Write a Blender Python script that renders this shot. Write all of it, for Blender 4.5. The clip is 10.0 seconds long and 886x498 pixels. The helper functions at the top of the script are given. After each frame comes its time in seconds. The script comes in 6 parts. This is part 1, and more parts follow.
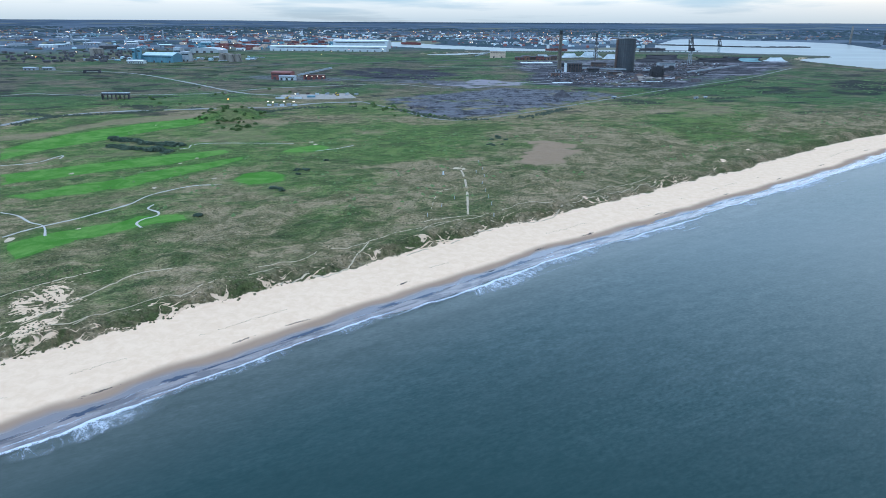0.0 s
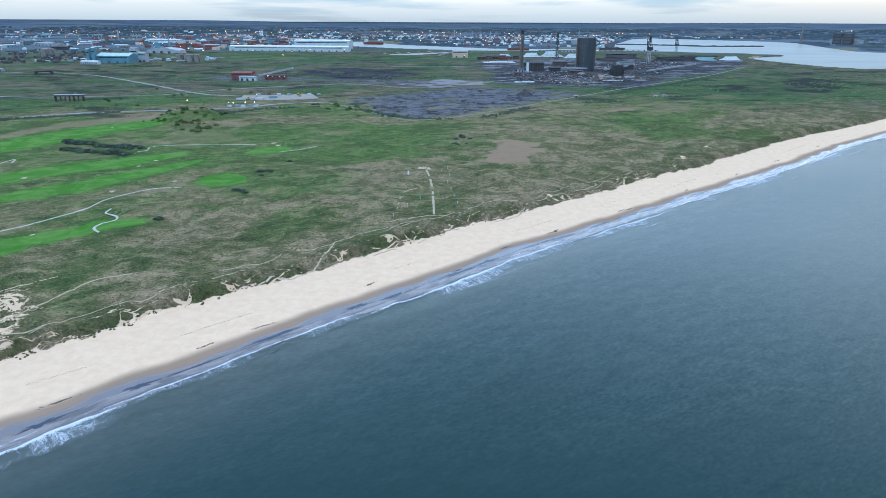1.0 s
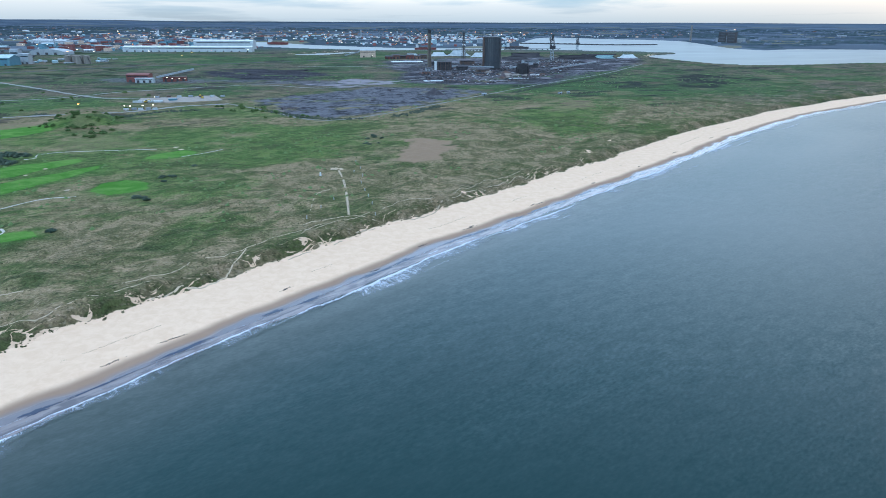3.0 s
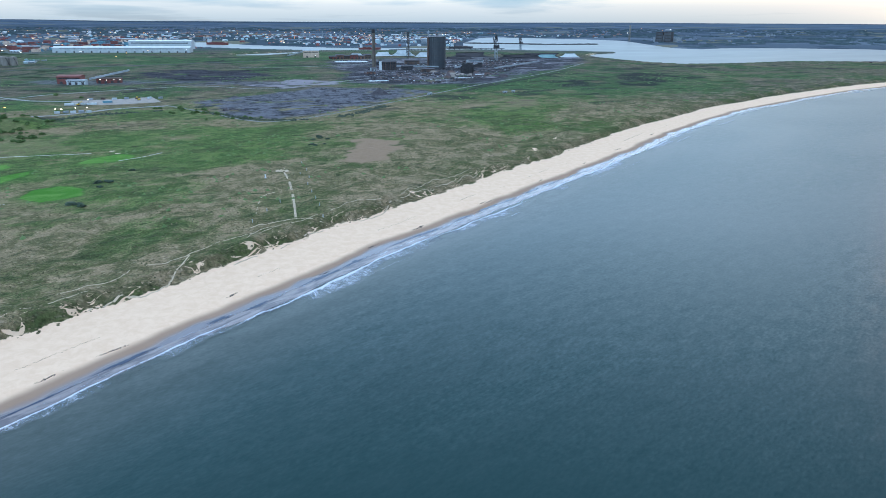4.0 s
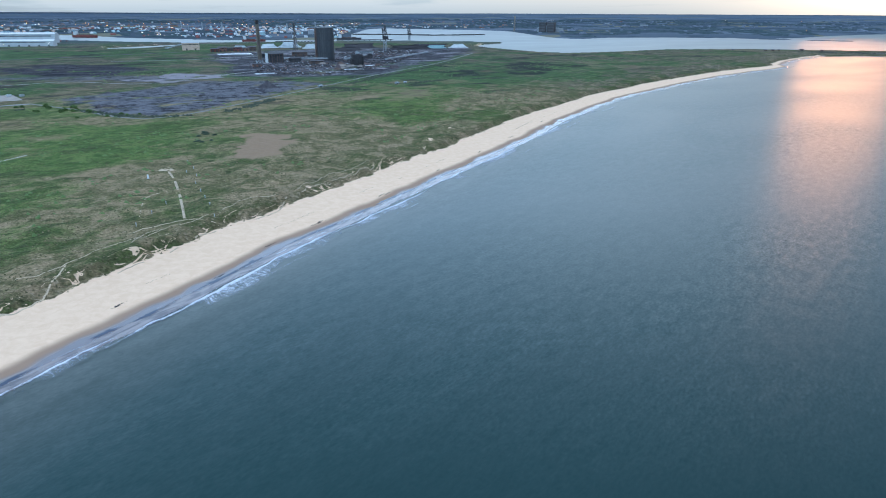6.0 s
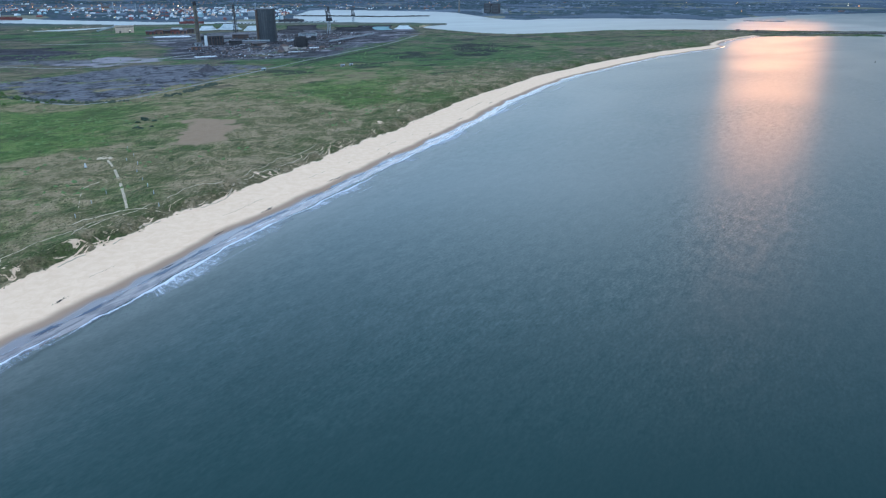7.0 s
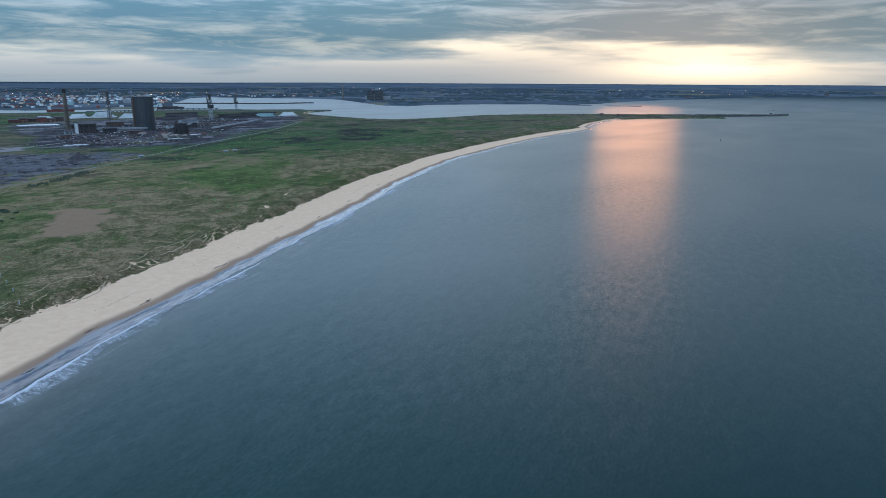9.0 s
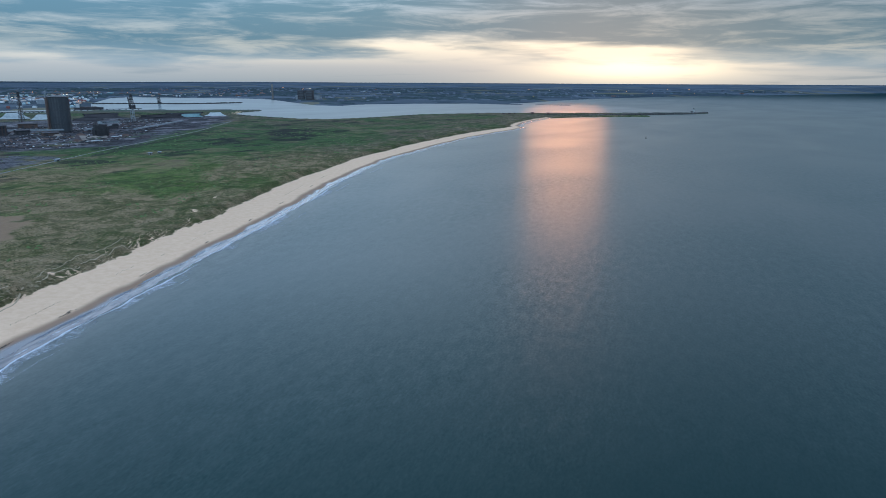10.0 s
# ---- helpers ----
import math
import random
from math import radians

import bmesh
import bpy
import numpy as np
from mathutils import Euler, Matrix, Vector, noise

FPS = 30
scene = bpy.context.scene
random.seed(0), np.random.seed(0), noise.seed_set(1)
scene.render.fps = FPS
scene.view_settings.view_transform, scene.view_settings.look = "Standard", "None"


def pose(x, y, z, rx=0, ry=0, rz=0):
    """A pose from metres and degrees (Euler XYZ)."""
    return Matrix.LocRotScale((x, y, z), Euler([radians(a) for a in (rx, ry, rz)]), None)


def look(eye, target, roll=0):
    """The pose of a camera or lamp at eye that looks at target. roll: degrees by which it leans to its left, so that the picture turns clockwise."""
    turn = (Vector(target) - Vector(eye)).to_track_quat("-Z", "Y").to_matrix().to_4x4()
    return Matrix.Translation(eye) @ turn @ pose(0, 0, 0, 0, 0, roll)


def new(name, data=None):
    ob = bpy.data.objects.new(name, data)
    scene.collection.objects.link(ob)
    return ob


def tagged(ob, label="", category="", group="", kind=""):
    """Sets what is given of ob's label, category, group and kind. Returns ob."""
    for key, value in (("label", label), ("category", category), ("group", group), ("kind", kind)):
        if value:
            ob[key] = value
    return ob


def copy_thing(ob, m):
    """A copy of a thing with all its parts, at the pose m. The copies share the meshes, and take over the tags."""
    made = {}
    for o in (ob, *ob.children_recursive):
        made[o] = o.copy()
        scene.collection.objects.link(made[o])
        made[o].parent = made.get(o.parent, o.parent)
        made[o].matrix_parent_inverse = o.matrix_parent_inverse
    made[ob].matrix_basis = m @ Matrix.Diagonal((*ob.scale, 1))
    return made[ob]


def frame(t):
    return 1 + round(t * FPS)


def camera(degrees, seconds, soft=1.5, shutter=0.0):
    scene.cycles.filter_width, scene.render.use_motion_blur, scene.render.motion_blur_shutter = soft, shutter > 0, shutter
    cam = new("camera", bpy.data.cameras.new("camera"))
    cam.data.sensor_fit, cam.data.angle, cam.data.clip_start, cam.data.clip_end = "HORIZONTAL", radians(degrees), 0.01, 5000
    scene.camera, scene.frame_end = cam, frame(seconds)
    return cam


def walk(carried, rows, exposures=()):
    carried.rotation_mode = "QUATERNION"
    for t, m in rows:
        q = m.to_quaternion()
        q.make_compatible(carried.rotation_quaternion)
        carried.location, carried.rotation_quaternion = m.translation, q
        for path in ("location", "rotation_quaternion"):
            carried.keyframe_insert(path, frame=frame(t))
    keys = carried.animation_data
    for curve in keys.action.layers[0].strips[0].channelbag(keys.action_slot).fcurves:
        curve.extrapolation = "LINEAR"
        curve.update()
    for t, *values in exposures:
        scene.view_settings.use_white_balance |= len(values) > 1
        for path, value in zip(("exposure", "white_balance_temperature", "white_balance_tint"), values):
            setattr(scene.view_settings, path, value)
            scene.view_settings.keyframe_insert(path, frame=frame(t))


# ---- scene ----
from collections import defaultdict

# ---- camera: seconds, eye, heading east of north, pitch, lean ----
cam = camera(68.0, 10.0, soft=0.8, shutter=0.35)
PATH = [
    (0, (0, 0, 117.8), 0, -19.15, 0.25),
    (0.5, (-0.2, 0.2, 117.7), 1.64, -19.15, 0.25),
    (1, (-0.4, 0.4, 117.5), 3.14, -19.15, 0.25),
    (1.5, (-0.5, 0.6, 117.4), 4.79, -19.15, 0.26),
    (2, (-0.6, 0.8, 117.1), 6.53, -19.15, 0.26),
    (2.5, (-0.7, 1.2, 116.8), 8.61, -19.14, 0.27),
    (2.7, (-0.75, 1.4, 116.7), 9.5, -19.14, 0.27),
    (3.8, (-0.8, 3.2, 116.1), 14.62, -19.12, 0.29),
    (4, (-0.75, 3.5, 116), 15.53, -19.12, 0.3),
    (4.5, (-0.6, 4.5, 115.6), 17.82, -19.11, 0.3),
    (5, (-0.4, 5.4, 115.1), 20.11, -19.09, 0.29),
    (5.5, (-0.3, 6.5, 114.8), 22.41, -19.09, 0.28),
    (5.7, (-0.4, 7, 114.7), 23.35, -19.09, 0.28),
    (6.8, (-1.8, 9.5, 114.2), 28.52, -21.94, 0.28),
    (6.9, (-1.9, 9.7, 114.1), 28.95, -21.75, 0.28),
    (7, (-2, 9.9, 114), 29.39, -21.2, 0.28),
    (7.1, (-2, 10, 113.9), 29.85, -20.48, 0.28),
    (7.2, (-2.1, 10.1, 113.85), 30.31, -19.53, 0.28),
    (7.3, (-2.1, 10.2, 113.75), 30.77, -18.63, 0.28),
    (7.4, (-2.2, 10.4, 113.7), 31.23, -17.87, 0.28),
    (7.5, (-2.2, 10.5, 113.6), 31.69, -16.89, 0.28),
    (7.6, (-2.2, 10.6, 113.5), 32.15, -16.13, 0.28),
    (7.7, (-2.2, 10.7, 113.4), 32.61, -15.39, 0.28),
    (7.8, (-2.2, 10.8, 113.3), 33.07, -14.73, 0.28),
    (7.9, (-2.1, 10.85, 113.25), 33.53, -14.36, 0.28),
    (8, (-2.1, 10.9, 113.2), 33.99, -14.17, 0.28),
    (8.1, (-2, 11, 113.15), 34.47, -14.15, 0.28),
    (8.5, (-1.7, 11.3, 113.1), 36.45, -14.15, 0.29),
    (9, (-1.2, 11.8, 113.1), 39.13, -14.17, 0.3),
    (9.5, (-0.9, 12.1, 113.3), 41.96, -14.19, 0.3),
    (10, (-0.7, 12.4, 113.5), 44.87, -14.2, 0.3),
]


def ahead(eye, heading, pitch):
    h, p = radians(heading), radians(pitch)
    return Vector(eye) + Vector((math.sin(h) * math.cos(p), math.cos(h) * math.cos(p), math.sin(p))) * 100


walk(cam, [(t, look(eye, ahead(eye, heading, pitch), lean)) for t, eye, heading, pitch, lean in PATH], [(0.0, -0.04), (3.5, -0.08), (5.5, -0.18), (6.9, -0.20), (7.5, -0.40), (8.1, -0.80), (10.0, -0.80)])

# ---- light: a low sun behind broken cloud over the bay ----
SUN_AZ, SUN_EL = 55.2, 3.2
SUN_DIR = Vector((math.sin(radians(SUN_AZ)) * math.cos(radians(SUN_EL)), math.cos(radians(SUN_AZ)) * math.cos(radians(SUN_EL)), math.sin(radians(SUN_EL))))
sun_data = bpy.data.lights.new("sun", "SUN")
sun_data.energy, sun_data.angle, sun_data.color = 0.14, radians(6.8), (1.0, 0.42, 0.16)
sun = new("sun", sun_data)
sun.matrix_world = look(SUN_DIR * 3000, (0, 0, 0))


class Nodes:
    """Short hand for building a node tree."""

    def __init__(self, tree):
        self.tree = tree
        tree.nodes.clear()

    def add(self, kind, sockets=None):
        n = self.tree.nodes.new(kind)
        self.fill(n, sockets)
        return n

    def fill(self, n, sockets):
        for k, v in (sockets or {}).items():
            if isinstance(v, tuple) and len(v) == 2 and hasattr(v[0], "outputs"):
                self.tree.links.new(v[0].outputs[v[1]], n.inputs[k])
            elif hasattr(v, "outputs"):
                self.tree.links.new(v.outputs[0], n.inputs[k])
            elif isinstance(v, (tuple, list)) and len(v) == 3 and n.inputs[k].type == "RGBA":
                n.inputs[k].default_value = (*v, 1)
            else:
                n.inputs[k].default_value = v

    def math(self, op, a, b=0.0, clamp=False):
        n = self.add("ShaderNodeMath", {0: a, 1: b})
        n.operation, n.use_clamp = op, clamp
        return n

    def vec(self, op, a, b=(0.0, 0.0, 0.0), scale=None):
        n = self.tree.nodes.new("ShaderNodeVectorMath")
        n.operation = op
        self.fill(n, {0: a, 1: b} if scale is None else {0: a, "Scale": scale})
        return n

    def step(self, v, lo, hi):
        n = self.add("ShaderNodeMapRange", {"Value": v, "From Min": lo, "From Max": hi})
        n.interpolation_type = "SMOOTHSTEP"
        return n

    def mix(self, fac, a, b, blend="MIX"):
        n = self.add("ShaderNodeMix", {0: fac})
        n.data_type, n.blend_type = "RGBA", blend
        for sock, v in ((6, a), (7, b)):
            if hasattr(v, "outputs"):
                out = v.outputs[2] if v.bl_idname == "ShaderNodeMix" else v.outputs[0]
                self.tree.links.new(out, n.inputs[sock])
            else:
                n.inputs[sock].default_value = (*v, 1)
        return n

    def laid(self, vec, degrees, length):
        """Coordinates in which a texture lies at an angle from east, drawn out that many times."""
        n = self.tree.nodes.new("ShaderNodeMapping")
        n.vector_type = "TEXTURE"
        self.fill(n, {"Vector": vec, "Rotation": (0, 0, radians(degrees)), "Scale": (length, 1, 1)})
        return n

    def noise(self, vec, scale, detail=4.0, rough=0.55, distortion=0.0):
        return self.add("ShaderNodeTexNoise", {"Vector": vec, "Scale": scale, "Detail": detail, "Roughness": rough, "Distortion": distortion})


def colour_out(n):
    return (n, 2) if n.bl_idname == "ShaderNodeMix" else (n, 0)


world = bpy.data.worlds.new("evening_sky")
world.use_nodes = True
scene.world = world
W = Nodes(world.node_tree)
way = W.add("ShaderNodeTexCoord")
sep = W.add("ShaderNodeSeparateXYZ", {0: (way, "Generated")})
up = W.math("MAXIMUM", (sep, 2), 0.0)
low = W.math("ADD", up, 0.045)
px = W.math("DIVIDE", (sep, 0), low)
py = W.math("DIVIDE", (sep, 1), low)
deck = W.add("ShaderNodeCombineXYZ", {0: px, 1: py, 2: 0.0})
layers = W.add("ShaderNodeMapping", {"Vector": (way, "Generated"), "Rotation": (0.010, 0.012, 0), "Scale": (2.2, 2.2, 18)})
big = W.noise(deck, 0.30, 5.0, 0.50, 0.4)
fine = W.noise(deck, 1.3, 6.0, 0.6, 0.3)
bank = W.noise(layers, 0.85, 5.0, 0.50, 0.3)
wisp = W.noise(layers, 3.1, 6.0, 0.62, 0.4)
cover = W.math("ADD", W.math("MULTIPLY", (big, 0), 0.26), W.math("MULTIPLY", (bank, 0), 0.54))
cover = W.math("ADD", cover, W.math("MULTIPLY", (wisp, 0), 0.20))
cover = W.math("ADD", cover, W.math("MULTIPLY", W.math("SUBTRACT", W.math("MINIMUM", up, 0.11), 0.018), 2.5))
# a lighter layer shows between the haze and the cloud deck
layer = W.math("DIVIDE", W.math("SUBTRACT", up, 0.048), 0.020)
cover = W.math("SUBTRACT", cover, W.math("MULTIPLY", W.math("POWER", 2.718, W.math("MULTIPLY", W.math("MULTIPLY", layer, layer), -1.0)), 0.046))
cloud = W.step(cover, 0.455, 0.555)


def sky_ramp(stops):
    """A colour that runs from the skyline to the zenith."""
    n = W.add("ShaderNodeValToRGB", {0: up})
    n.color_ramp.elements[0].color, n.color_ramp.elements[1].color = (*stops[0][1], 1), (*stops[-1][1], 1)
    for at, c in stops[1:-1]:
        n.color_ramp.elements.new(at).color = (*c, 1)
    return n


gap = sky_ramp([(0.0, (0.58, 0.72, 0.84)), (0.022, (0.84, 0.94, 1.02)), (0.05, (1.72, 1.68, 1.48)), (0.09, (1.40, 1.54, 1.64)), (0.145, (1.75, 2.45, 3.35)), (0.30, (1.62, 2.40, 3.40)), (0.48, (0.95, 1.58, 2.32)), (0.68, (0.54, 0.94, 1.30)), (1.0, (2.20, 2.52, 3.45))])
base = sky_ramp([(0.0, (0.38, 0.48, 0.57)), (0.025, (0.46, 0.70, 0.90)), (0.055, (0.22, 0.46, 0.64)), (0.115, (0.25, 0.55, 0.79)), (0.16, (1.52, 2.20, 3.05)), (0.30, (1.42, 2.15, 3.08)), (0.48, (0.84, 1.42, 2.10)), (0.68, (0.48, 0.86, 1.20)), (1.0, (2.05, 2.36, 3.28))])
lit = W.mix(W.math("MULTIPLY", W.step((wisp, 0), 0.42, 0.68), 0.38), base, gap)
clouds = W.mix(cloud, gap, lit)
nishita = W.add("ShaderNodeTexSky")
nishita.sky_type, nishita.sun_disc = "NISHITA", False
nishita.sun_elevation, nishita.sun_rotation = radians(SUN_EL), radians(SUN_AZ)
nishita.air_density, nishita.dust_density = 1.5, 3.0
# warmer towards the sun
warm = W.add("ShaderNodeVectorMath", {0: (way, "Generated"), 1: (0.870, 0.493, 0.0)})
warm.operation = "DOT_PRODUCT"
clouds = W.mix(W.step((warm, 1), 0.70, 0.99), clouds, W.mix(1.0, clouds, (1.08, 1.0, 0.93), "MULTIPLY"))
# added darkening of the eastern sky, mostly out of view, to dim the sea
east = W.add("ShaderNodeVectorMath", {0: (way, "Generated"), 1: (0.966, -0.259, 0.0)})
east.operation = "DOT_PRODUCT"
clouds = W.mix(W.math("MULTIPLY", W.step((east, 1), 0.30, 0.86), W.step(up, -0.02, 0.20)), clouds, W.mix(1.0, clouds, (0.42, 0.45, 0.48), "MULTIPLY"))
hazy = W.mix(0.006, clouds, nishita)
toward = W.add("ShaderNodeVectorMath", {0: (way, "Generated"), 1: (0.870, 0.493, 0.0)})
toward.operation = "DOT_PRODUCT"
close = W.math("MAXIMUM", (toward, 1), 0.0)
halo = W.math("MULTIPLY", W.math("POWER", close, 38.0), W.math("POWER", 2.718, W.math("MULTIPLY", up, -6.5)))
rise = W.math("DIVIDE", W.math("SUBTRACT", up, 0.021), 0.015)
core = W.math("MULTIPLY", W.math("POWER", close, 130.0), W.math("POWER", 2.718, W.math("MULTIPLY", W.math("MULTIPLY", rise, rise), -1.0)))
thin = W.math("SUBTRACT", 1.0, W.math("MULTIPLY", cloud, 0.45))
glow = W.mix(1.0, hazy, W.mix(W.math("MULTIPLY", halo, thin), (0, 0, 0), (0.62, 0.44, 0.24)), "ADD")
glow = W.mix(1.0, glow, W.mix(W.math("MULTIPLY", core, thin), (0, 0, 0), (1.45, 1.12, 0.58)), "ADD")
shine = W.add("ShaderNodeBackground", {"Color": colour_out(glow), "Strength": 1.0})
W.add("ShaderNodeOutputWorld", {0: shine})

# ---- materials ----


def material(name):
    m = bpy.data.materials.new(name)
    m.use_nodes = True
    return m, Nodes(m.node_tree)


def stored(N, name):
    """What a mesh stores under that name at its vertices."""
    n = N.add("ShaderNodeAttribute")
    n.attribute_name = name
    return (n, "Fac")


def surface(name, one, two, size=6.0, rough=0.85, metal=0.0, bump=0.3, streak=1.0):
    """A weathered surface between two colours: broad stains, fine grain and relief. size: metres of the stains."""
    m, N = material(name)
    tc = N.add("ShaderNodeTexCoord")
    st = N.add("ShaderNodeMapping", {"Vector": (tc, "Object"), "Scale": (1, 1, streak)})
    info = N.add("ShaderNodeObjectInfo")
    broad = N.noise(st, 1.0 / size, 5.0, 0.6, 0.4)
    grain = N.noise(st, 9.0 / size, 4.0, 0.65)
    f = N.math("ADD", N.math("MULTIPLY", (broad, 0), 0.7), N.math("MULTIPLY", (grain, 0), 0.3))
    f = N.step(N.math("ADD", f, N.math("MULTIPLY", N.math("SUBTRACT", (info, "Random"), 0.5), 0.18)), 0.32, 0.68)
    c = N.mix(f, one, two)
    bp = N.add("ShaderNodeBump", {"Height": (grain, 0), "Strength": bump, "Distance": size * 0.05})
    b = N.add("ShaderNodeBsdfPrincipled", {"Base Color": colour_out(c), "Roughness": rough, "Metallic": metal, "Normal": bp})
    N.add("ShaderNodeOutputMaterial", {0: b})
    return m


def lamp_glow(name, colour, strength):
    m, N = material(name)
    e = N.add("ShaderNodeEmission", {"Color": colour, "Strength": strength})
    N.add("ShaderNodeOutputMaterial", {0: e})
    return m


BROWN_CONCRETE = surface("stained_concrete", (0.11, 0.092, 0.076), (0.185, 0.158, 0.13), 9.0, 0.9, streak=0.25)
CONCRETE = surface("weathered_concrete", (0.17, 0.15, 0.135), (0.28, 0.255, 0.23), 9.0, 0.9, streak=0.25)
SOOT = surface("sooty_concrete", (0.022, 0.022, 0.026), (0.05, 0.05, 0.055), 4.0, 0.9)
HOLDER = surface("holder_steel", (0.050, 0.060, 0.072), (0.098, 0.106, 0.116), 14.0, 0.6, 0.0, streak=0.2)
HOLDER_RUST = surface("rusted_steel", (0.075, 0.048, 0.042), (0.14, 0.095, 0.08), 6.0, 0.8, streak=0.3)
DARK_STEEL = surface("dark_steel", (0.028, 0.029, 0.036), (0.072, 0.068, 0.074), 5.0, 0.7)
WHITE_PANEL = surface("white_cladding", (0.46, 0.51, 0.55), (0.62, 0.66, 0.68), 8.0, 0.6, streak=0.3)
GREY_PANEL = surface("grey_cladding", (0.23, 0.27, 0.31), (0.36, 0.40, 0.43), 8.0, 0.6, streak=0.3)
BLUE_PANEL = surface("blue_cladding", (0.07, 0.20, 0.27), (0.13, 0.30, 0.37), 9.0, 0.6, streak=0.3)
PALE_BLUE = surface("pale_blue_roof", (0.30, 0.46, 0.52), (0.44, 0.58, 0.62), 12.0, 0.55)
RED_PANEL = surface("red_cladding", (0.13, 0.036, 0.034), (0.23, 0.072, 0.062), 6.0, 0.7, streak=0.4)
BUFF_PANEL = surface("buff_cladding", (0.50, 0.36, 0.28), (0.66, 0.50, 0.40), 6.0, 0.7)
# The blue cast on distant roofs is haze mixed into their colour.
HAZY_ROOF = surface("hazy_roofs", (0.085, 0.115, 0.155), (0.19, 0.23, 0.29), 60.0, 0.8)
BRICK = surface("brick_wall", (0.19, 0.10, 0.08), (0.30, 0.18, 0.14), 3.0, 0.9)
SLATE = surface("slate_roof", (0.040, 0.042, 0.052), (0.085, 0.085, 0.098), 3.0, 0.8)
GLAZING = surface("dark_glazing", (0.02, 0.025, 0.03), (0.05, 0.06, 0.07), 2.0, 0.15)
RUBBLE = surface("rubble", (0.030, 0.027, 0.033), (0.115, 0.098, 0.105), 2.5, 0.95)
SLAG_HEAP = surface("slag_heap", (0.032, 0.032, 0.040), (0.07, 0.068, 0.078), 3.0, 0.95, bump=0.6)
COAL = surface("coal_heap", (0.012, 0.013, 0.017), (0.032, 0.033, 0.04), 4.0, 0.85, bump=0.6)
PALE_HEAP = surface("pale_ore_heap", (0.30, 0.37, 0.40), (0.44, 0.50, 0.52), 6.0, 0.9)
TEAL_HEAP = surface("teal_sheeting", (0.10, 0.22, 0.25), (0.18, 0.33, 0.35), 9.0, 0.7)
ASPHALT = surface("worn_asphalt", (0.13, 0.14, 0.135), (0.25, 0.255, 0.245), 12.0, 0.9)
GRAVEL = surface("pale_gravel", (0.34, 0.33, 0.30), (0.48, 0.46, 0.42), 3.0, 0.95)
TRODDEN = surface("trodden_sand", (0.32, 0.265, 0.185), (0.52, 0.42, 0.30), 3.0, 0.95)
BREAKWATER = surface("breakwater_stone", (0.06, 0.06, 0.06), (0.14, 0.135, 0.13), 6.0, 0.9)
YELLOW = surface("yellow_paint", (0.55, 0.36, 0.03), (0.70, 0.48, 0.06), 2.0, 0.5)
WEED = surface("seaweed", (0.012, 0.012, 0.010), (0.035, 0.032, 0.025), 1.0, 0.7)
HEDGE = surface("hedge_leaf", (0.016, 0.030, 0.018), (0.045, 0.066, 0.034), 3.0, 0.9)
GORSE = surface("gorse_leaf", (0.036, 0.066, 0.046), (0.080, 0.118, 0.074), 0.8, 0.9)
SCRUB = surface("scrub_leaf", (0.064, 0.125, 0.036), (0.120, 0.185, 0.060), 0.8, 0.9)
# Blue in the distant woodland colour stands for haze in the air.
HAZY_WOOD = surface("hazy_woodland", (0.042, 0.074, 0.086), (0.072, 0.106, 0.122), 40.0, 0.95)
WOOD = surface("dark_wood", (0.05, 0.04, 0.03), (0.10, 0.08, 0.06), 0.6, 0.9)
LAMP_WHITE = lamp_glow("white_lamp", (1.0, 0.86, 0.66), 7.0)
LAMP_ORANGE = lamp_glow("orange_lamp", (1.0, 0.42, 0.12), 6.0)


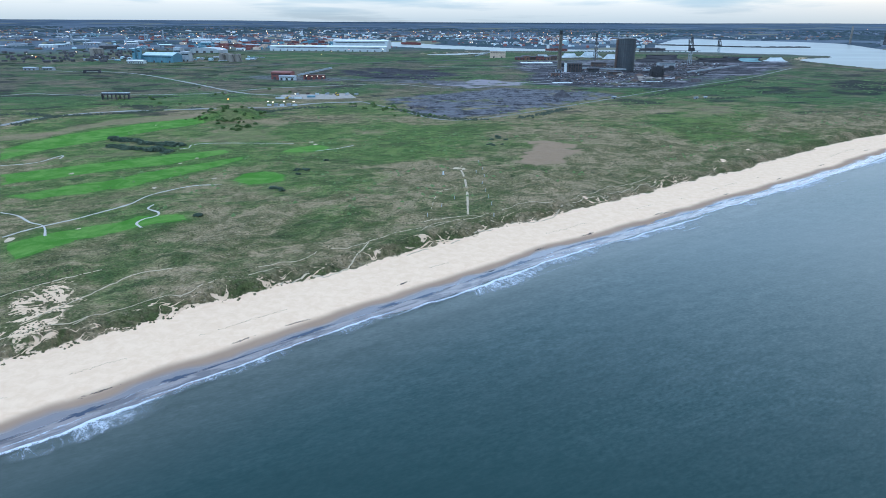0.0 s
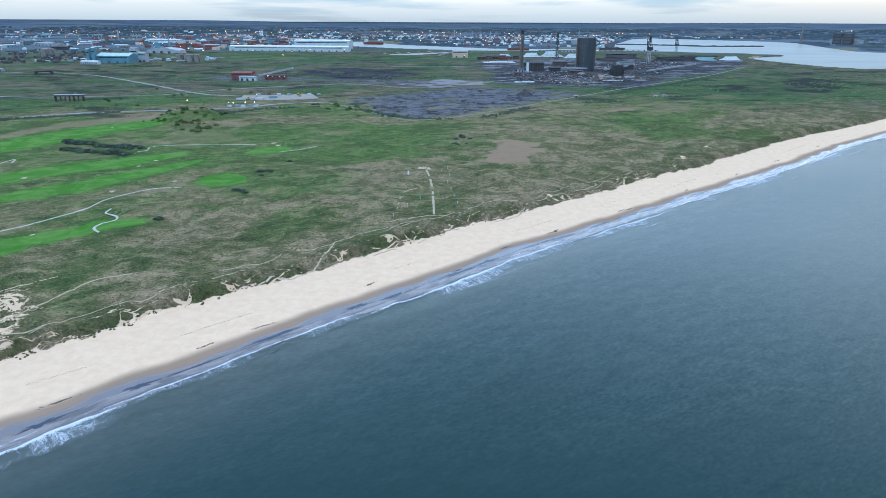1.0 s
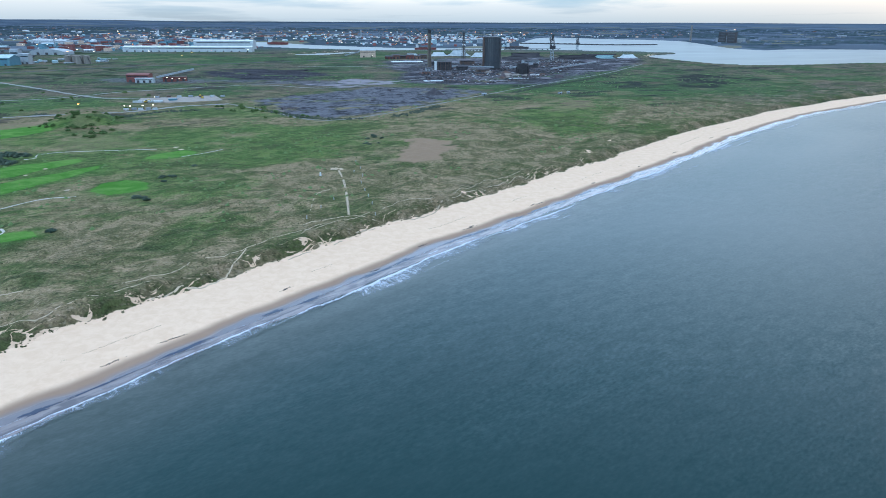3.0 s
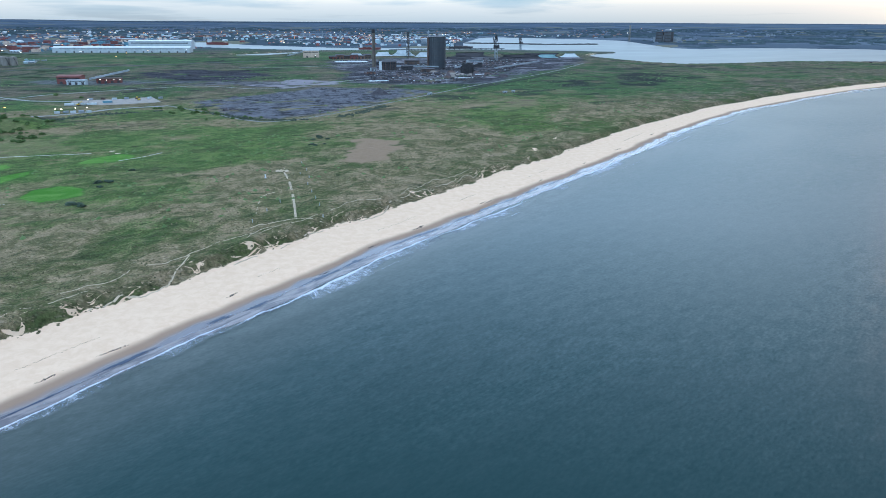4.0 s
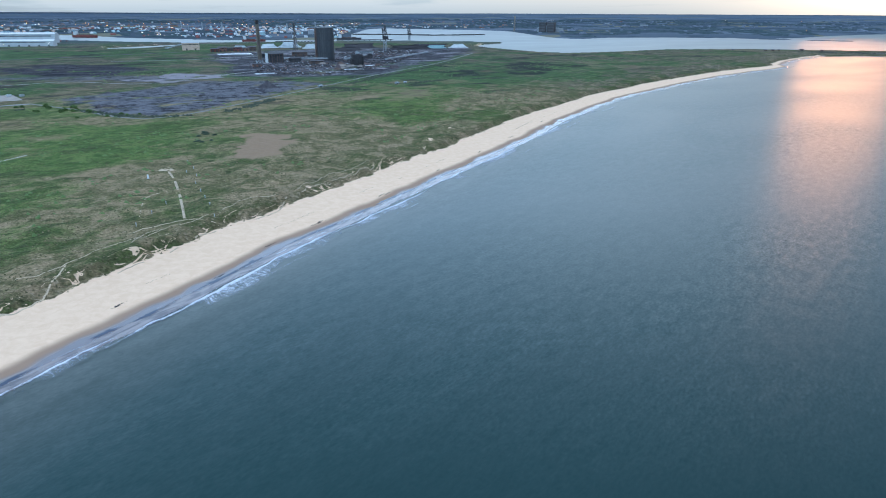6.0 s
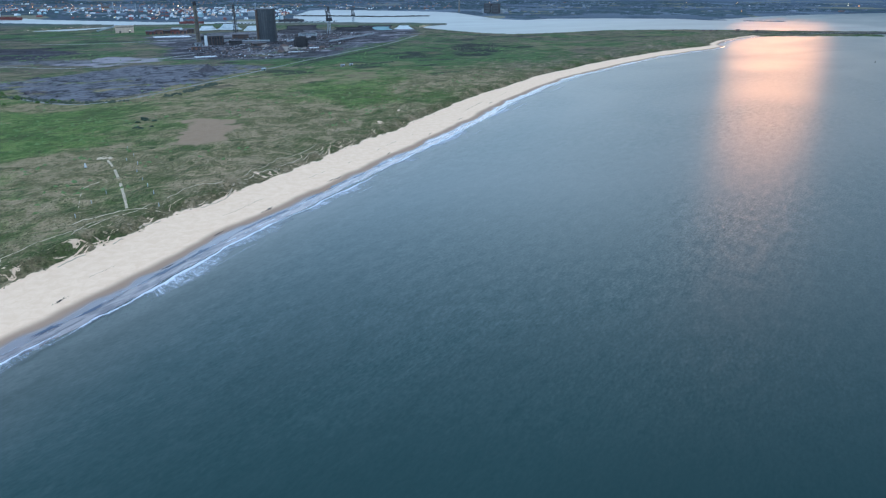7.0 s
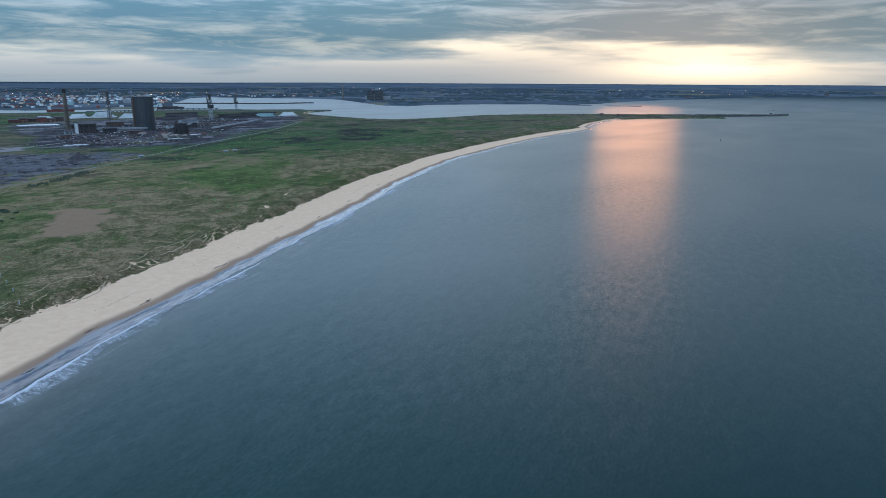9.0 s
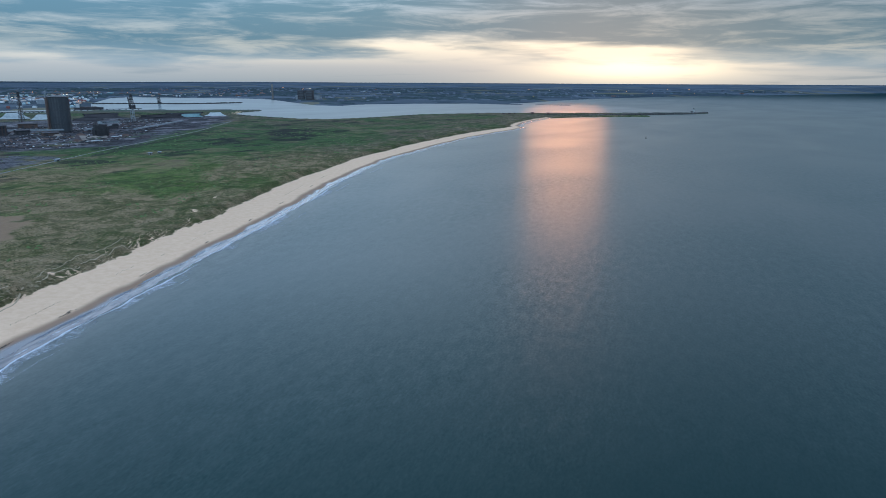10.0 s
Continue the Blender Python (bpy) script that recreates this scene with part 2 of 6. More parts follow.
def ground_material():
    """Dune grass, mown turf, sand, slag and distant fields, by the cover stored on the land."""
    m, N = material("land_cover")
    geo = N.add("ShaderNodeNewGeometry")
    pos = (geo, "Position")

    def cover_of(name):
        return stored(N, name)

    flat = N.add("ShaderNodeMapping", {"Vector": pos, "Scale": (1, 1, 0.2)})
    n80 = N.noise(flat, 0.011, 5.0, 0.6, 0.6)
    n20 = N.noise(flat, 0.05, 5.0, 0.65, 0.8)
    n20b = N.noise(N.vec("ADD", flat, (371.0, 129.0, 0.0)), 0.035, 5.0, 0.62, 1.2)
    n5 = N.noise(flat, 0.21, 5.0, 0.7, 0.5)
    n1 = N.noise(flat, 0.8, 4.0, 0.7)
    lie = N.laid(flat, 24, 1.8)
    streak = N.noise(lie, 0.075, 6.0, 0.68, 0.7)
    fleck = N.noise(lie, 0.34, 4.0, 0.7, 0.3)
    n250 = N.noise(flat, 0.0045, 3.0, 0.55, 0.4)
    strata = N.noise(N.laid(flat, 4, 5.0), 0.055, 5.0, 0.68, 0.4)
    patch = N.math("ADD", N.math("MULTIPLY", (n20, 0), 0.62), N.math("MULTIPLY", (n5, 0), 0.38))
    rank = N.mix(N.step(patch, 0.38, 0.62), (0.088, 0.090, 0.042), (0.235, 0.184, 0.112))
    lush = N.mix(N.step(patch, 0.36, 0.64), (0.044, 0.090, 0.027), (0.112, 0.160, 0.052))
    damp = N.math("ADD", N.math("MULTIPLY", (n80, 0), 0.44), N.math("MULTIPLY", (streak, 0), 0.31))
    damp = N.math("ADD", damp, N.math("MULTIPLY", (n250, 0), 0.30))
    damp = N.math("ADD", damp, N.math("MULTIPLY", cover_of("lush"), 0.10))
    damp = N.math("SUBTRACT", damp, N.math("MULTIPLY", cover_of("dune"), 0.03))
    c = N.mix(N.step(damp, 0.49, 0.59), rank, lush)
    # These pasture colours lean towards blue to imitate haze over the flats.
    c = N.mix(N.math("MULTIPLY", cover_of("pasture"), 0.7), c, N.mix(N.step(damp, 0.47, 0.58), (0.062, 0.062, 0.056), (0.034, 0.086, 0.040)))
    c = N.mix(N.math("MULTIPLY", N.math("MULTIPLY", cover_of("pasture"), N.step((strata, 0), 0.54, 0.62)), 0.75), c, (0.018, 0.032, 0.020))
    c = N.mix(N.math("MULTIPLY", N.math("MULTIPLY", cover_of("pasture"), N.step((strata, 0), 0.42, 0.34)), 0.5), c, (0.17, 0.15, 0.125))
    fringe = N.mix((n5, 0), (0.040, 0.040, 0.020), (0.125, 0.100, 0.058))
    c = N.mix(N.math("MULTIPLY", cover_of("fringe"), 0.5), c, fringe)
    scrub = N.step(N.math("ADD", N.math("MULTIPLY", (streak, 0), 0.6), N.math("MULTIPLY", (fleck, 0), 0.4)), 0.535, 0.60)
    c = N.mix(N.math("MULTIPLY", scrub, 0.62), c, (0.034, 0.048, 0.024))
    heath = N.step(N.math("ADD", N.math("MULTIPLY", (streak, 0), 0.5), N.math("MULTIPLY", (n80, 0), 0.5)), 0.525, 0.575)
    c = N.mix(N.math("MULTIPLY", heath, 0.4), c, N.mix((n5, 0), (0.026, 0.032, 0.018), (0.066, 0.060, 0.036)))
    dead = N.step(N.math("ADD", N.math("MULTIPLY", (fleck, 0), 0.35), N.math("MULTIPLY", (n20, 0), 0.65)), 0.495, 0.585)
    dry_side = N.math("MULTIPLY", N.step(damp, 0.58, 0.47), N.math("ADD", 0.2, N.math("MULTIPLY", cover_of("dune"), 0.8)))
    c = N.mix(N.math("MULTIPLY", N.math("MULTIPLY", dead, dry_side), 0.5), c, N.mix((n5, 0), (0.205, 0.148, 0.090), (0.38, 0.285, 0.188)))
    hollow = N.math("MULTIPLY", N.step((n20b, 0), 0.51, 0.585), cover_of("dune"))
    c = N.mix(N.math("MULTIPLY", hollow, 0.8), c, N.mix((n5, 0), (0.032, 0.052, 0.019), (0.088, 0.104, 0.040)))
    crest = N.math("MULTIPLY", N.step((n20b, 0), 0.455, 0.38), cover_of("dune"))
    c = N.mix(N.math("MULTIPLY", crest, 0.42), c, N.mix((n5, 0), (0.120, 0.100, 0.058), (0.300, 0.240, 0.160)))
    speck = N.noise(lie, 0.62, 3.0, 0.75)
    c = N.mix(N.math("MULTIPLY", N.step((speck, 0), 0.56, 0.64), 0.35), c, (0.022, 0.034, 0.016))
    c = N.mix(N.math("MULTIPLY", N.math("MULTIPLY", N.step((speck, 0), 0.44, 0.37), dry_side), 0.36), c, (0.38, 0.32, 0.24))
    c = N.mix(N.math("MULTIPLY", cover_of("heath"), 0.9), c, N.mix((n5, 0), (0.012, 0.016, 0.020), (0.030, 0.034, 0.032)))
    blades = N.add("ShaderNodeMapRange", {"Value": (n1, 0), "From Min": 0.34, "From Max": 0.66, "To Min": 0.62, "To Max": 1.48})
    c = N.mix(1.0, c, N.add("ShaderNodeCombineXYZ", {0: blades, 1: blades, 2: blades}), "MULTIPLY")
    turf = N.mix(N.step((n20, 0), 0.35, 0.7), (0.050, 0.165, 0.024), (0.115, 0.240, 0.056))
    mown = cover_of("turf")
    c = N.mix(N.math("MULTIPLY", N.step(mown, 0.04, 0.36), 0.72), c, N.mix(N.step(patch, 0.4, 0.6), (0.036, 0.100, 0.022), (0.085, 0.165, 0.042)))
    c = N.mix(N.step(N.math("ADD", mown, N.math("MULTIPLY", N.math("SUBTRACT", (n5, 0), 0.5), 0.35)), 0.50, 0.66), c, turf)
    bare = N.mix((n5, 0), (0.212, 0.146, 0.096), (0.300, 0.220, 0.152))
    c = N.mix(cover_of("bare"), c, bare)
    tip = N.math("ADD", N.math("MULTIPLY", (strata, 0), 0.22), N.math("MULTIPLY", (n20, 0), 0.43))
    slag = N.mix(N.step(N.math("ADD", tip, N.math("MULTIPLY", (n5, 0), 0.35)), 0.40, 0.56), (0.018, 0.020, 0.026), (0.132, 0.138, 0.158))
    slag = N.mix(N.math("MULTIPLY", N.step((n5, 0), 0.62, 0.74), 0.6), slag, (0.26, 0.24, 0.27))
    c = N.mix(cover_of("slag"), c, slag)
    coal = N.mix(N.step(N.math("ADD", N.math("MULTIPLY", (strata, 0), 0.5), N.math("MULTIPLY", (n5, 0), 0.5)), 0.42, 0.62), (0.014, 0.016, 0.022), (0.078, 0.078, 0.090))
    c = N.mix(cover_of("coal"), c, coal)
    pale = N.mix((n5, 0), (0.13, 0.125, 0.145), (0.33, 0.31, 0.34))
    c = N.mix(cover_of("pale"), c, pale)
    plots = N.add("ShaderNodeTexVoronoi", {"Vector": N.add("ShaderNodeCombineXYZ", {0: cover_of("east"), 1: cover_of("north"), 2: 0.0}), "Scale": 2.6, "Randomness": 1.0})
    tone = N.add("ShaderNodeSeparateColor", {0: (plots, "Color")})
    # The far fields' blue-grey colour stands in for haze.
    hazy_field = N.mix(N.step((tone, 0), 0.25, 0.95), (0.044, 0.066, 0.088), (0.098, 0.128, 0.162))
    hazy_field = N.mix(N.math("MULTIPLY", N.step((tone, 1), 0.86, 0.9), 0.7), hazy_field, (0.17, 0.16, 0.10))
    c = N.mix(cover_of("country"), c, hazy_field)
    # Haze put into the hills' colour, lightened as drawn-in slopes catch less sky.
    haze_blue = N.mix((n250, 0), (0.095, 0.138, 0.190), (0.120, 0.160, 0.215))
    c = N.mix(N.math("MULTIPLY", cover_of("hills"), 0.6), c, haze_blue)
    drift = N.mix(N.step((n5, 0), 0.3, 0.7), (0.695, 0.490, 0.340), (0.765, 0.560, 0.400))
    fray = N.math("ADD", N.math("MULTIPLY", N.math("SUBTRACT", (n1, 0), 0.5), 0.9), N.math("MULTIPLY", N.math("SUBTRACT", (n5, 0), 0.5), 1.1))
    beach = N.step(N.math("ADD", cover_of("sand"), fray), 0.40, 0.60)
    def vein(noise_node, width):
        """How near a winding line runs, from 0 on it."""
        return N.math("MULTIPLY", N.math("ABSOLUTE", N.math("SUBTRACT", (noise_node, 0), 0.5)), width)

    gully = N.noise(N.laid(flat, 68, 1.7), 0.075, 4.0, 0.6, 1.2)
    bared = N.step(N.math("SUBTRACT", N.math("ADD", cover_of("blow"), N.math("MULTIPLY", fray, 0.35)), vein(gully, 6.5)), 0.40, 0.60)
    trail = N.noise(N.laid(flat, 40, 3.2), 0.12, 3.0, 0.55, 0.8)
    worn = N.math("ADD", N.math("MULTIPLY", cover_of("foot"), 0.77), N.math("MULTIPLY", N.math("SUBTRACT", (n20b, 0), 0.5), 1.3))
    bared = N.math("MAXIMUM", bared, N.step(N.math("SUBTRACT", N.math("ADD", worn, N.math("MULTIPLY", fray, 0.3)), vein(trail, 14.0)), 0.42, 0.54))
    beach = N.math("MAXIMUM", beach, N.math("MULTIPLY", bared, 0.85))
    c = N.mix(beach, c, drift)
    damp_sand = N.mix((n20, 0), (0.27, 0.182, 0.128), (0.35, 0.248, 0.182))
    c = N.mix(cover_of("wet"), c, damp_sand)
    soaked = N.mix((n5, 0), (0.135, 0.120, 0.135), (0.19, 0.165, 0.175))
    c = N.mix(cover_of("swash"), c, soaked)
    rough = N.add("ShaderNodeMapRange", {"Value": cover_of("swash"), "To Min": 0.92, "To Max": 0.13})
    sheen = N.add("ShaderNodeMapRange", {"Value": cover_of("swash"), "To Min": 0.03, "To Max": 0.5})
    hgt = N.math("ADD", N.math("MULTIPLY", (n5, 0), 1.0), N.math("MULTIPLY", (n1, 0), 0.35))
    amount = N.add("ShaderNodeMapRange", {"Value": beach, "To Min": 0.9, "To Max": 0.05})
    bp = N.add("ShaderNodeBump", {"Height": hgt, "Strength": amount, "Distance": 1.2})
    b = N.add("ShaderNodeBsdfPrincipled", {"Base Color": colour_out(c), "Roughness": (rough, 0), "Specular IOR Level": (sheen, 0), "Normal": bp})
    N.add("ShaderNodeOutputMaterial", {0: b})
    return m


def sea_material():
    """Teal water whose facets tilt with ripples, wind waves and, near the beach, long rollers."""
    m, N = material("sea_water")
    geo = N.add("ShaderNodeNewGeometry")
    pos = (geo, "Position")
    lie = N.laid(pos, 28, 2.2)
    ripple = N.noise(lie, 1.0, 3.0, 0.6, 0.3)
    wave = N.noise(lie, 0.22, 3.0, 0.5, 0.2)
    gust = N.noise(N.laid(pos, 20, 2.0), 0.0065, 3.0, 0.5, 0.5)
    rollers = N.noise(N.laid(pos, 40, 14.0), 0.06, 1.0, 0.3, 0.2)
    calm, shallow, mid_way = stored(N, "calm"), stored(N, "shallow"), stored(N, "mid_way")
    open_sea = N.math("SUBTRACT", 1.0, N.math("MULTIPLY", calm, 0.85))
    fresh_wind = N.math("ADD", 0.40, N.math("MULTIPLY", N.step((gust, 0), 0.34, 0.70), 0.70))
    reach = N.math("MULTIPLY", N.math("ADD", 0.22, N.math("MULTIPLY", mid_way, 0.78)), N.math("MULTIPLY", open_sea, fresh_wind))
    half = (0.5, 0.5, 0.5)
    small = N.vec("SCALE", N.vec("SUBTRACT", (ripple, "Color"), half), scale=N.math("MULTIPLY", reach, 0.21))
    large = N.vec("SCALE", N.vec("SUBTRACT", (wave, "Color"), half), scale=N.math("MULTIPLY", reach, 0.13))
    tilt = N.vec("MULTIPLY", N.vec("ADD", small, large), (1.0, 1.0, 0.0))
    bp = N.add("ShaderNodeBump", {"Height": N.math("MULTIPLY", (rollers, 0), shallow), "Strength": 0.5, "Distance": 2.4})
    facing = N.vec("NORMALIZE", N.vec("ADD", bp, tilt))
    body = N.mix(N.step((gust, 0), 0.35, 0.7), (0.001, 0.022, 0.023), (0.002, 0.028, 0.029))
    # The bay's paler body colour stands in for its bright sky reflection.
    body = N.mix(N.math("MULTIPLY", calm, 0.9), body, (0.085, 0.095, 0.095))
    body = N.mix(shallow, body, (0.052, 0.055, 0.046))
    rough = N.add("ShaderNodeMapRange", {"Value": (gust, 0), "From Min": 0.3, "From Max": 0.7, "To Min": 0.28, "To Max": 0.33})
    b = N.add("ShaderNodeBsdfPrincipled", {"Base Color": colour_out(body), "Roughness": (rough, 0), "IOR": 1.33, "Specular Tint": (0.75, 0.97, 1.0, 1.0), "Normal": facing})
    N.add("ShaderNodeOutputMaterial", {0: b})
    return m


def foam_material():
    """Broken foam: white froth with holes."""
    m, N = material("foam")
    geo = N.add("ShaderNodeNewGeometry")
    comb = N.laid((geo, "Position"), 124, 2.0)
    v = N.add("ShaderNodeTexVoronoi", {"Vector": comb, "Scale": 1.9, "Randomness": 1.0})
    v.feature = "DISTANCE_TO_EDGE"
    n = N.noise(comb, 0.36, 6.0, 0.72, 0.9)
    dense = stored(N, "dense")
    lace = N.step((v, 0), 0.34, 0.02)
    f = N.math("ADD", N.math("MULTIPLY", lace, 0.34), N.math("MULTIPLY", (n, 0), 0.95))
    f = N.step(N.math("ADD", f, N.math("MULTIPLY", N.math("SUBTRACT", dense, 0.5), 1.1)), 0.42, 0.95)
    b = N.add("ShaderNodeBsdfPrincipled", {"Base Color": (0.50, 0.55, 0.63), "Roughness": 0.6})
    t = N.add("ShaderNodeBsdfTransparent")
    s = N.add("ShaderNodeMixShader", {0: f, 1: t, 2: b})
    N.add("ShaderNodeOutputMaterial", {0: s})
    return m


def tuft_material():
    m, N = material("marram_grass")
    geo = N.add("ShaderNodeNewGeometry")
    n = N.noise((geo, "Position"), 0.03, 4.0, 0.6)
    c = N.mix((geo, "Random Per Island"), (0.056, 0.058, 0.028), (0.190, 0.156, 0.094))
    c = N.mix(N.math("MULTIPLY", N.step((n, 0), 0.42, 0.62), 0.6), c, (0.042, 0.060, 0.024))
    b = N.add("ShaderNodeBsdfPrincipled", {"Base Color": colour_out(c), "Roughness": 0.95, "Specular IOR Level": 0.1})
    N.add("ShaderNodeOutputMaterial", {0: b})
    return m


LAND, SEA, FOAM, MARRAM = ground_material(), sea_material(), foam_material(), tuft_material()

# ---- plan: metres east and north of the first camera's foot ----
COAST = [(-6000, -4900), (-1500, -980), (-132, 160), (-105, 186), (-77, 212), (-43, 243), (-8, 272), (20, 297), (66, 337), (105, 366), (149, 401), (205, 445), (285, 506), (350, 560), (434, 632), (544, 712), (638, 777), (752, 839), (887, 908), (1038, 977), (1200, 1038), (1314, 1073), (1395, 1110), (1440, 1165), (1560, 1242), (1717, 1311), (1839, 1348)]
GARE = [(1983, 1330), (2135, 1238), (2216, 1184), (2235, 1192), (2165, 1262), (2080, 1340), (2250, 1318), (2400, 1250), (2600, 1166), (2640, 1164), (2652, 1180), (2480, 1305), (2300, 1400), (2170, 1500), (2036, 1593), (1944, 1679), (1784, 1730), (1617, 1763)]
BAY = [(1428, 1725), (1322, 1711), (1185, 1705), (1132, 1817), (1126, 1945), (1119, 2086), (1145, 2219), (1240, 2354), (1336, 2417), (1393, 2447), (1396, 2500), (1316, 2560), (1236, 2620), (1110, 2700)]
RIVER_SOUTH = [(1037, 2767), (881, 2800), (674, 2735), (489, 2775), (264, 2820), (174, 2860), (35, 2960), (-64, 3064), (-259, 3300), (-420, 3520)]
RIVER_NORTH = [(-487, 4077), (-216, 4006), (-16, 3557), (177, 3343), (393, 3110), (538, 3060), (780, 3040), (953, 3110), (1168, 3796), (1655, 4934)]
BAY_NORTH = [(1844, 5124), (2044, 4849), (2314, 4374), (2369, 4069), (2113, 3373), (1948, 2894), (1974, 2732), (2208, 2849), (2516, 2783), (2828, 2606), (2844, 2375), (3006, 2077), (3046, 2104), (2900, 2400), (2960, 2480)]
FAR_COAST = [(3180, 2500), (3400, 2590), (3778, 2710), (4193, 2800), (4805, 2870), (5653, 2960), (6597, 2960), (7604, 2700), (9500, 2500), (12500, 2300), (45000, 5200), (45000, -45000), (-6000, -45000)]
SHORE = COAST + GARE + BAY + RIVER_SOUTH + RIVER_NORTH + BAY_NORTH + FAR_COAST
POND = [(-84, 2525), (31, 2625), (168, 2734), (181, 2593), (29, 2412), (-51, 2405)]

FAIRWAYS = [
    [(-420, 618), (-406, 689), (-354, 773), (-298, 842), (-285, 784), (-344, 683), (-378, 619), (-391, 573)],
    [(-354, 515), (-307, 555), (-253, 602), (-208, 632), (-198, 614), (-237, 561), (-289, 520), (-332, 480)],
    [(-304, 449), (-273, 489), (-230, 543), (-180, 601), (-177, 575), (-216, 509), (-235, 472), (-282, 438)],
    [(-222, 308), (-246, 346), (-227, 373), (-202, 385), (-196, 403), (-165, 406), (-158, 393), (-183, 374), (-207, 354), (-214, 324)],
    [(-150, 618), (-146, 640), (-128, 652), (-112, 645), (-112, 630), (-130, 615)],
    [(-166, 498), (-162, 523), (-147, 534), (-129, 521), (-129, 499), (-147, 484)],
]
MEADOWS = [
    [(249, 823), (329, 936), (397, 908), (312, 718), (270, 689)],
    [(259, 1117), (421, 1272), (520, 1335), (538, 1174), (370, 1055)],
    [(-520, 900), (-260, 1000), (-330, 1120), (-640, 1040), (-900, 1000)],
    [(-60, 560), (10, 600), (30, 760), (-60, 800), (-200, 720), (-150, 600)],
    [(-200, 2250), (300, 2450), (200, 2050), (-300, 1950), (-700, 2300), (-500, 2550)],
]
BROWN = [(69, 575), (82, 630), (93, 677), (119, 688), (131, 662), (132, 622), (103, 576), (81, 559)]
SLAG = [(-101, 1022), (-60, 1087), (14, 1125), (97, 1225), (177, 1208), (267, 1153), (283, 1101), (178, 976), (85, 864), (11, 841), (-33, 866)]
COALYARD = [(-253, 1642), (-153, 1747), (-35, 1636), (57, 1521), (-30, 1412), (-111, 1394), (-179, 1477)]
PALEYARD = [(-16, 1286), (76, 1404), (163, 1343), (121, 1258), (46, 1223)]
WORKS = [(215, 1560), (190, 1760), (205, 1990), (291, 2136), (543, 2155), (837, 2177), (1060, 2120), (975, 1911), (700, 1560), (520, 1360), (432, 1250), (311, 1224), (190, 1296), (165, 1400)]
HEATHS = [[(587, 1234), (636, 1280), (662, 1233), (598, 1139), (558, 1149)], [(787, 1357), (863, 1414), (893, 1343), (788, 1199), (744, 1232)], [(496, 1010), (562, 1041), (603, 1020), (540, 985)], [(672, 1156), (784, 1351), (825, 1288), (718, 1129)]]
TANS = [(294, 915), (359, 997), (443, 1011), (414, 913), (339, 855), (291, 867)]
BLOWOUT = [(-174, 233), (-186, 257), (-190, 283), (-186, 293), (-167, 288), (-158, 267), (-153, 244), (-156, 233), (-162, 221)]
RIDGE = [(-471, 698), (-436, 699), (-420, 737), (-401, 804), (-317, 857), (-305, 821), (-380, 759), (-419, 671), (-449, 664)]

EYE = Vector((-0.8, 5.0, 116.0))
NEAR_RIM, DEPTH = 3000.0, 1850.0


def nearing(d):
    """The far country is brought in under the skyline: by how much a place at that distance shrinks towards the eye."""
    d = np.maximum(np.asarray(d, float), 1.0)
    return np.where(d > NEAR_RIM, (NEAR_RIM + DEPTH * (1 - np.exp(-(d - NEAR_RIM) / DEPTH))) / d, 1.0)


def warp(x, y, z):
    s = nearing(np.hypot(x - EYE.x, y - EYE.y))
    return EYE.x + (x - EYE.x) * s, EYE.y + (y - EYE.y) * s, EYE.z + (z - EYE.z) * s


def lattice(ix, iy, seed):
    h = (ix * 374761393 + iy * 668265263 + seed * 974634777) & 0x7FFFFFFF
    h = ((h ^ (h >> 13)) * 1274126177) & 0x7FFFFFFF
    return ((h ^ (h >> 16)) & 0xFFFF) / 65535.0


def value_noise(x, y, size, seed):
    x, y = np.asarray(x, float) / size, np.asarray(y, float) / size
    ix, iy = np.floor(x).astype(np.int64), np.floor(y).astype(np.int64)
    fx, fy = x - ix, y - iy
    fx, fy = fx * fx * (3 - 2 * fx), fy * fy * (3 - 2 * fy)
    a, b = lattice(ix, iy, seed), lattice(ix + 1, iy, seed)
    c, d = lattice(ix, iy + 1, seed), lattice(ix + 1, iy + 1, seed)
    return (a + (b - a) * fx) * (1 - fy) + (c + (d - c) * fx) * fy


def fbm(x, y, size, seed=1, octaves=4):
    out, total, amp = 0.0, 0.0, 1.0
    for k in range(octaves):
        out, total = out + amp * value_noise(x, y, size / 2.03**k, seed + 17 * k), total + amp
        amp *= 0.52
    return out / total


def smooth(v, lo, hi):
    t = np.clip((v - lo) / (hi - lo), 0, 1)
    return t * t * (3 - 2 * t)


def line_distance(x, y, pts):
    best = np.full(np.shape(x), 1e18)
    for (ax, ay), (bx, by) in zip(pts[:-1], pts[1:]):
        dx, dy = bx - ax, by - ay
        t = np.clip(((x - ax) * dx + (y - ay) * dy) / (dx * dx + dy * dy), 0, 1)
        best = np.minimum(best, (x - ax - t * dx) ** 2 + (y - ay - t * dy) ** 2)
    return np.sqrt(best)


def inside(x, y, pts):
    hit = np.zeros(np.shape(x), bool)
    for (ax, ay), (bx, by) in zip(pts, pts[1:] + pts[:1]):
        if ay != by:
            hit ^= ((ay > y) != (by > y)) & (x < (bx - ax) * (y - ay) / (by - ay) + ax)
    return hit


def depth_in(x, y, pts):
    """Metres inside (plus) or outside (minus) an outline."""
    d = line_distance(x, y, pts + pts[:1])
    return np.where(inside(x, y, pts), d, -d)


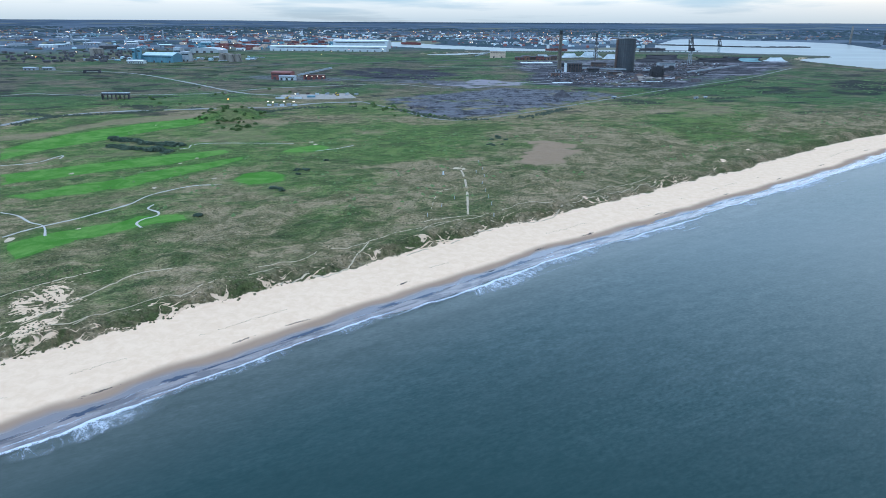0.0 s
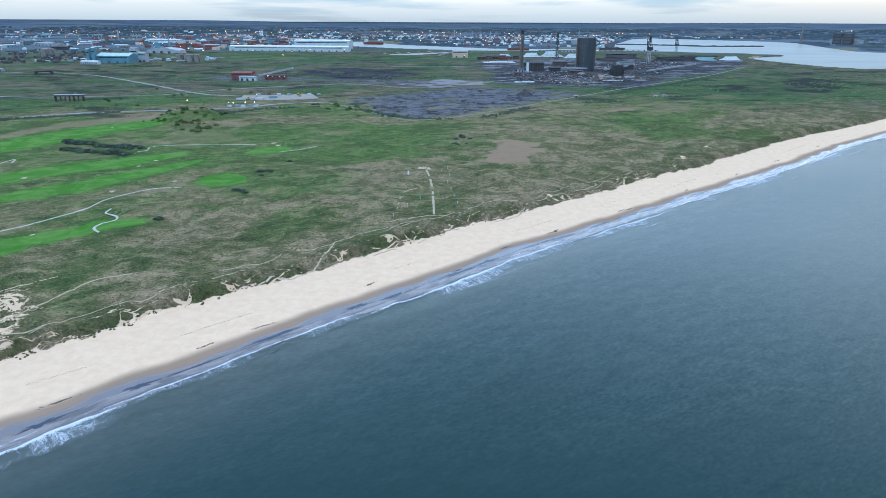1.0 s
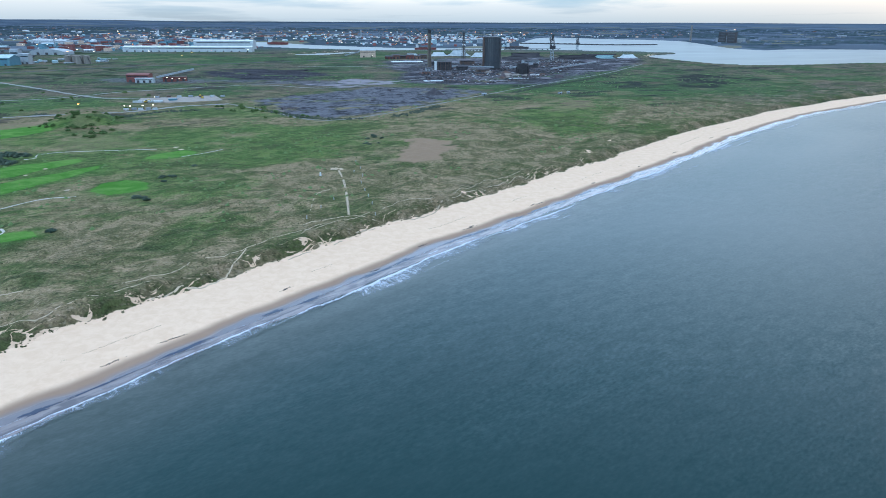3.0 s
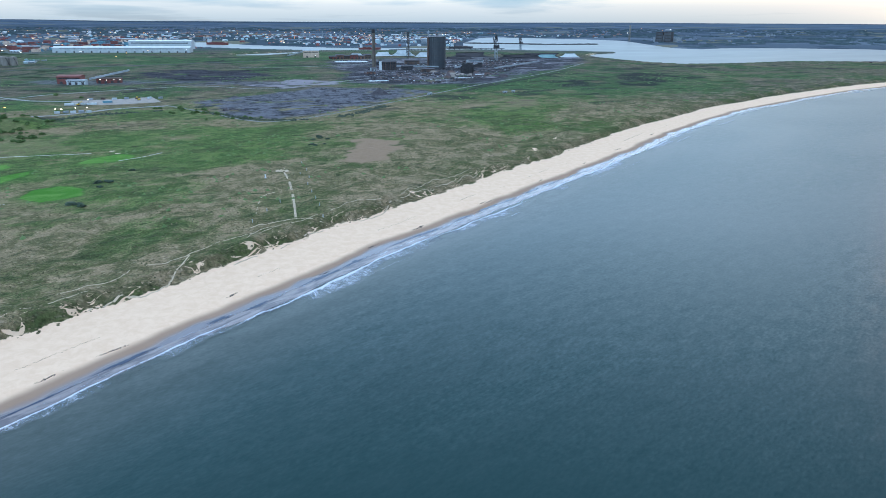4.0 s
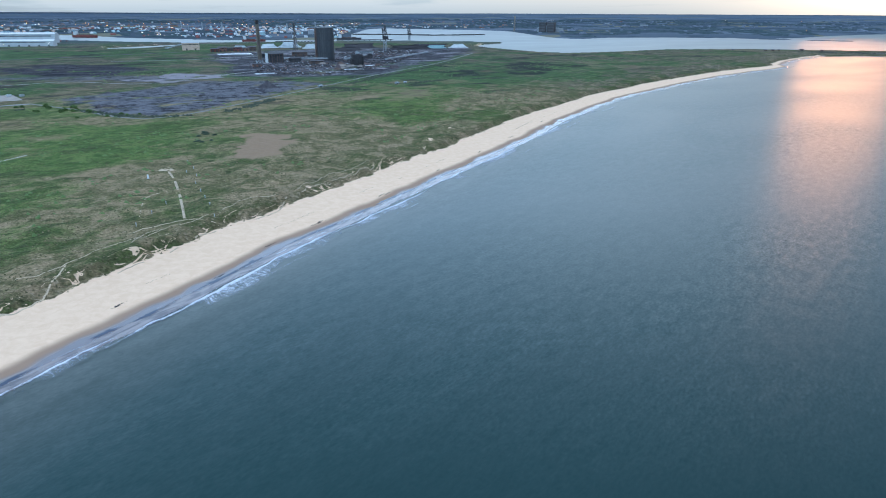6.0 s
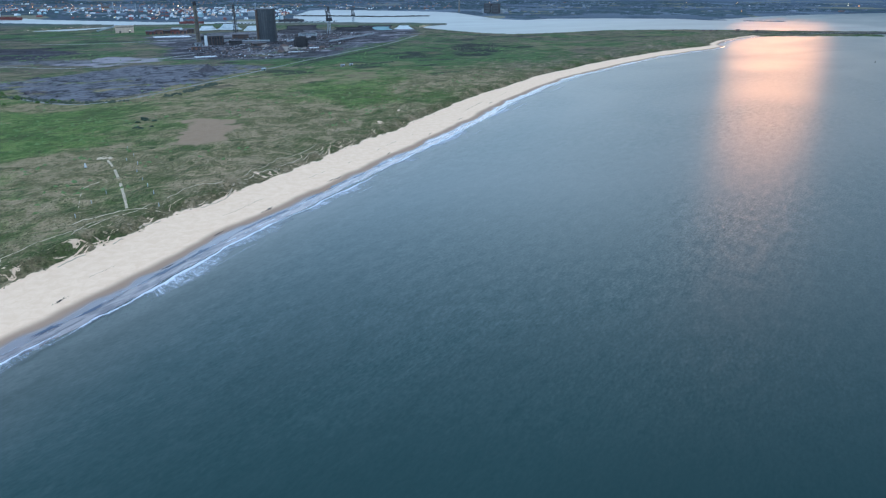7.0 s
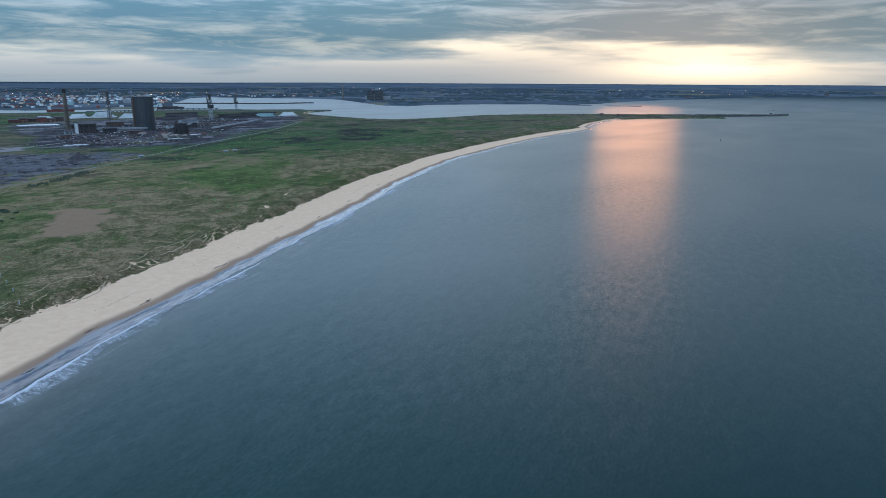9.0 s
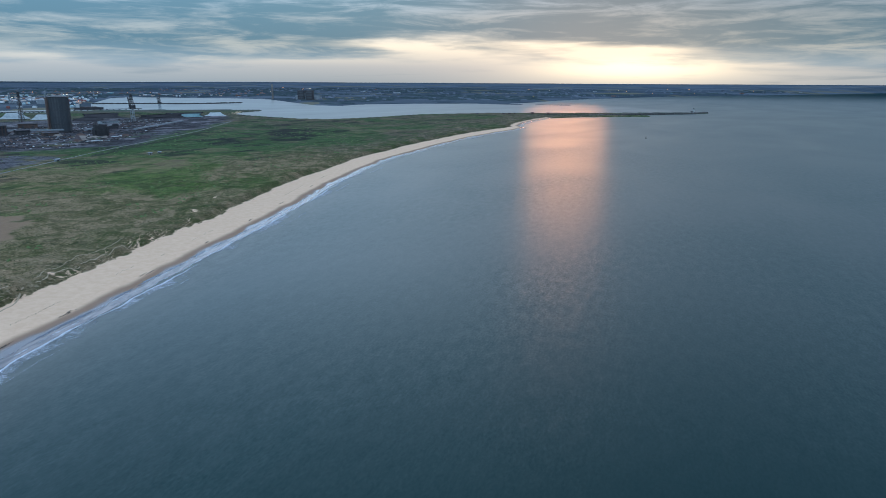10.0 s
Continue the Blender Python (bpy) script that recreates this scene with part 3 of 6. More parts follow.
def rounded(x, y, pts, edge, rag=0.0, size=20.0, seed=3):
    """1 inside an outline, 0 outside, over a ragged edge. Works only near the outline's own box."""
    xs, ys = [p[0] for p in pts], [p[1] for p in pts]
    pad = edge + rag + 5
    near = (x > min(xs) - pad) & (x < max(xs) + pad) & (y > min(ys) - pad) & (y < max(ys) + pad)
    out = np.zeros(np.shape(x))
    if near.any():
        d = depth_in(x[near], y[near], pts) + rag * (2 * fbm(x[near], y[near], size, seed) - 1)
        out[near] = smooth(d, -edge, edge)
    return out


def land_at(x, y):
    """Height and ground cover at places given as arrays."""
    x, y = np.asarray(x, float), np.asarray(y, float)
    inland = -depth_in(x, y, SHORE)
    inland = np.minimum(inland, -depth_in(x, y, POND))
    sea_front = np.where(inland > 0, line_distance(x, y, COAST), inland)
    fine = 1 - smooth(np.hypot(x, y), 450, 900)
    width = 49 + 9 * (fbm(x, y, 60, 5) - 0.5) + fine * (11 * (fbm(x, y, 15, 6, 3) - 0.5) + 5 * (fbm(x, y, 5, 7, 3) - 0.5)) - 5 * smooth(x, 350, 600) - 22 * smooth(x, 1250, 1500)
    beach_side = line_distance(x, y, COAST) < inland + 2.0
    toe = np.where(beach_side, width, 3.0)
    d = np.hypot(x - EYE.x, y - EYE.y)
    past = sea_front - toe
    front = np.where(beach_side, sea_front, inland)
    slope = np.where(front < 0, front * 0.05, np.where(beach_side, 0.045 * front, 0.8 * front))
    z = np.clip(slope, -3.0, 2.4 + 0.3 * fbm(x, y, 9, 8))
    dune = smooth(past, -1.0, 9.0) * (1 - 0.72 * smooth(past, 40, 230)) * beach_side
    bumps = fbm(x, y, 34, 11, 5)
    ridges = 1 - np.abs(2 * fbm(x, y, 21, 13, 4) - 1)
    z = z + dune * (1.2 + 6.5 * bumps**1.6 + 2.6 * (ridges - 0.6))
    plain = smooth(past, 30, 200)
    z = z + plain * (1.2 + 2.4 * fbm(x, y, 90, 19, 4) + 0.9 * fbm(x, y, 12, 23, 3) * (1 - smooth(d, 450, 900))) * (1 - smooth(d, 2500, 3500))
    z = z + 12.0 * np.exp(-(((x + 255) / 33) ** 2 + ((y - 797) / 40) ** 2) ** 1.7)
    z = z + 5.0 * smooth(d, 3300, 4200) * smooth(inland, 5, 60)
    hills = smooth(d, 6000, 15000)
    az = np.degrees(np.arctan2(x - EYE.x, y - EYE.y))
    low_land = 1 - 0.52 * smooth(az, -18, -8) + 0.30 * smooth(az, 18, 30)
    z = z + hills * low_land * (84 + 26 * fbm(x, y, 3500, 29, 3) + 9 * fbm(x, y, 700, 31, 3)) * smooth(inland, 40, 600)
    # cover: the outlines above are drawn at sea level, so a raised place looks up the outline behind it
    lift = EYE.z / (EYE.z - np.clip(z - 3.2 * smooth(d, 620, 880), 0.0, 14.0))
    qx, qy = EYE.x + (x - EYE.x) * lift, EYE.y + (y - EYE.y) * lift
    edge = 2.2 + 4.0 * smooth(d, 600, 1600)
    sand = (1 - smooth(past, -edge, edge)) * beach_side * (front > -30)
    blow = np.maximum(0.9 * rounded(qx, qy, BLOWOUT, 12, 14, 14, 41), rounded(qx, qy, [(-176, 232), (-178, 250), (-168, 262), (-160, 246), (-162, 228)], 6, 7, 8, 44))
    foot = np.exp(-np.maximum(past, 0) / 15) * (past > -2) * beach_side * (1 - 0.8 * smooth(d, 480, 900))
    for cx, cy, r in ((255, 590, 3), (250, 583, 2), (170, 514, 1.5), (100, 452, 1.5), (-14, 351, 1.5), (-22, 344, 1.5), (298, 640, 1.5)):
        near = np.hypot(qx - cx, (qy - cy) * 0.8) + 11 * (fbm(x, y, 5, 47, 3) - 0.5)
        sand = np.maximum(sand, 0.95 * (1 - smooth(near, r - 3, r + 1)))
    sand = np.maximum(sand, 0.45 * (inland < 12) * (inland > -5) * ~beach_side * (d < 2700) * (x < 1500))
    wander = 5 * (fbm(x, y, 26, 53, 3) - 0.5)
    wet = (1 - smooth(front + wander, 8.5, 14)) * beach_side
    swash = (1 - smooth(front + 2.2 * wander, 3.0, 7.5)) * beach_side
    turf = np.zeros_like(x)
    for k, f in enumerate(FAIRWAYS):
        turf = np.maximum(turf, rounded(qx, qy, f, 3.0, 7, 25, 61 + k) * (0.75 + 0.25 * (k % 2)))
        turf = np.maximum(turf, 0.40 * rounded(qx, qy, f, 24.0, 18, 30, 65 + k))
    lush = np.zeros_like(x)
    for k, f in enumerate(MEADOWS):
        lush = np.maximum(lush, rounded(qx, qy, f, 30, 25, 60, 71 + k))
    lush = np.maximum(lush, 0.6 * plain * smooth(x, 130, 430) * (1 - smooth(d, 1300, 1900)))
    lush = np.maximum(lush, 2.4 * np.exp(-(((qx + 263) / 40) ** 2 + ((qy - 845) / 44) ** 2) ** 2))
    lush = np.maximum(lush, 0.35 * rounded(qx, qy, [(-520, 300), (-120, 380), (-60, 560), (-150, 760), (-420, 860), (-620, 700)], 40, 30, 50, 75))
    bare = np.maximum(rounded(qx, qy, BROWN, 3, 17, 20, 81), 0.55 * rounded(qx, qy, RIDGE, 5, 12, 20, 82))
    bare = np.maximum(bare, 0.25 * smooth(fbm(x, y, 70, 83, 4), 0.62, 0.70) * (d > 620) * (d < 2500) * plain)
    bare = np.maximum(bare, 0.45 * rounded(qx, qy, TANS, 15, 30, 30, 84) * smooth(fbm(x, y, 26, 85), 0.4, 0.55))
    heath = np.zeros_like(x)
    for k, f in enumerate(HEATHS):
        heath = np.maximum(heath, rounded(qx, qy, f, 12, 45, 50, 86 + k) * smooth(fbm(x * 0.6, y, 22, 90), 0.34, 0.5))
    heath = np.maximum(heath, 0.8 * smooth(fbm(x * 0.5 + y * 0.3, y * 0.9 - x * 0.3, 34, 88, 4), 0.60, 0.68) * plain * smooth(d, 700, 950) * (d < 2600))
    slag = np.maximum(rounded(qx, qy, SLAG, 8, 22, 40, 91) * smooth(fbm(x, y, 30, 94), 0.22, 0.42), rounded(qx, qy, WORKS, 20, 40, 80, 92) * smooth(fbm(x, y, 90, 93), 0.26, 0.42))
    slag = np.maximum(slag, 0.8 * rounded(qx, qy, [(-420, 1500), (-160, 1420), (120, 1330), (60, 1240), (-60, 1300), (-260, 1330), (-420, 1420)], 25, 30, 60, 98) * smooth(fbm(x, y, 50, 99), 0.35, 0.55))
    coal = np.maximum(rounded(qx, qy, COALYARD, 12, 35, 60, 95) * smooth(fbm(x, y, 40, 101), 0.25, 0.4), 0.9 * rounded(qx, qy, WORKS, 20, 20) * smooth(fbm(x, y, 70, 102), 0.36, 0.52))
    pale = np.maximum(rounded(qx, qy, PALEYARD, 8, 25, 30, 96) * smooth(fbm(x, y * 2.0, 34, 100, 4), 0.36, 0.56), 0.8 * rounded(qx, qy, WORKS, 20, 20) * smooth(fbm(x * 0.6, y * 1.4, 34, 97), 0.64, 0.72))
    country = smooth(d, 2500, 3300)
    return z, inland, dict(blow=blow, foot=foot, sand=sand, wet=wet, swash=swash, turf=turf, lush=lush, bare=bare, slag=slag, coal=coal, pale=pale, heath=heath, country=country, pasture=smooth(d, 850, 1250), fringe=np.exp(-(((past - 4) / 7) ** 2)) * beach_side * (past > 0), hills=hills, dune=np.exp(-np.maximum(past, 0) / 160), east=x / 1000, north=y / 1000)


def height(x, y):
    return float(land_at(np.array([x], float), np.array([y], float))[0][0])


def mesh_object(name, verts, faces, mat, stores=None):
    """A mesh from arrays. stores: values at the vertices, by name."""
    me = bpy.data.meshes.new(name)
    verts, faces = np.asarray(verts, np.float32), np.asarray(faces, np.int32)
    n = faces.shape[1]
    me.vertices.add(len(verts))
    me.vertices.foreach_set("co", verts.ravel())
    me.loops.add(faces.size)
    me.loops.foreach_set("vertex_index", faces.ravel())
    me.polygons.add(len(faces))
    me.polygons.foreach_set("loop_start", np.arange(0, faces.size, n, dtype=np.int32))
    me.polygons.foreach_set("loop_total", np.full(len(faces), n, np.int32))
    for key, values in (stores or {}).items():
        me.attributes.new(key, "FLOAT", "POINT").data.foreach_set("value", np.asarray(values, np.float32))
    me.update(calc_edges=True)
    me.materials.append(mat)
    return new(name, me)


def soften(ob):
    ob.data.polygons.foreach_set("use_smooth", np.ones(len(ob.data.polygons), bool))
    return ob


# ---- ground: one sheet, finer where it lies nearer the skyline ----
AZ = np.radians(np.concatenate([np.arange(-44, 92, 0.125), np.arange(92, 316, 4.0)]))
DIPS = np.concatenate([np.linspace(37, 13, 300), np.linspace(13, 4, 300)[1:], np.linspace(4, 1.2, 84)[1:], np.linspace(1.2, 0.17, 46)[1:]])
RANGES = EYE.z / np.tan(np.radians(DIPS))
rr, aa = np.meshgrid(RANGES, AZ, indexing="ij")
gx, gy = EYE.x + rr * np.sin(aa), EYE.y + rr * np.cos(aa)
gz, g_inland, g_cover = land_at(gx.ravel(), gy.ravel())
wx, wy, wz = warp(gx.ravel(), gy.ravel(), gz)
rows_n, cols_n = gx.shape
ii, jj = np.meshgrid(np.arange(rows_n - 1), np.arange(cols_n), indexing="ij")
j2 = (jj + 1) % cols_n
quads = np.stack([ii * cols_n + jj, ii * cols_n + j2, (ii + 1) * cols_n + j2, (ii + 1) * cols_n + jj], -1).reshape(-1, 4)
dry = g_inland > -30
quads = quads[dry[quads].any(1)]
used = np.zeros(len(wx), bool)
used[quads.ravel()] = True
index = np.cumsum(used) - 1
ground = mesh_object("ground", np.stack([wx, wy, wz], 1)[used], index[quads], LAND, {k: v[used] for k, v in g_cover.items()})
soften(ground)
tagged(ground, "sandy beach, grassy dunes, links turf and dark slag ground", "ground", kind="structure")

# ---- water: one sheet from under the camera to the skyline ----
W_AZ = np.radians(np.concatenate([np.arange(-46, 94, 1.0), np.arange(94, 314, 4.0)]))
W_R = np.concatenate([np.linspace(0.02, 700, 60), np.linspace(700, 3000, 40)[1:], EYE.z / np.tan(np.radians(np.linspace(2.215, 0.165, 120)))[1:]])
rr, aa = np.meshgrid(W_R, W_AZ, indexing="ij")
sx, sy = (EYE.x + rr * np.sin(aa)).ravel(), (EYE.y + rr * np.cos(aa)).ravel()
s_in = -depth_in(sx, sy, SHORE)
sheltered = depth_in(sx, sy, [(1110, 1690), (1430, 1700), (1950, 1650), (2660, 1170), (3100, 2000), (3000, 2900), (2600, 4500), (1900, 6000), (-700, 6000), (-700, 2600), (900, 2300)])
calm = smooth(sheltered, -100, 60)
ux, uy, uz = warp(sx, sy, np.zeros_like(sx))
rn, cn = rr.shape
ii, jj = np.meshgrid(np.arange(rn - 1), np.arange(cn), indexing="ij")
j2 = (jj + 1) % cn
quads = np.stack([(ii + 1) * cn + jj, (ii + 1) * cn + j2, ii * cn + j2, ii * cn + jj], -1).reshape(-1, 4)
sea = mesh_object("water", np.stack([ux, uy, uz], 1), quads, SEA, {"shallow": 0.65 * smooth(s_in, -60, -2) * (np.hypot(sx, sy) < 2300), "calm": calm, "mid_way": 1 - 0.92 * smooth(np.hypot(sx, sy), 700, 1700)})
soften(sea)
tagged(sea, "dark teal sea with small ripples and a pink sunset glitter", "sea", kind="structure")

# ---- building helpers ----
from mathutils.bvhtree import BVHTree

SURFACE = BVHTree.FromObject(ground, bpy.context.evaluated_depsgraph_get())


def ground_z(x, y):
    hit = SURFACE.ray_cast(Vector((x, y, 500)), Vector((0, 0, -1)))[0]
    return hit.z if hit else 0.0


def settle(x, y):
    """A place of the plan, which is drawn at sea level, brought onto the raised land along the line to the eye."""
    if math.hypot(x - EYE.x, y - EYE.y) > NEAR_RIM - 50:
        return x, y
    far_off = 3.2 * float(smooth(math.hypot(x - EYE.x, y - EYE.y), 620, 880))
    a, b = x, y
    for _ in range(3):
        f = 1 - min(max(ground_z(a, b) - far_off, 0.0), 14.0) / EYE.z
        a, b = EYE.x + (x - EYE.x) * f, EYE.y + (y - EYE.y) * f
    return a, b


def part(name, bm, mat, parent, label=""):
    """Links a bmesh as one mesh object under a thing or a part."""
    me = bpy.data.meshes.new(name)
    bm.to_mesh(me)
    bm.free()
    me.materials.append(mat)
    ob = new(name, me)
    ob.parent = parent
    return tagged(ob, label)


def spot(x, y, turn=0.0, lift=0.0):
    """The pose of a thing that stands on the ground at a place of the plan, brought in if it lies far off."""
    d = math.hypot(x - EYE.x, y - EYE.y)
    s = float(nearing(d))
    if d > NEAR_RIM - 50:
        z = max(height(x, y), 0.0) + lift
        at = warp(np.array([x]), np.array([y]), np.array([z]))
        at = Vector((at[0][0], at[1][0], at[2][0]))
    else:
        x, y = settle(x, y)
        at = Vector((x, y, ground_z(x, y) + lift))
    return Matrix.Translation(at) @ Matrix.Rotation(radians(turn), 4, "Z") @ Matrix.Scale(s, 4)


def thing(name, label, category, x, y, turn=0.0, group="", lift=0.0):
    ob = new(name)
    ob.empty_display_size = 1.0
    ob.matrix_basis = spot(x, y, turn, lift)
    return tagged(ob, label, category, group)


def again(ob, x, y, turn=0.0, size=1.0, lift=0.0):
    m = spot(x, y, turn, lift)
    made = copy_thing(ob, Matrix.Identity(4))
    made.matrix_basis = m @ Matrix.Scale(size, 4)
    return made


def box(bm, x, y, z, lx, ly, lz, turn=0.0, lean=0.0):
    """A box by the middle of its foot and its size."""
    m = Matrix.Translation((x, y, z)) @ Matrix.Rotation(radians(turn), 4, "Z") @ Matrix.Rotation(radians(lean), 4, "Y") @ Matrix.Translation((0, 0, lz / 2)) @ Matrix.Diagonal((lx, ly, lz, 1))
    bmesh.ops.create_cube(bm, size=1.0, matrix=m)
    return bm


def beam(bm, a, b, thick):
    a, b = Vector(a), Vector(b)
    m = Matrix.Translation((a + b) / 2) @ (b - a).to_track_quat("Z", "Y").to_matrix().to_4x4() @ Matrix.Diagonal((thick, thick, (b - a).length, 1))
    bmesh.ops.create_cube(bm, size=1.0, matrix=m)
    return bm


def drum(bm, x, y, z, r1, r2, h, sides=16, caps=True):
    bmesh.ops.create_cone(bm, cap_ends=caps, segments=sides, radius1=r1, radius2=r2, depth=h, matrix=Matrix.Translation((x, y, z + h / 2)))
    return bm


def fresh():
    return bmesh.new()


def curve_points(pts, step):
    """A smooth line through the points, in even steps."""
    p = [np.array(q, float) for q in pts]
    p = [2 * p[0] - p[1]] + p + [2 * p[-1] - p[-2]]
    out = []
    for a, b, c, d in zip(p, p[1:], p[2:], p[3:]):
        n = max(2, int(np.linalg.norm(c - b) / step))
        for t in np.arange(n) / n:
            out.append(0.5 * (2 * b + (c - a) * t + (2 * a - 5 * b + 4 * c - d) * t**2 + (3 * b - a - 3 * c + d) * t**3))
    return np.array(out + [p[-2]])


def ribbon(name, pts, width, mat, label, category, step=3.0, lift=0.18, rag=0.25, gaps=0.0, seated=False, wander=0.0):
    """A path or road draped over the land."""
    mid = curve_points(pts, step)
    if not seated:
        mid = np.array([settle(a, b) for a, b in mid])
    run = np.gradient(mid, axis=0)
    run /= np.linalg.norm(run, axis=1)[:, None] + 1e-9
    side = np.stack([-run[:, 1], run[:, 0]], 1)
    mid = mid + side * (wander * (fbm(mid[:, 0], mid[:, 1], 13, 27, 3) - 0.5))[:, None]
    half = width / 2 * (1 + rag * (2 * fbm(mid[:, 0], mid[:, 1], 11, 7, 3) - 1) * 2)
    worn = fbm(mid[:, 0], mid[:, 1], 16, 9, 3)
    verts, faces = [], []
    for k, off in enumerate((-1.0, -0.5, 0.0, 0.5, 1.0)):
        q = mid + side * (half * off)[:, None]
        verts += [(a, b, ground_z(a, b) + (lift if abs(off) < 0.9 else lift - 0.2)) for a, b in q]
    n = len(mid)
    for k in range(4):
        for j in range(n - 1):
            if worn[j] < gaps:
                continue
            faces.append((k * n + j, k * n + j + 1, (k + 1) * n + j + 1, (k + 1) * n + j))
    ob = soften(mesh_object(name, verts, np.array(faces)[:, ::-1], mat))
    return tagged(ob, label, category, kind="structure")


# ---- surf: foam along the water's edge ----
FRONT = curve_points([(-600, -230), (-300, 20), (-220, 87), (-165, 132)] + COAST[2:], 2.0)
FRONT = FRONT[(FRONT[:, 0] > -420)]
F_RUN = np.gradient(FRONT, axis=0)
F_RUN /= np.linalg.norm(F_RUN, axis=1)[:, None]
F_SEA = np.stack([F_RUN[:, 1], -F_RUN[:, 0]], 1)
F_LEN = np.concatenate([[0], np.cumsum(np.linalg.norm(np.diff(FRONT, axis=0), axis=1))])
S_ZERO = F_LEN[np.argmin(np.hypot(FRONT[:, 0] + 132, FRONT[:, 1] - 160))]


def along(s, off):
    """A place s metres up the coast from the start of the view, off metres out to sea."""
    s = np.asarray(s, float) + S_ZERO
    out = [np.interp(s, F_LEN, FRONT[:, k]) + off * np.interp(s, F_LEN, F_SEA[:, k]) for k in (0, 1)]
    return out[0], out[1]


def surf(name, s0, s1, off, width, full, crest, label, seed, slant=0.0):
    """A strip of foam: lace thinning out to sea behind a bright edge; crest: height of the breaking edge."""
    n = max(8, int((s1 - s0) / 1.2))
    s = np.linspace(s0, s1, n)
    wob = 5.0 * (fbm(s, s * 0 + seed, 42, seed, 4) - 0.5) + 2.2 * (fbm(s, s * 0, 9, seed + 1, 3) - 0.5)
    wide = width * (0.35 + 1.3 * fbm(s, s * 0 + 3.3, 30, seed + 2, 3))
    ends = np.minimum(smooth(s - s0, 0, 0.25 * (s1 - s0)), smooth(s1 - s, 0, 0.25 * (s1 - s0)))
    patch = 0.3 + 0.6 * smooth(fbm(s, s * 0, 34, seed + 5, 3), 0.36, 0.58)
    verts, dense = [], []
    rowz = ((-0.05, 0.0, 0.0), (0.0, 1.0, 1.5), (0.06, 0.75, 1.1), (0.14, 0.25, 0.6), (0.6, 0.1, 0.54), (1.0, 0.0, 0.0))
    for f, up_, amount in rowz:
        x, y = along(s, off + slant * (s - s0) / (s1 - s0) + wob + f * wide)
        z = 0.05 + crest * up_ * ends
        bed = 0.05 * np.maximum(0, -(off + wob + f * wide))
        verts.append(np.stack([x, y, z + bed], 1))
        dense.append(np.clip(amount * full * 0.85 * (patch if f > 0.06 else 0.4 + 0.55 * patch), 0, 1.4) * ends)
    m = len(rowz)
    k, j = np.meshgrid(np.arange(m - 1), np.arange(n - 1), indexing="ij")
    faces = np.stack([k * n + j, (k + 1) * n + j, (k + 1) * n + j + 1, k * n + j + 1], -1).reshape(-1, 4)
    ob = soften(mesh_object(name, np.concatenate(verts), faces[:, ::-1], FOAM, {"dense": np.concatenate(dense)}))
    ob.visible_shadow = False
    return tagged(ob, label, "wave", kind="stuff")


rng = random.Random(4)
# the first line of breakers, wave after wave along the shore
at_s = -130.0
while at_s < 2150:
    span = rng.uniform(70, 130) * (1 + max(at_s, 0) / 1500)
    surf("breaking_wave", at_s - 0.22 * span, at_s + 1.15 * span, rng.uniform(3.5, 7.0), rng.uniform(7.0, 12.0), rng.uniform(0.72, 0.98), 0.2, "thin white breaking wave with lacy foam behind it", 100 + int(at_s), rng.uniform(-3, 3))
    at_s += span
# shorter waves breaking further out
for a, b, off, wide, full in ((-80, 0, 12, 5, 0.7), (210, 262, 15, 2.5, 0.65), (330, 372, 16, 2.5, 0.6), (470, 590, 17, 5, 0.6), (650, 760, 16, 5, 0.6), (820, 930, 17, 6, 0.6), (1100, 1250, 17, 6, 0.6), (1500, 1650, 16, 6, 0.6)):
    surf("breaking_wave", a, b, off, wide, full, 0.25, "short white breaker a little way off the beach", 400 + a, 3.0)
# thin lines of wash running up the sand
for a in range(-130, 900, 52):
    surf("swash_line", a, a + 76, -2.2 + 2.6 * rng.random(), 1.0, 0.6, 0.0, "thin line of foam drying on damp sand", 300 + a, rng.uniform(-1.5, 1.5))
# thin films of spent foam between the wash and the breakers
for a in range(-120, 1400, 70):
    surf("foam_film", a, a + 92, 0.0 + 1.5 * rng.random(), 8.0, 0.46, 0.0, "thin film of spent foam on the shallows", 700 + a)

# ---- the backwash: a thin sheet of water over sand, from the wet beach out to the breakers ----


def backwash_material():
    m, N = material("backwash")
    geo = N.add("ShaderNodeNewGeometry")
    lie = N.laid((geo, "Position"), 40, 4.5)
    n = N.noise(lie, 0.30, 5.0, 0.62, 0.5)
    c = N.mix(N.step((n, 0), 0.40, 0.60), (0.115, 0.102, 0.112), (0.240, 0.205, 0.205))
    b = N.add("ShaderNodeBsdfPrincipled", {"Base Color": colour_out(c), "Roughness": 0.14, "IOR": 1.33})
    gone = N.add("ShaderNodeBsdfTransparent")
    f = N.step(N.math("ADD", stored(N, "film"), N.math("MULTIPLY", N.math("SUBTRACT", (n, 0), 0.5), 0.9)), 0.25, 0.6)
    N.add("ShaderNodeOutputMaterial", {0: N.add("ShaderNodeMixShader", {0: f, 1: gone, 2: b})})
    return m


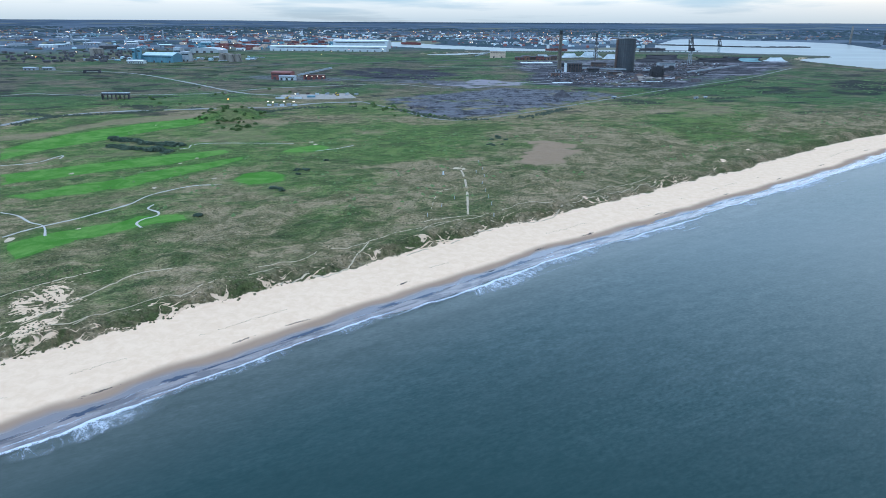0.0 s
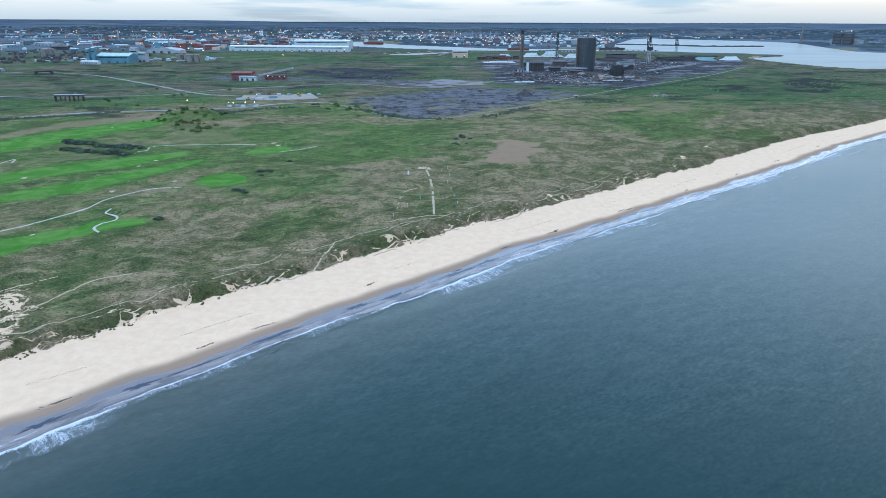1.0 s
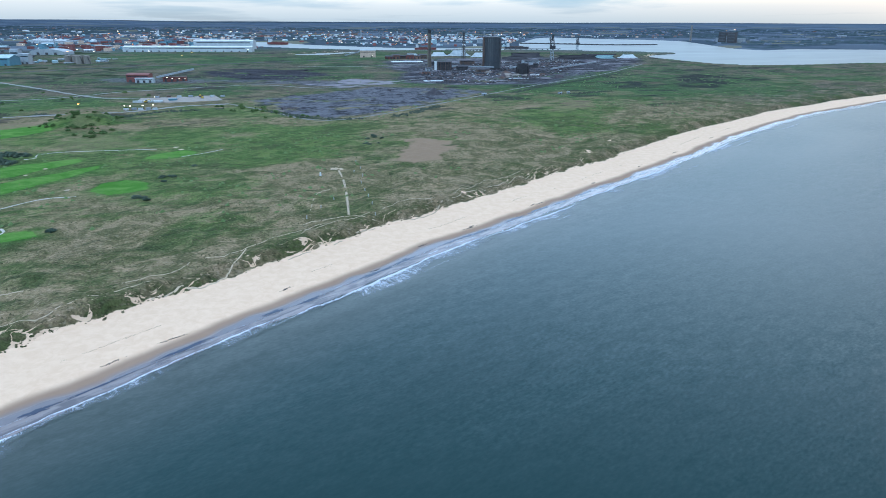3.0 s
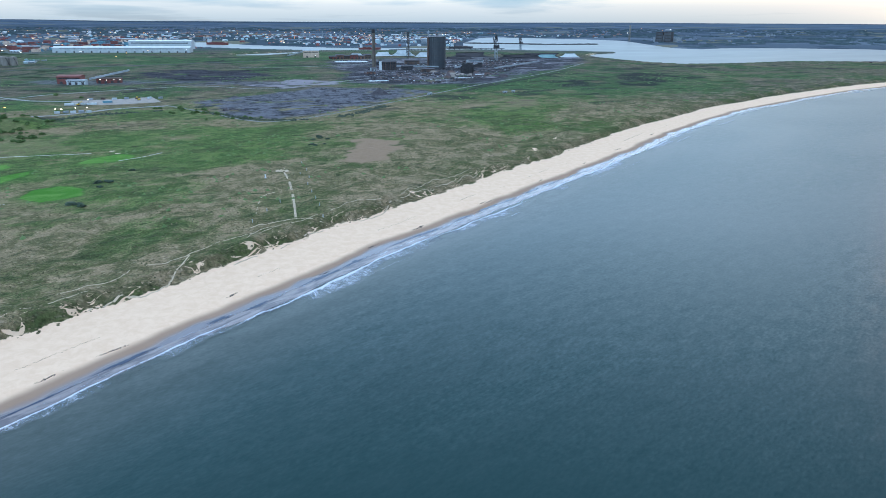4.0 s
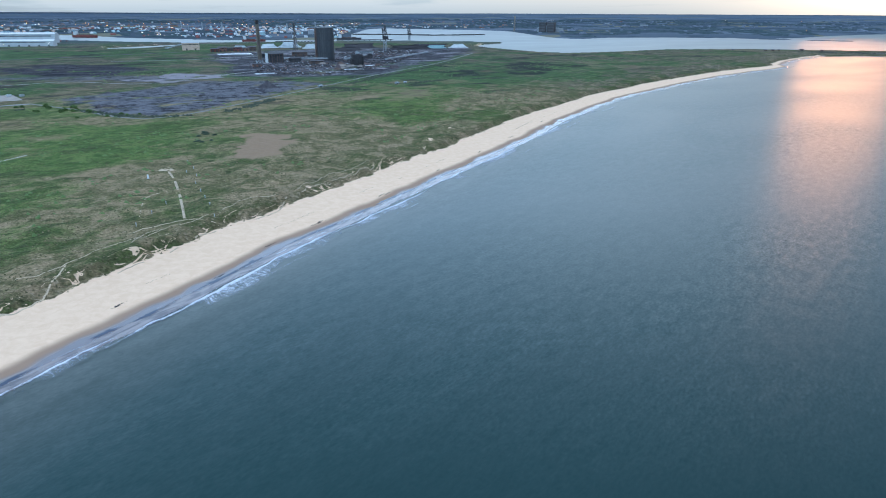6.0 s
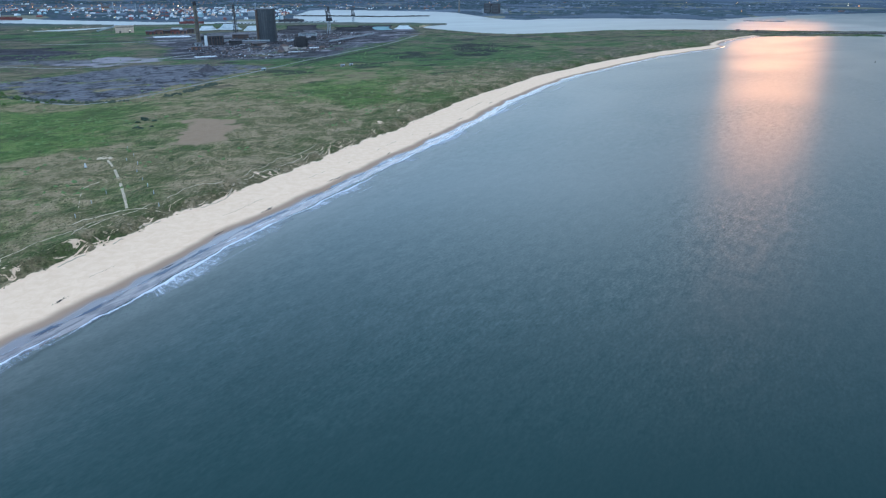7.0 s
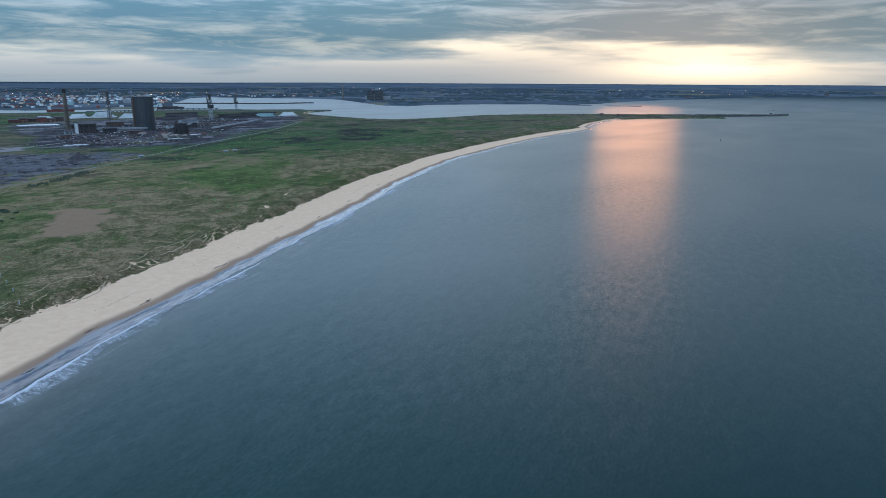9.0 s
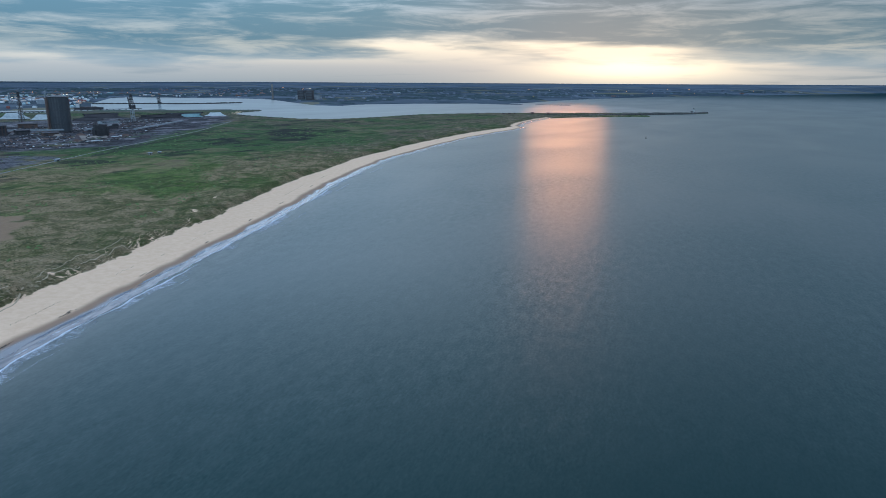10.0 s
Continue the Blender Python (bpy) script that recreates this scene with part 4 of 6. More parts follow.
def backwash():
    s = np.arange(-170, 1700, 1.6)
    reach = 5.0 + 5.0 * (fbm(s, s * 0, 55, 811, 4) - 0.5)
    rows_ = ((-0.5, 0.0), (-0.12, 0.8), (0.35, 1.0), (0.75, 0.75), (1.15, 0.0))
    verts, film = [], []
    for f, amount in rows_:
        x, y = along(s, f * reach)
        verts.append(np.stack([x, y, np.maximum(0.035, -f * reach * 0.045 + 0.05)], 1))
        film.append(np.full(len(s), amount))
    n = len(s)
    k, j = np.meshgrid(np.arange(len(rows_) - 1), np.arange(n - 1), indexing="ij")
    faces = np.stack([k * n + j, k * n + j + 1, (k + 1) * n + j + 1, (k + 1) * n + j], -1).reshape(-1, 4)
    ob = soften(mesh_object("backwash", np.concatenate(verts), faces[:, ::-1], backwash_material(), {"film": np.concatenate(film)}))
    ob.visible_shadow = False
    tagged(ob, "thin lavender-grey sheet of backwash over wet sand", "water", kind="stuff")


backwash()

# ---- pools of sea water lying on the wet sand ----


def pool_material():
    m, N = material("pool_water")
    geo = N.add("ShaderNodeNewGeometry")
    n = N.noise((geo, "Position"), 0.5, 3.0, 0.5)
    bp = N.add("ShaderNodeBump", {"Height": (n, 0), "Strength": 0.1, "Distance": 0.2})
    # Blue of the reflected sky is put into the base colour.
    b = N.add("ShaderNodeBsdfPrincipled", {"Base Color": (0.040, 0.050, 0.085), "Roughness": 0.12, "IOR": 1.33, "Normal": bp})
    N.add("ShaderNodeOutputMaterial", {0: b})
    return m


POOL = pool_material()


def tide_pool(s, off, length, width, seed):
    n = 72
    ang = np.linspace(0, 2 * np.pi, n, endpoint=False)
    rad = 0.15 + 1.6 * fbm(np.cos(ang) * 6 + seed, np.sin(ang) * 6, 1.1, seed, 4) ** 1.5
    x, y = along(s + length / 2 * np.cos(ang) * rad, off + width / 2 * np.sin(ang) * rad)
    cx, cy = along(np.array([s]), np.array([off]))
    level = 0.045 * np.maximum(-(off + width / 2 * np.sin(ang) * rad), 0) + 0.09
    verts = [(a, b, c) for a, b, c in zip(x, y, level)] + [(cx[0], cy[0], 0.045 * max(-off, 0) + 0.10)]
    faces = [(j, (j + 1) % n, n) for j in range(n)]
    ob = mesh_object("tide_pool", verts, np.array(faces)[:, ::-1], POOL)
    return tagged(ob, "shallow dark blue pool on the wet sand", "tide pool", "pools on the beach")


for k in range(24):
    tide_pool(-80 + k * 31 + 14 * rng.random(), -3.6 + 2.4 * rng.random(), 14 + 24 * rng.random(), 1.3 + 1.6 * rng.random(), 11 + k)

# ---- seaweed and driftwood on the beach ----


def weed_patch(x, y, length, width, seed):
    r = random.Random(seed)
    ob = thing("seaweed_patch", "dark ragged seaweed on the damp sand", "seaweed", x, y, 42 + r.uniform(-8, 8), "seaweed on the beach")
    bm = fresh()
    for _ in range(46):
        u = r.gauss(0, 0.36) * length
        m = Matrix.Translation((u, r.gauss(0, 0.2) * width, 0.03)) @ Matrix.Rotation(r.uniform(0, 6.3), 4, "Z") @ Matrix.Diagonal((r.uniform(0.3, 1.1), r.uniform(0.2, 0.6), r.uniform(0.08, 0.3), 1))
        bmesh.ops.create_icosphere(bm, subdivisions=1, radius=0.42, matrix=m)
    part("fronds", bm, WEED, ob)


for k, (x, y) in enumerate([(-19, 289), (-78, 230), (-115, 192), (24, 306), (53, 340), (85, 366), (87, 369), (140, 411), (145, 413), (205, 463), (268, 514), (-60, 246), (-148, 160), (330, 566), (410, 634)]):
    weed_patch(x, y, 4.5 + 2 * (k % 3), 1.4, 500 + k)


def wrack_line():
    """The broken dark line of wrack along the upper beach."""
    bm = fresh()
    r = random.Random(77)
    for s in np.arange(-90, 800, 0.45):
        if float(fbm(np.array([s]), np.array([0.0]), 22, 41, 3)[0]) < 0.57:
            continue
        off = -21 - 9 * float(fbm(np.array([s]), np.array([9.0]), 70, 43, 3)[0]) + r.gauss(0, 0.3)
        x, y = along(np.array([s]), np.array([off]))
        m = Matrix.Translation((x[0], y[0], ground_z(x[0], y[0]) + 0.04)) @ Matrix.Rotation(r.uniform(0, 6.3), 4, "Z") @ Matrix.Diagonal((r.uniform(0.15, 0.45), r.uniform(0.06, 0.14), r.uniform(0.03, 0.08), 1))
        bmesh.ops.create_cube(bm, size=1.0, matrix=m)
    ob = part("wrack_line", bm, WEED, None)
    tagged(ob, "broken line of dark wrack along the dry sand", "seaweed", kind="stuff")


wrack_line()

# ---- paths, tracks and roads ----
ribbon("path", [(-252, 356), (-244, 374), (-230, 393), (-221, 410), (-212, 427), (-209, 451), (-197, 472), (-185, 483), (-168, 485)], 1.36, GRAVEL, "pale gravel path across the links", "path")
ribbon("path", [(-181, 376), (-188, 385), (-187, 395), (-182, 402), (-185, 410), (-195, 418), (-195, 427)], 1.36, GRAVEL, "winding pale gravel path beside a green", "path")
ribbon("path", [(-285, 407), (-270, 400), (-254, 386), (-241, 378), (-229, 359)], 1.22, GRAVEL, "pale gravel path across the links", "path")
ribbon("path", [(-376, 549), (-361, 556), (-352, 566), (-349, 587), (-346, 592), (-342, 579)], 1.22, GRAVEL, "pale gravel path beside a fairway", "path")
ribbon("path", [(-254, 628), (-247, 634), (-250, 648), (-240, 656), (-219, 660), (-151, 662)], 1.16, GRAVEL, "pale gravel path beside a fairway", "path")
ribbon("path", [(-122, 622), (-106, 634), (-90, 652)], 1.22, GRAVEL, "pale gravel path beside a green", "path")
ribbon("sand_track", [(16, 407), (17, 440), (17.5, 475), (17, 510), (15, 540)], 1.5, TRODDEN, "trodden sandy track through the dune grass", "track", 2.0, gaps=0.3)
ribbon("sand_track", [(-12, 391), (4, 400), (15, 404), (28, 402), (38, 397)], 0.7, TRODDEN, "trodden sandy track through the dune grass", "track", 2.0, gaps=0.36)
ribbon("sand_track", [(-90, 278), (-85, 286), (-73, 296), (-64, 303), (-52, 314), (-45, 333), (-42, 350)], 0.8, TRODDEN, "sandy footpath along the dune top", "track", 2.0, gaps=0.36)
ribbon("sand_track", [(-20, 340), (-4, 340), (7, 352), (16, 371), (35, 386), (50, 394)], 0.8, TRODDEN, "sandy footpath along the dune top", "track", 2.0, gaps=0.36)
ribbon("sand_track", [(-8, 420), (-6, 446), (-3, 466), (6, 476)], 0.45, TRODDEN, "faint sandy track through the grass", "track", 2.0, gaps=0.36)
ribbon("sand_track", [(40, 398), (70, 420), (96, 447), (130, 470), (168, 506)], 0.7, TRODDEN, "sandy footpath along the dune top", "track", 2.0, gaps=0.36)
ribbon("sand_track", [(-170, 250), (-160, 275), (-150, 300), (-130, 310)], 0.7, TRODDEN, "sandy footpath climbing from the blowout", "track", 2.0, gaps=0.36)
ribbon("sand_track", [(-235, 240), (-205, 262), (-186, 290), (-170, 305)], 0.7, TRODDEN, "sandy footpath climbing from the blowout", "track", 2.0, gaps=0.36)
r = random.Random(61)
for s0, s1, inland_by in ((-75, 50, 63), (40, 135, 61), (120, 250, 67), (215, 330, 61), (330, 430, 62)):
    wob = [r.gauss(0, 2.2) for _ in range(40)]
    stops = np.arange(s0, s1, 11.0)
    pts = [tuple(float(c[0]) for c in along(np.array([s]), np.array([-inland_by + w]))) for s, w in zip(stops, wob)]
    ribbon("sand_track", pts, r.uniform(0.4, 0.6), TRODDEN, "worn pale sand footpath winding along the dune top", "track", 2.0, gaps=0.36, seated=True, wander=6.0)
ribbon("road", [(-122, 998), (-66, 914), (-18, 833), (24, 814), (84, 857), (174, 954), (274, 1066), (400, 1207), (515, 1324), (680, 1495), (919, 1800)], 4.2, ASPHALT, "pale service road round the slag yard", "road", 8.0, 0.35)
ribbon("road", [(-697, 1052), (-669, 1090), (-602, 1073), (-504, 1077), (-403, 1098), (-352, 1145), (-307, 1197), (-176, 1267), (-93, 1290), (15, 1215), (125, 1305), (228, 1399)], 4.5, ASPHALT, "pale works road across the flat grassland", "road", 8.0, 0.35)
ribbon("road", [(-1000, 1640), (-859, 1573), (-796, 1577), (-670, 1499), (-500, 1311), (-346, 1127), (-279, 1086), (-204, 1072)], 7.0, ASPHALT, "grey works road across the flat grassland", "road", 8.0, 0.35)
ribbon("railway", [(-504, 749), (-497, 803), (-471, 844), (-434, 873), (-334, 905), (-240, 927), (-186, 975), (-122, 998)], 8.0, ASPHALT, "grey railway bed behind the links", "railway", 6.0, 0.35)
ribbon("railway", [(-741, 1608), (-561, 1768), (-455, 1862), (-254, 1942), (-33, 2060), (144, 2158)], 16, COAL, "dark railway sidings behind the works", "railway", 12.0, 0.4)
ribbon("road", [(-40, 1800), (100, 1790), (250, 1850), (480, 1950), (760, 2000)], 9.0, ASPHALT, "grey works road through the steelworks", "road", 10.0, 0.4)

# ---- marker posts and the small pale monument by the sandy track ----


def marker_post():
    ob = thing("marker_post", "short white painted wooden marker post in dune grass", "post", 27, 530, 0, "marker posts")
    part("post", box(fresh(), 0, 0, -0.3, 0.35, 0.35, 2.1), GREY_PANEL, ob)
    part("cap", drum(fresh(), 0, 0, 1.8, 0.28, 0.05, 0.25, 4), WHITE_PANEL, ob)
    return ob


POST = marker_post()
for x, y in [(33, 542), (33, 518), (30, 492), (31, 468), (32, 450), (33, 431), (33, 409), (8, 445), (-1, 424), (-10, 403), (31, 570)]:
    again(POST, x, y)

pad = thing("marker_pillar", "pale concrete pillar on a trodden sandy knoll", "pillar", 0, 522)
part("base", box(fresh(), 0, 0, -0.3, 2.2, 2.2, 0.7), CONCRETE, pad)
part("shaft", drum(fresh(), 0, 0, 0.4, 0.7, 0.45, 2.6, 8), WHITE_PANEL, pad)
star = thing("sand_knoll", "trodden pale sandy knoll in the grass", "sand", 14, 545)
bm = fresh()
r = random.Random(9)
for k in range(14):
    a = k / 14 * 6.283
    bmesh.ops.create_cone(bm, cap_ends=True, segments=7, radius1=r.uniform(0.8, 2.4), radius2=0.3, depth=0.7, matrix=Matrix.Translation((r.gauss(0, 2.6), r.gauss(0, 3.6), 0.25)))
part("hummocks", bm, TRODDEN, star)

# ---- bunkers on the links ----


def bunker(x, y, r0, seed):
    n = 18
    x, y = settle(x, y)
    ang = np.linspace(0, 2 * np.pi, n, endpoint=False)
    rad = r0 * (0.6 + 0.8 * fbm(np.cos(ang) * 2 + seed, np.sin(ang) * 2, 1.1, seed, 2))
    ring = [(x + a, y + b * 1.3) for a, b in zip(rad * np.cos(ang), rad * np.sin(ang))]
    verts = [(a, b, ground_z(a, b) + 0.30) for a, b in ring] + [((a + x) / 2, (b + y) / 2, ground_z((a + x) / 2, (b + y) / 2) + 0.12) for a, b in ring] + [(x, y, ground_z(x, y) + 0.12)]
    faces = [(j, (j + 1) % n, n + (j + 1) % n) for j in range(n)] + [(j, n + (j + 1) % n, n + j) for j in range(n)] + [(n + j, n + (j + 1) % n, 2 * n) for j in range(n)]
    ob = mesh_object("bunker", verts, np.array(faces), TRODDEN)
    tagged(ob, "small pale sand bunker beside a fairway", "bunker", "bunkers on the links")


for k, (x, y) in enumerate([(-228, 562), (-214, 474), (-135, 668), (-222, 585), (-300, 520), (-245, 352), (-217, 372), (-180, 505), (-128, 655), (-331, 760)]):
    bunker(x, y, 1.5 + (k % 3) * 0.4, 31 + k)

# ---- vegetation ----


def clumps(bm, r, n, rx, rz, size):
    """A crown of small ragged leaf clumps."""
    for _ in range(n):
        a, q, h = r.uniform(0, 6.283), math.sqrt(r.random()), r.random()
        rad = rx * q * (1 - 0.55 * h)
        c = Vector((rad * math.cos(a), rad * math.sin(a), rz * (0.12 + 0.85 * h * (1 - 0.35 * q))))
        vs = [bm.verts.new(c + Vector((r.gauss(0, 1), r.gauss(0, 1), r.gauss(0.15, 0.75))) * size) for _ in range(5)]
        for f in ((0, 1, 2), (0, 2, 3), (1, 3, 4), (0, 3, 4), (1, 2, 4)):
            bm.faces.new([vs[i] for i in f])
    return bm


def bush(name, label, category, x, y, rx, rz, mat, seed, group):
    r = random.Random(seed)
    ob = thing(name, label, category, x, y, r.uniform(0, 360), group, -0.1)
    bm = fresh()
    for _ in range(5):
        a = r.uniform(0, 6.283)
        beam(bm, (0, 0, -0.2), (0.45 * rx * math.cos(a), 0.45 * rx * math.sin(a), 0.5 * rz), 0.12)
    part("stems", bm, WOOD, ob)
    bm = fresh()
    for k in range(13):
        a, q = r.uniform(0, 6.283), math.sqrt(r.random()) * 0.72
        size = rx * r.uniform(0.18, 0.32)
        m = Matrix.Translation((rx * q * math.cos(a), rx * q * math.sin(a), rz * r.uniform(0.25, 0.75) * (1 - 0.5 * q))) @ Matrix.Diagonal((1, 1, 0.8, 1))
        made = bmesh.ops.create_icosphere(bm, subdivisions=2, radius=size, matrix=m)
        for v in made["verts"]:
            v.co += Vector((r.gauss(0, 1), r.gauss(0, 1), r.gauss(0, 1))) * size * 0.22
    clumps(bm, r, 240, rx * 1.12, rz * 1.1, 0.5)
    part("crown", bm, mat, ob)
    return ob


BUSHES = [bush("gorse_bush", "low dark green gorse bush in rough grass", "bush", -300 + 9 * k, 650, 3.8 + 0.9 * k, 1.9 + 0.25 * k, GORSE, 700 + k, "gorse bushes") for k in range(3)]
SHRUBS = [bush("scrub_bush", "rounded green hawthorn scrub in rough grass", "bush", -270 + 12 * k, 830, 3.0 + 0.6 * k, 2.6 + 0.4 * k, SCRUB, 720 + k, "scrub bushes") for k in range(3)]
r = random.Random(5)
for k in range(76):
    if k < 56:
        u = r.random()
        x, y = (-346 + 90 * u, 676 - 34 * u + r.gauss(0, 3)) if k % 2 else (-322 + 66 * u, 634 - 22 * u + r.gauss(0, 3))
    else:
        x, y = r.choice([(-130, 419), (-124, 473), (-120, 479), (-106, 522), (-150, 402), (58, 690), (66, 700), (-117, 540), (-100, 571), (50, 655), (56, 665)])
        x, y = x + r.gauss(0, 6), y + r.gauss(0, 6)
    again(BUSHES[k % 3], x, y, r.uniform(0, 360), r.uniform(0.5, 1.35) if k < 56 else r.uniform(0.3, 0.65))
for k in range(102):
    if k < 60:
        x, y = -278 + r.gauss(0, 20), 848 + r.gauss(0, 24)
    elif k < 88:
        u = r.random()
        x, y = -120 + 110 * u + r.gauss(0, 14), 960 - 120 * u + r.gauss(0, 18)
    else:
        x, y = r.uniform(-520, -250), r.uniform(880, 1250)
    again(SHRUBS[k % 3], x, y, r.uniform(0, 360), r.uniform(0.45, 0.95))


def tufts(name, label, spots, lo, hi, mat, seed):
    """Uncountable grass tussocks: small ragged cones, joined."""
    g = np.random.default_rng(seed)
    x, y = spots
    z = np.array([ground_z(a, b) for a, b in zip(x, y)])
    n = len(x)
    rad = g.uniform(lo, hi, n)
    tall = rad * g.uniform(0.5, 1.0, n)
    turn = g.uniform(0, 6.283, n)
    verts = np.zeros((n, 6, 3))
    for k in range(5):
        a = turn + k * 2 * np.pi / 5 + g.uniform(-0.3, 0.3, n)
        q = rad * g.uniform(0.6, 1.2, n)
        verts[:, k] = np.stack([x + q * np.cos(a), y + q * np.sin(a), z - 0.15], 1)
    verts[:, 5] = np.stack([x + g.normal(0, 0.3, n) * rad, y + g.normal(0, 0.3, n) * rad, z + tall], 1)
    base = np.arange(n)[:, None] * 6
    faces = np.concatenate([base + np.array([[k, (k + 1) % 5, 5]]) for k in range(5)])
    ob = mesh_object(name, verts.reshape(-1, 3), faces, mat)
    return tagged(ob, label, "grass", kind="stuff")


def scatter(n, seed, x0, x1, y0, y1, keep):
    g = np.random.default_rng(seed)
    x, y = g.uniform(x0, x1, n), g.uniform(y0, y1, n)
    ok = keep(x, y, g)
    return x[ok], y[ok]


def on_dunes(x, y, g):
    past = line_distance(x, y, COAST) - 49
    land = ~inside(x, y, SHORE)
    _, _, cov = land_at(x, y)
    want = np.exp(-np.maximum(past, 0) / 90) * (past > 1) * land * (1 - cov["sand"]) * (1 - cov["turf"]) * (cov["bare"] < 0.05)
    want *= smooth(fbm(x, y, 16, 201, 4), 0.34, 0.6)
    return g.random(len(x)) < want


def at_toe(x, y, g):
    past = line_distance(x, y, COAST) - 49
    land = ~inside(x, y, SHORE)
    return land & (np.hypot(x, y) < 760) & (past > -2.5) & (past < 10) & (fbm(x, y, 10, 203, 3) > 0.46) & (g.random(len(x)) < 0.75 * np.exp(-np.abs(past - 2) / 3.5))


def in_blow(x, y, g):
    return (rounded(x, y, BLOWOUT, 8, 10, 14, 5) > 0.3) & (fbm(x, y, 8, 205, 3) > 0.5)


def on_plain(x, y, g):
    past = line_distance(x, y, COAST) - 49
    land = ~inside(x, y, SHORE)
    _, _, cov = land_at(x, y)
    clean = (1 - cov["turf"]) * (1 - cov["slag"]) * (cov["bare"] < 0.1)
    return land & (past > 40) & (fbm(x, y, 60, 207, 4) > 0.50) & (fbm(x, y, 14, 209, 3) > 0.5) & (g.random(len(x)) < clean)


tufts("marram_tussocks", "grey-green marram grass tussocks on the dunes", scatter(230000, 21, -330, 620, 150, 900, on_dunes), 0.28, 0.75, MARRAM, 1)
tufts("dune_edge_tussocks", "dark clumps of marram along the dune foot", scatter(260000, 22, -330, 900, 100, 1000, at_toe), 0.35, 1.05, MARRAM, 2)
tufts("blowout_tussocks", "dark clumps of marram in the sandy blowout", scatter(1200, 23, -215, -140, 205, 310, in_blow), 0.4, 1.0, MARRAM, 3)
def along_lines(lines, thick, seed):
    g = np.random.default_rng(seed)
    xs, ys = [], []
    for line in lines:
        mid = np.array([settle(a, b) for a, b in curve_points(line, 1.5)])
        keep = fbm(mid[:, 0], mid[:, 1], 35, seed, 3) > 0.40
        for _ in range(3):
            xs.append(mid[keep, 0] + g.normal(0, thick, keep.sum()))
            ys.append(mid[keep, 1] + g.normal(0, thick, keep.sum()))
    return np.concatenate(xs), np.concatenate(ys)


HEDGES = [[(-1120, 1600), (-1027, 1650), (-902, 1597), (-775, 1533), (-673, 1457)], [(-498, 740), (-487, 780), (-479, 829), (-427, 852), (-387, 882), (-334, 920)], [(-310, 890), (-240, 881), (-194, 919), (-127, 940), (-72, 969)], [(-640, 820), (-559, 837), (-528, 849), (-477, 814)], [(-678, 1574), (-557, 1495), (-493, 1622), (-430, 1816)], [(-60, 905), (0, 830), (90, 830), (170, 925)], [(300, 1060), (420, 1190), (540, 1310), (700, 1480)], [(540, 1140), (640, 1180), (760, 1240)], [(420, 1060), (520, 1090), (620, 1080)]]
tufts("hedgerow", "dark ragged hedges and scrub lines across the flat land", along_lines(HEDGES, 3.2, 25), 1.0, 2.6, HEDGE, 5)
tufts("low_scrub", "low dark scrub scattered over the rough grassland", scatter(16000, 24, -560, 1100, 380, 1500, on_plain), 0.7, 2.2, SCRUB, 4)

# ---- the steelworks ----


def chimney(x, y, h, r0, r1, mat, cap, label):
    ob = thing("chimney", label, "chimney", x, y)
    part("shaft", drum(fresh(), 0, 0, -1, r0, r1, h + 1, 28), mat, ob)
    bm = fresh()
    drum(bm, 0, 0, h - 9, r1 * 1.06, r1 * 1.04, 9.2, 28)
    part("cap", bm, cap, ob, "sooty black chimney top")
    for f in (0.25, 0.5, 0.75):
        r = r0 + (r1 - r0) * f
        bm = fresh()
        drum(bm, 0, 0, h * f, r + 0.25, r + 0.25, 0.7, 28)
        part("band", bm, DARK_STEEL, ob)
    bm = fresh()
    beam(bm, (0, -r0 - 0.2, 1), (0, -r1 - 0.3, h - 8), 0.4)
    part("ladder", bm, DARK_STEEL, ob)
    return ob


chimney(285, 1680, 92, 5.0, 3.6, BROWN_CONCRETE, SOOT, "tall weathered concrete chimney with a black top")


def gas_holder(x, y, r, h):
    ob = thing("gas_holder", "huge dark steel waterless gas holder with ring galleries", "gas holder", x, y, 8)
    sides = 24
    part("shell", drum(fresh(), 0, 0, -1, r, r, h + 1, sides), HOLDER, ob, "dark blue-grey steel plates")
    bm = fresh()
    drum(bm, 0, 0, h, r + 0.6, r * 0.3, 3.2, sides)
    part("roof", bm, HOLDER, ob)
    vent = part("vent", drum(fresh(), 0, 0, h + 3, 2.4, 2.0, 3.0, 10), DARK_STEEL, ob)
    part("vent_cap", drum(fresh(), 0, 0, h + 6, 2.9, 0.4, 1.2, 10), DARK_STEEL, vent)
    for k in range(sides):
        a = 2 * math.pi * (k + 0.5) / sides
        bm = fresh()
        box(bm, (r + 0.05) * math.cos(a), (r + 0.05) * math.sin(a), 0, 0.9, 0.9, h, math.degrees(a))
        part("rib", bm, HOLDER, ob)
    for f in (0.02, 0.22, 0.42, 0.62, 0.82, 0.995):
        bm = fresh()
        for k in range(sides):
            a, b = 2 * math.pi * k / sides, 2 * math.pi * (k + 1) / sides
            for z, q in ((h * f, 1.0), (h * f + 1.1, 1.1)):
                beam(bm, ((r + q) * math.cos(a), (r + q) * math.sin(a), z), ((r + q) * math.cos(b), (r + q) * math.sin(b), z), 0.35)
            m = (a + b) / 2
            box(bm, (r + 0.5) * math.cos(m), (r + 0.5) * math.sin(m), h * f - 0.2, 1.0, 2 * r * math.sin(math.pi / sides) * 1.04, 0.25, math.degrees(m))
        part("gallery", bm, DARK_STEEL, ob, "narrow steel walkway with a handrail")
    bm = fresh()
    box(bm, -r - 2.2, 0, 0, 4, 5, h * 0.98)
    part("lift_shaft", bm, HOLDER_RUST, ob, "rust-brown lift shaft")
    return ob


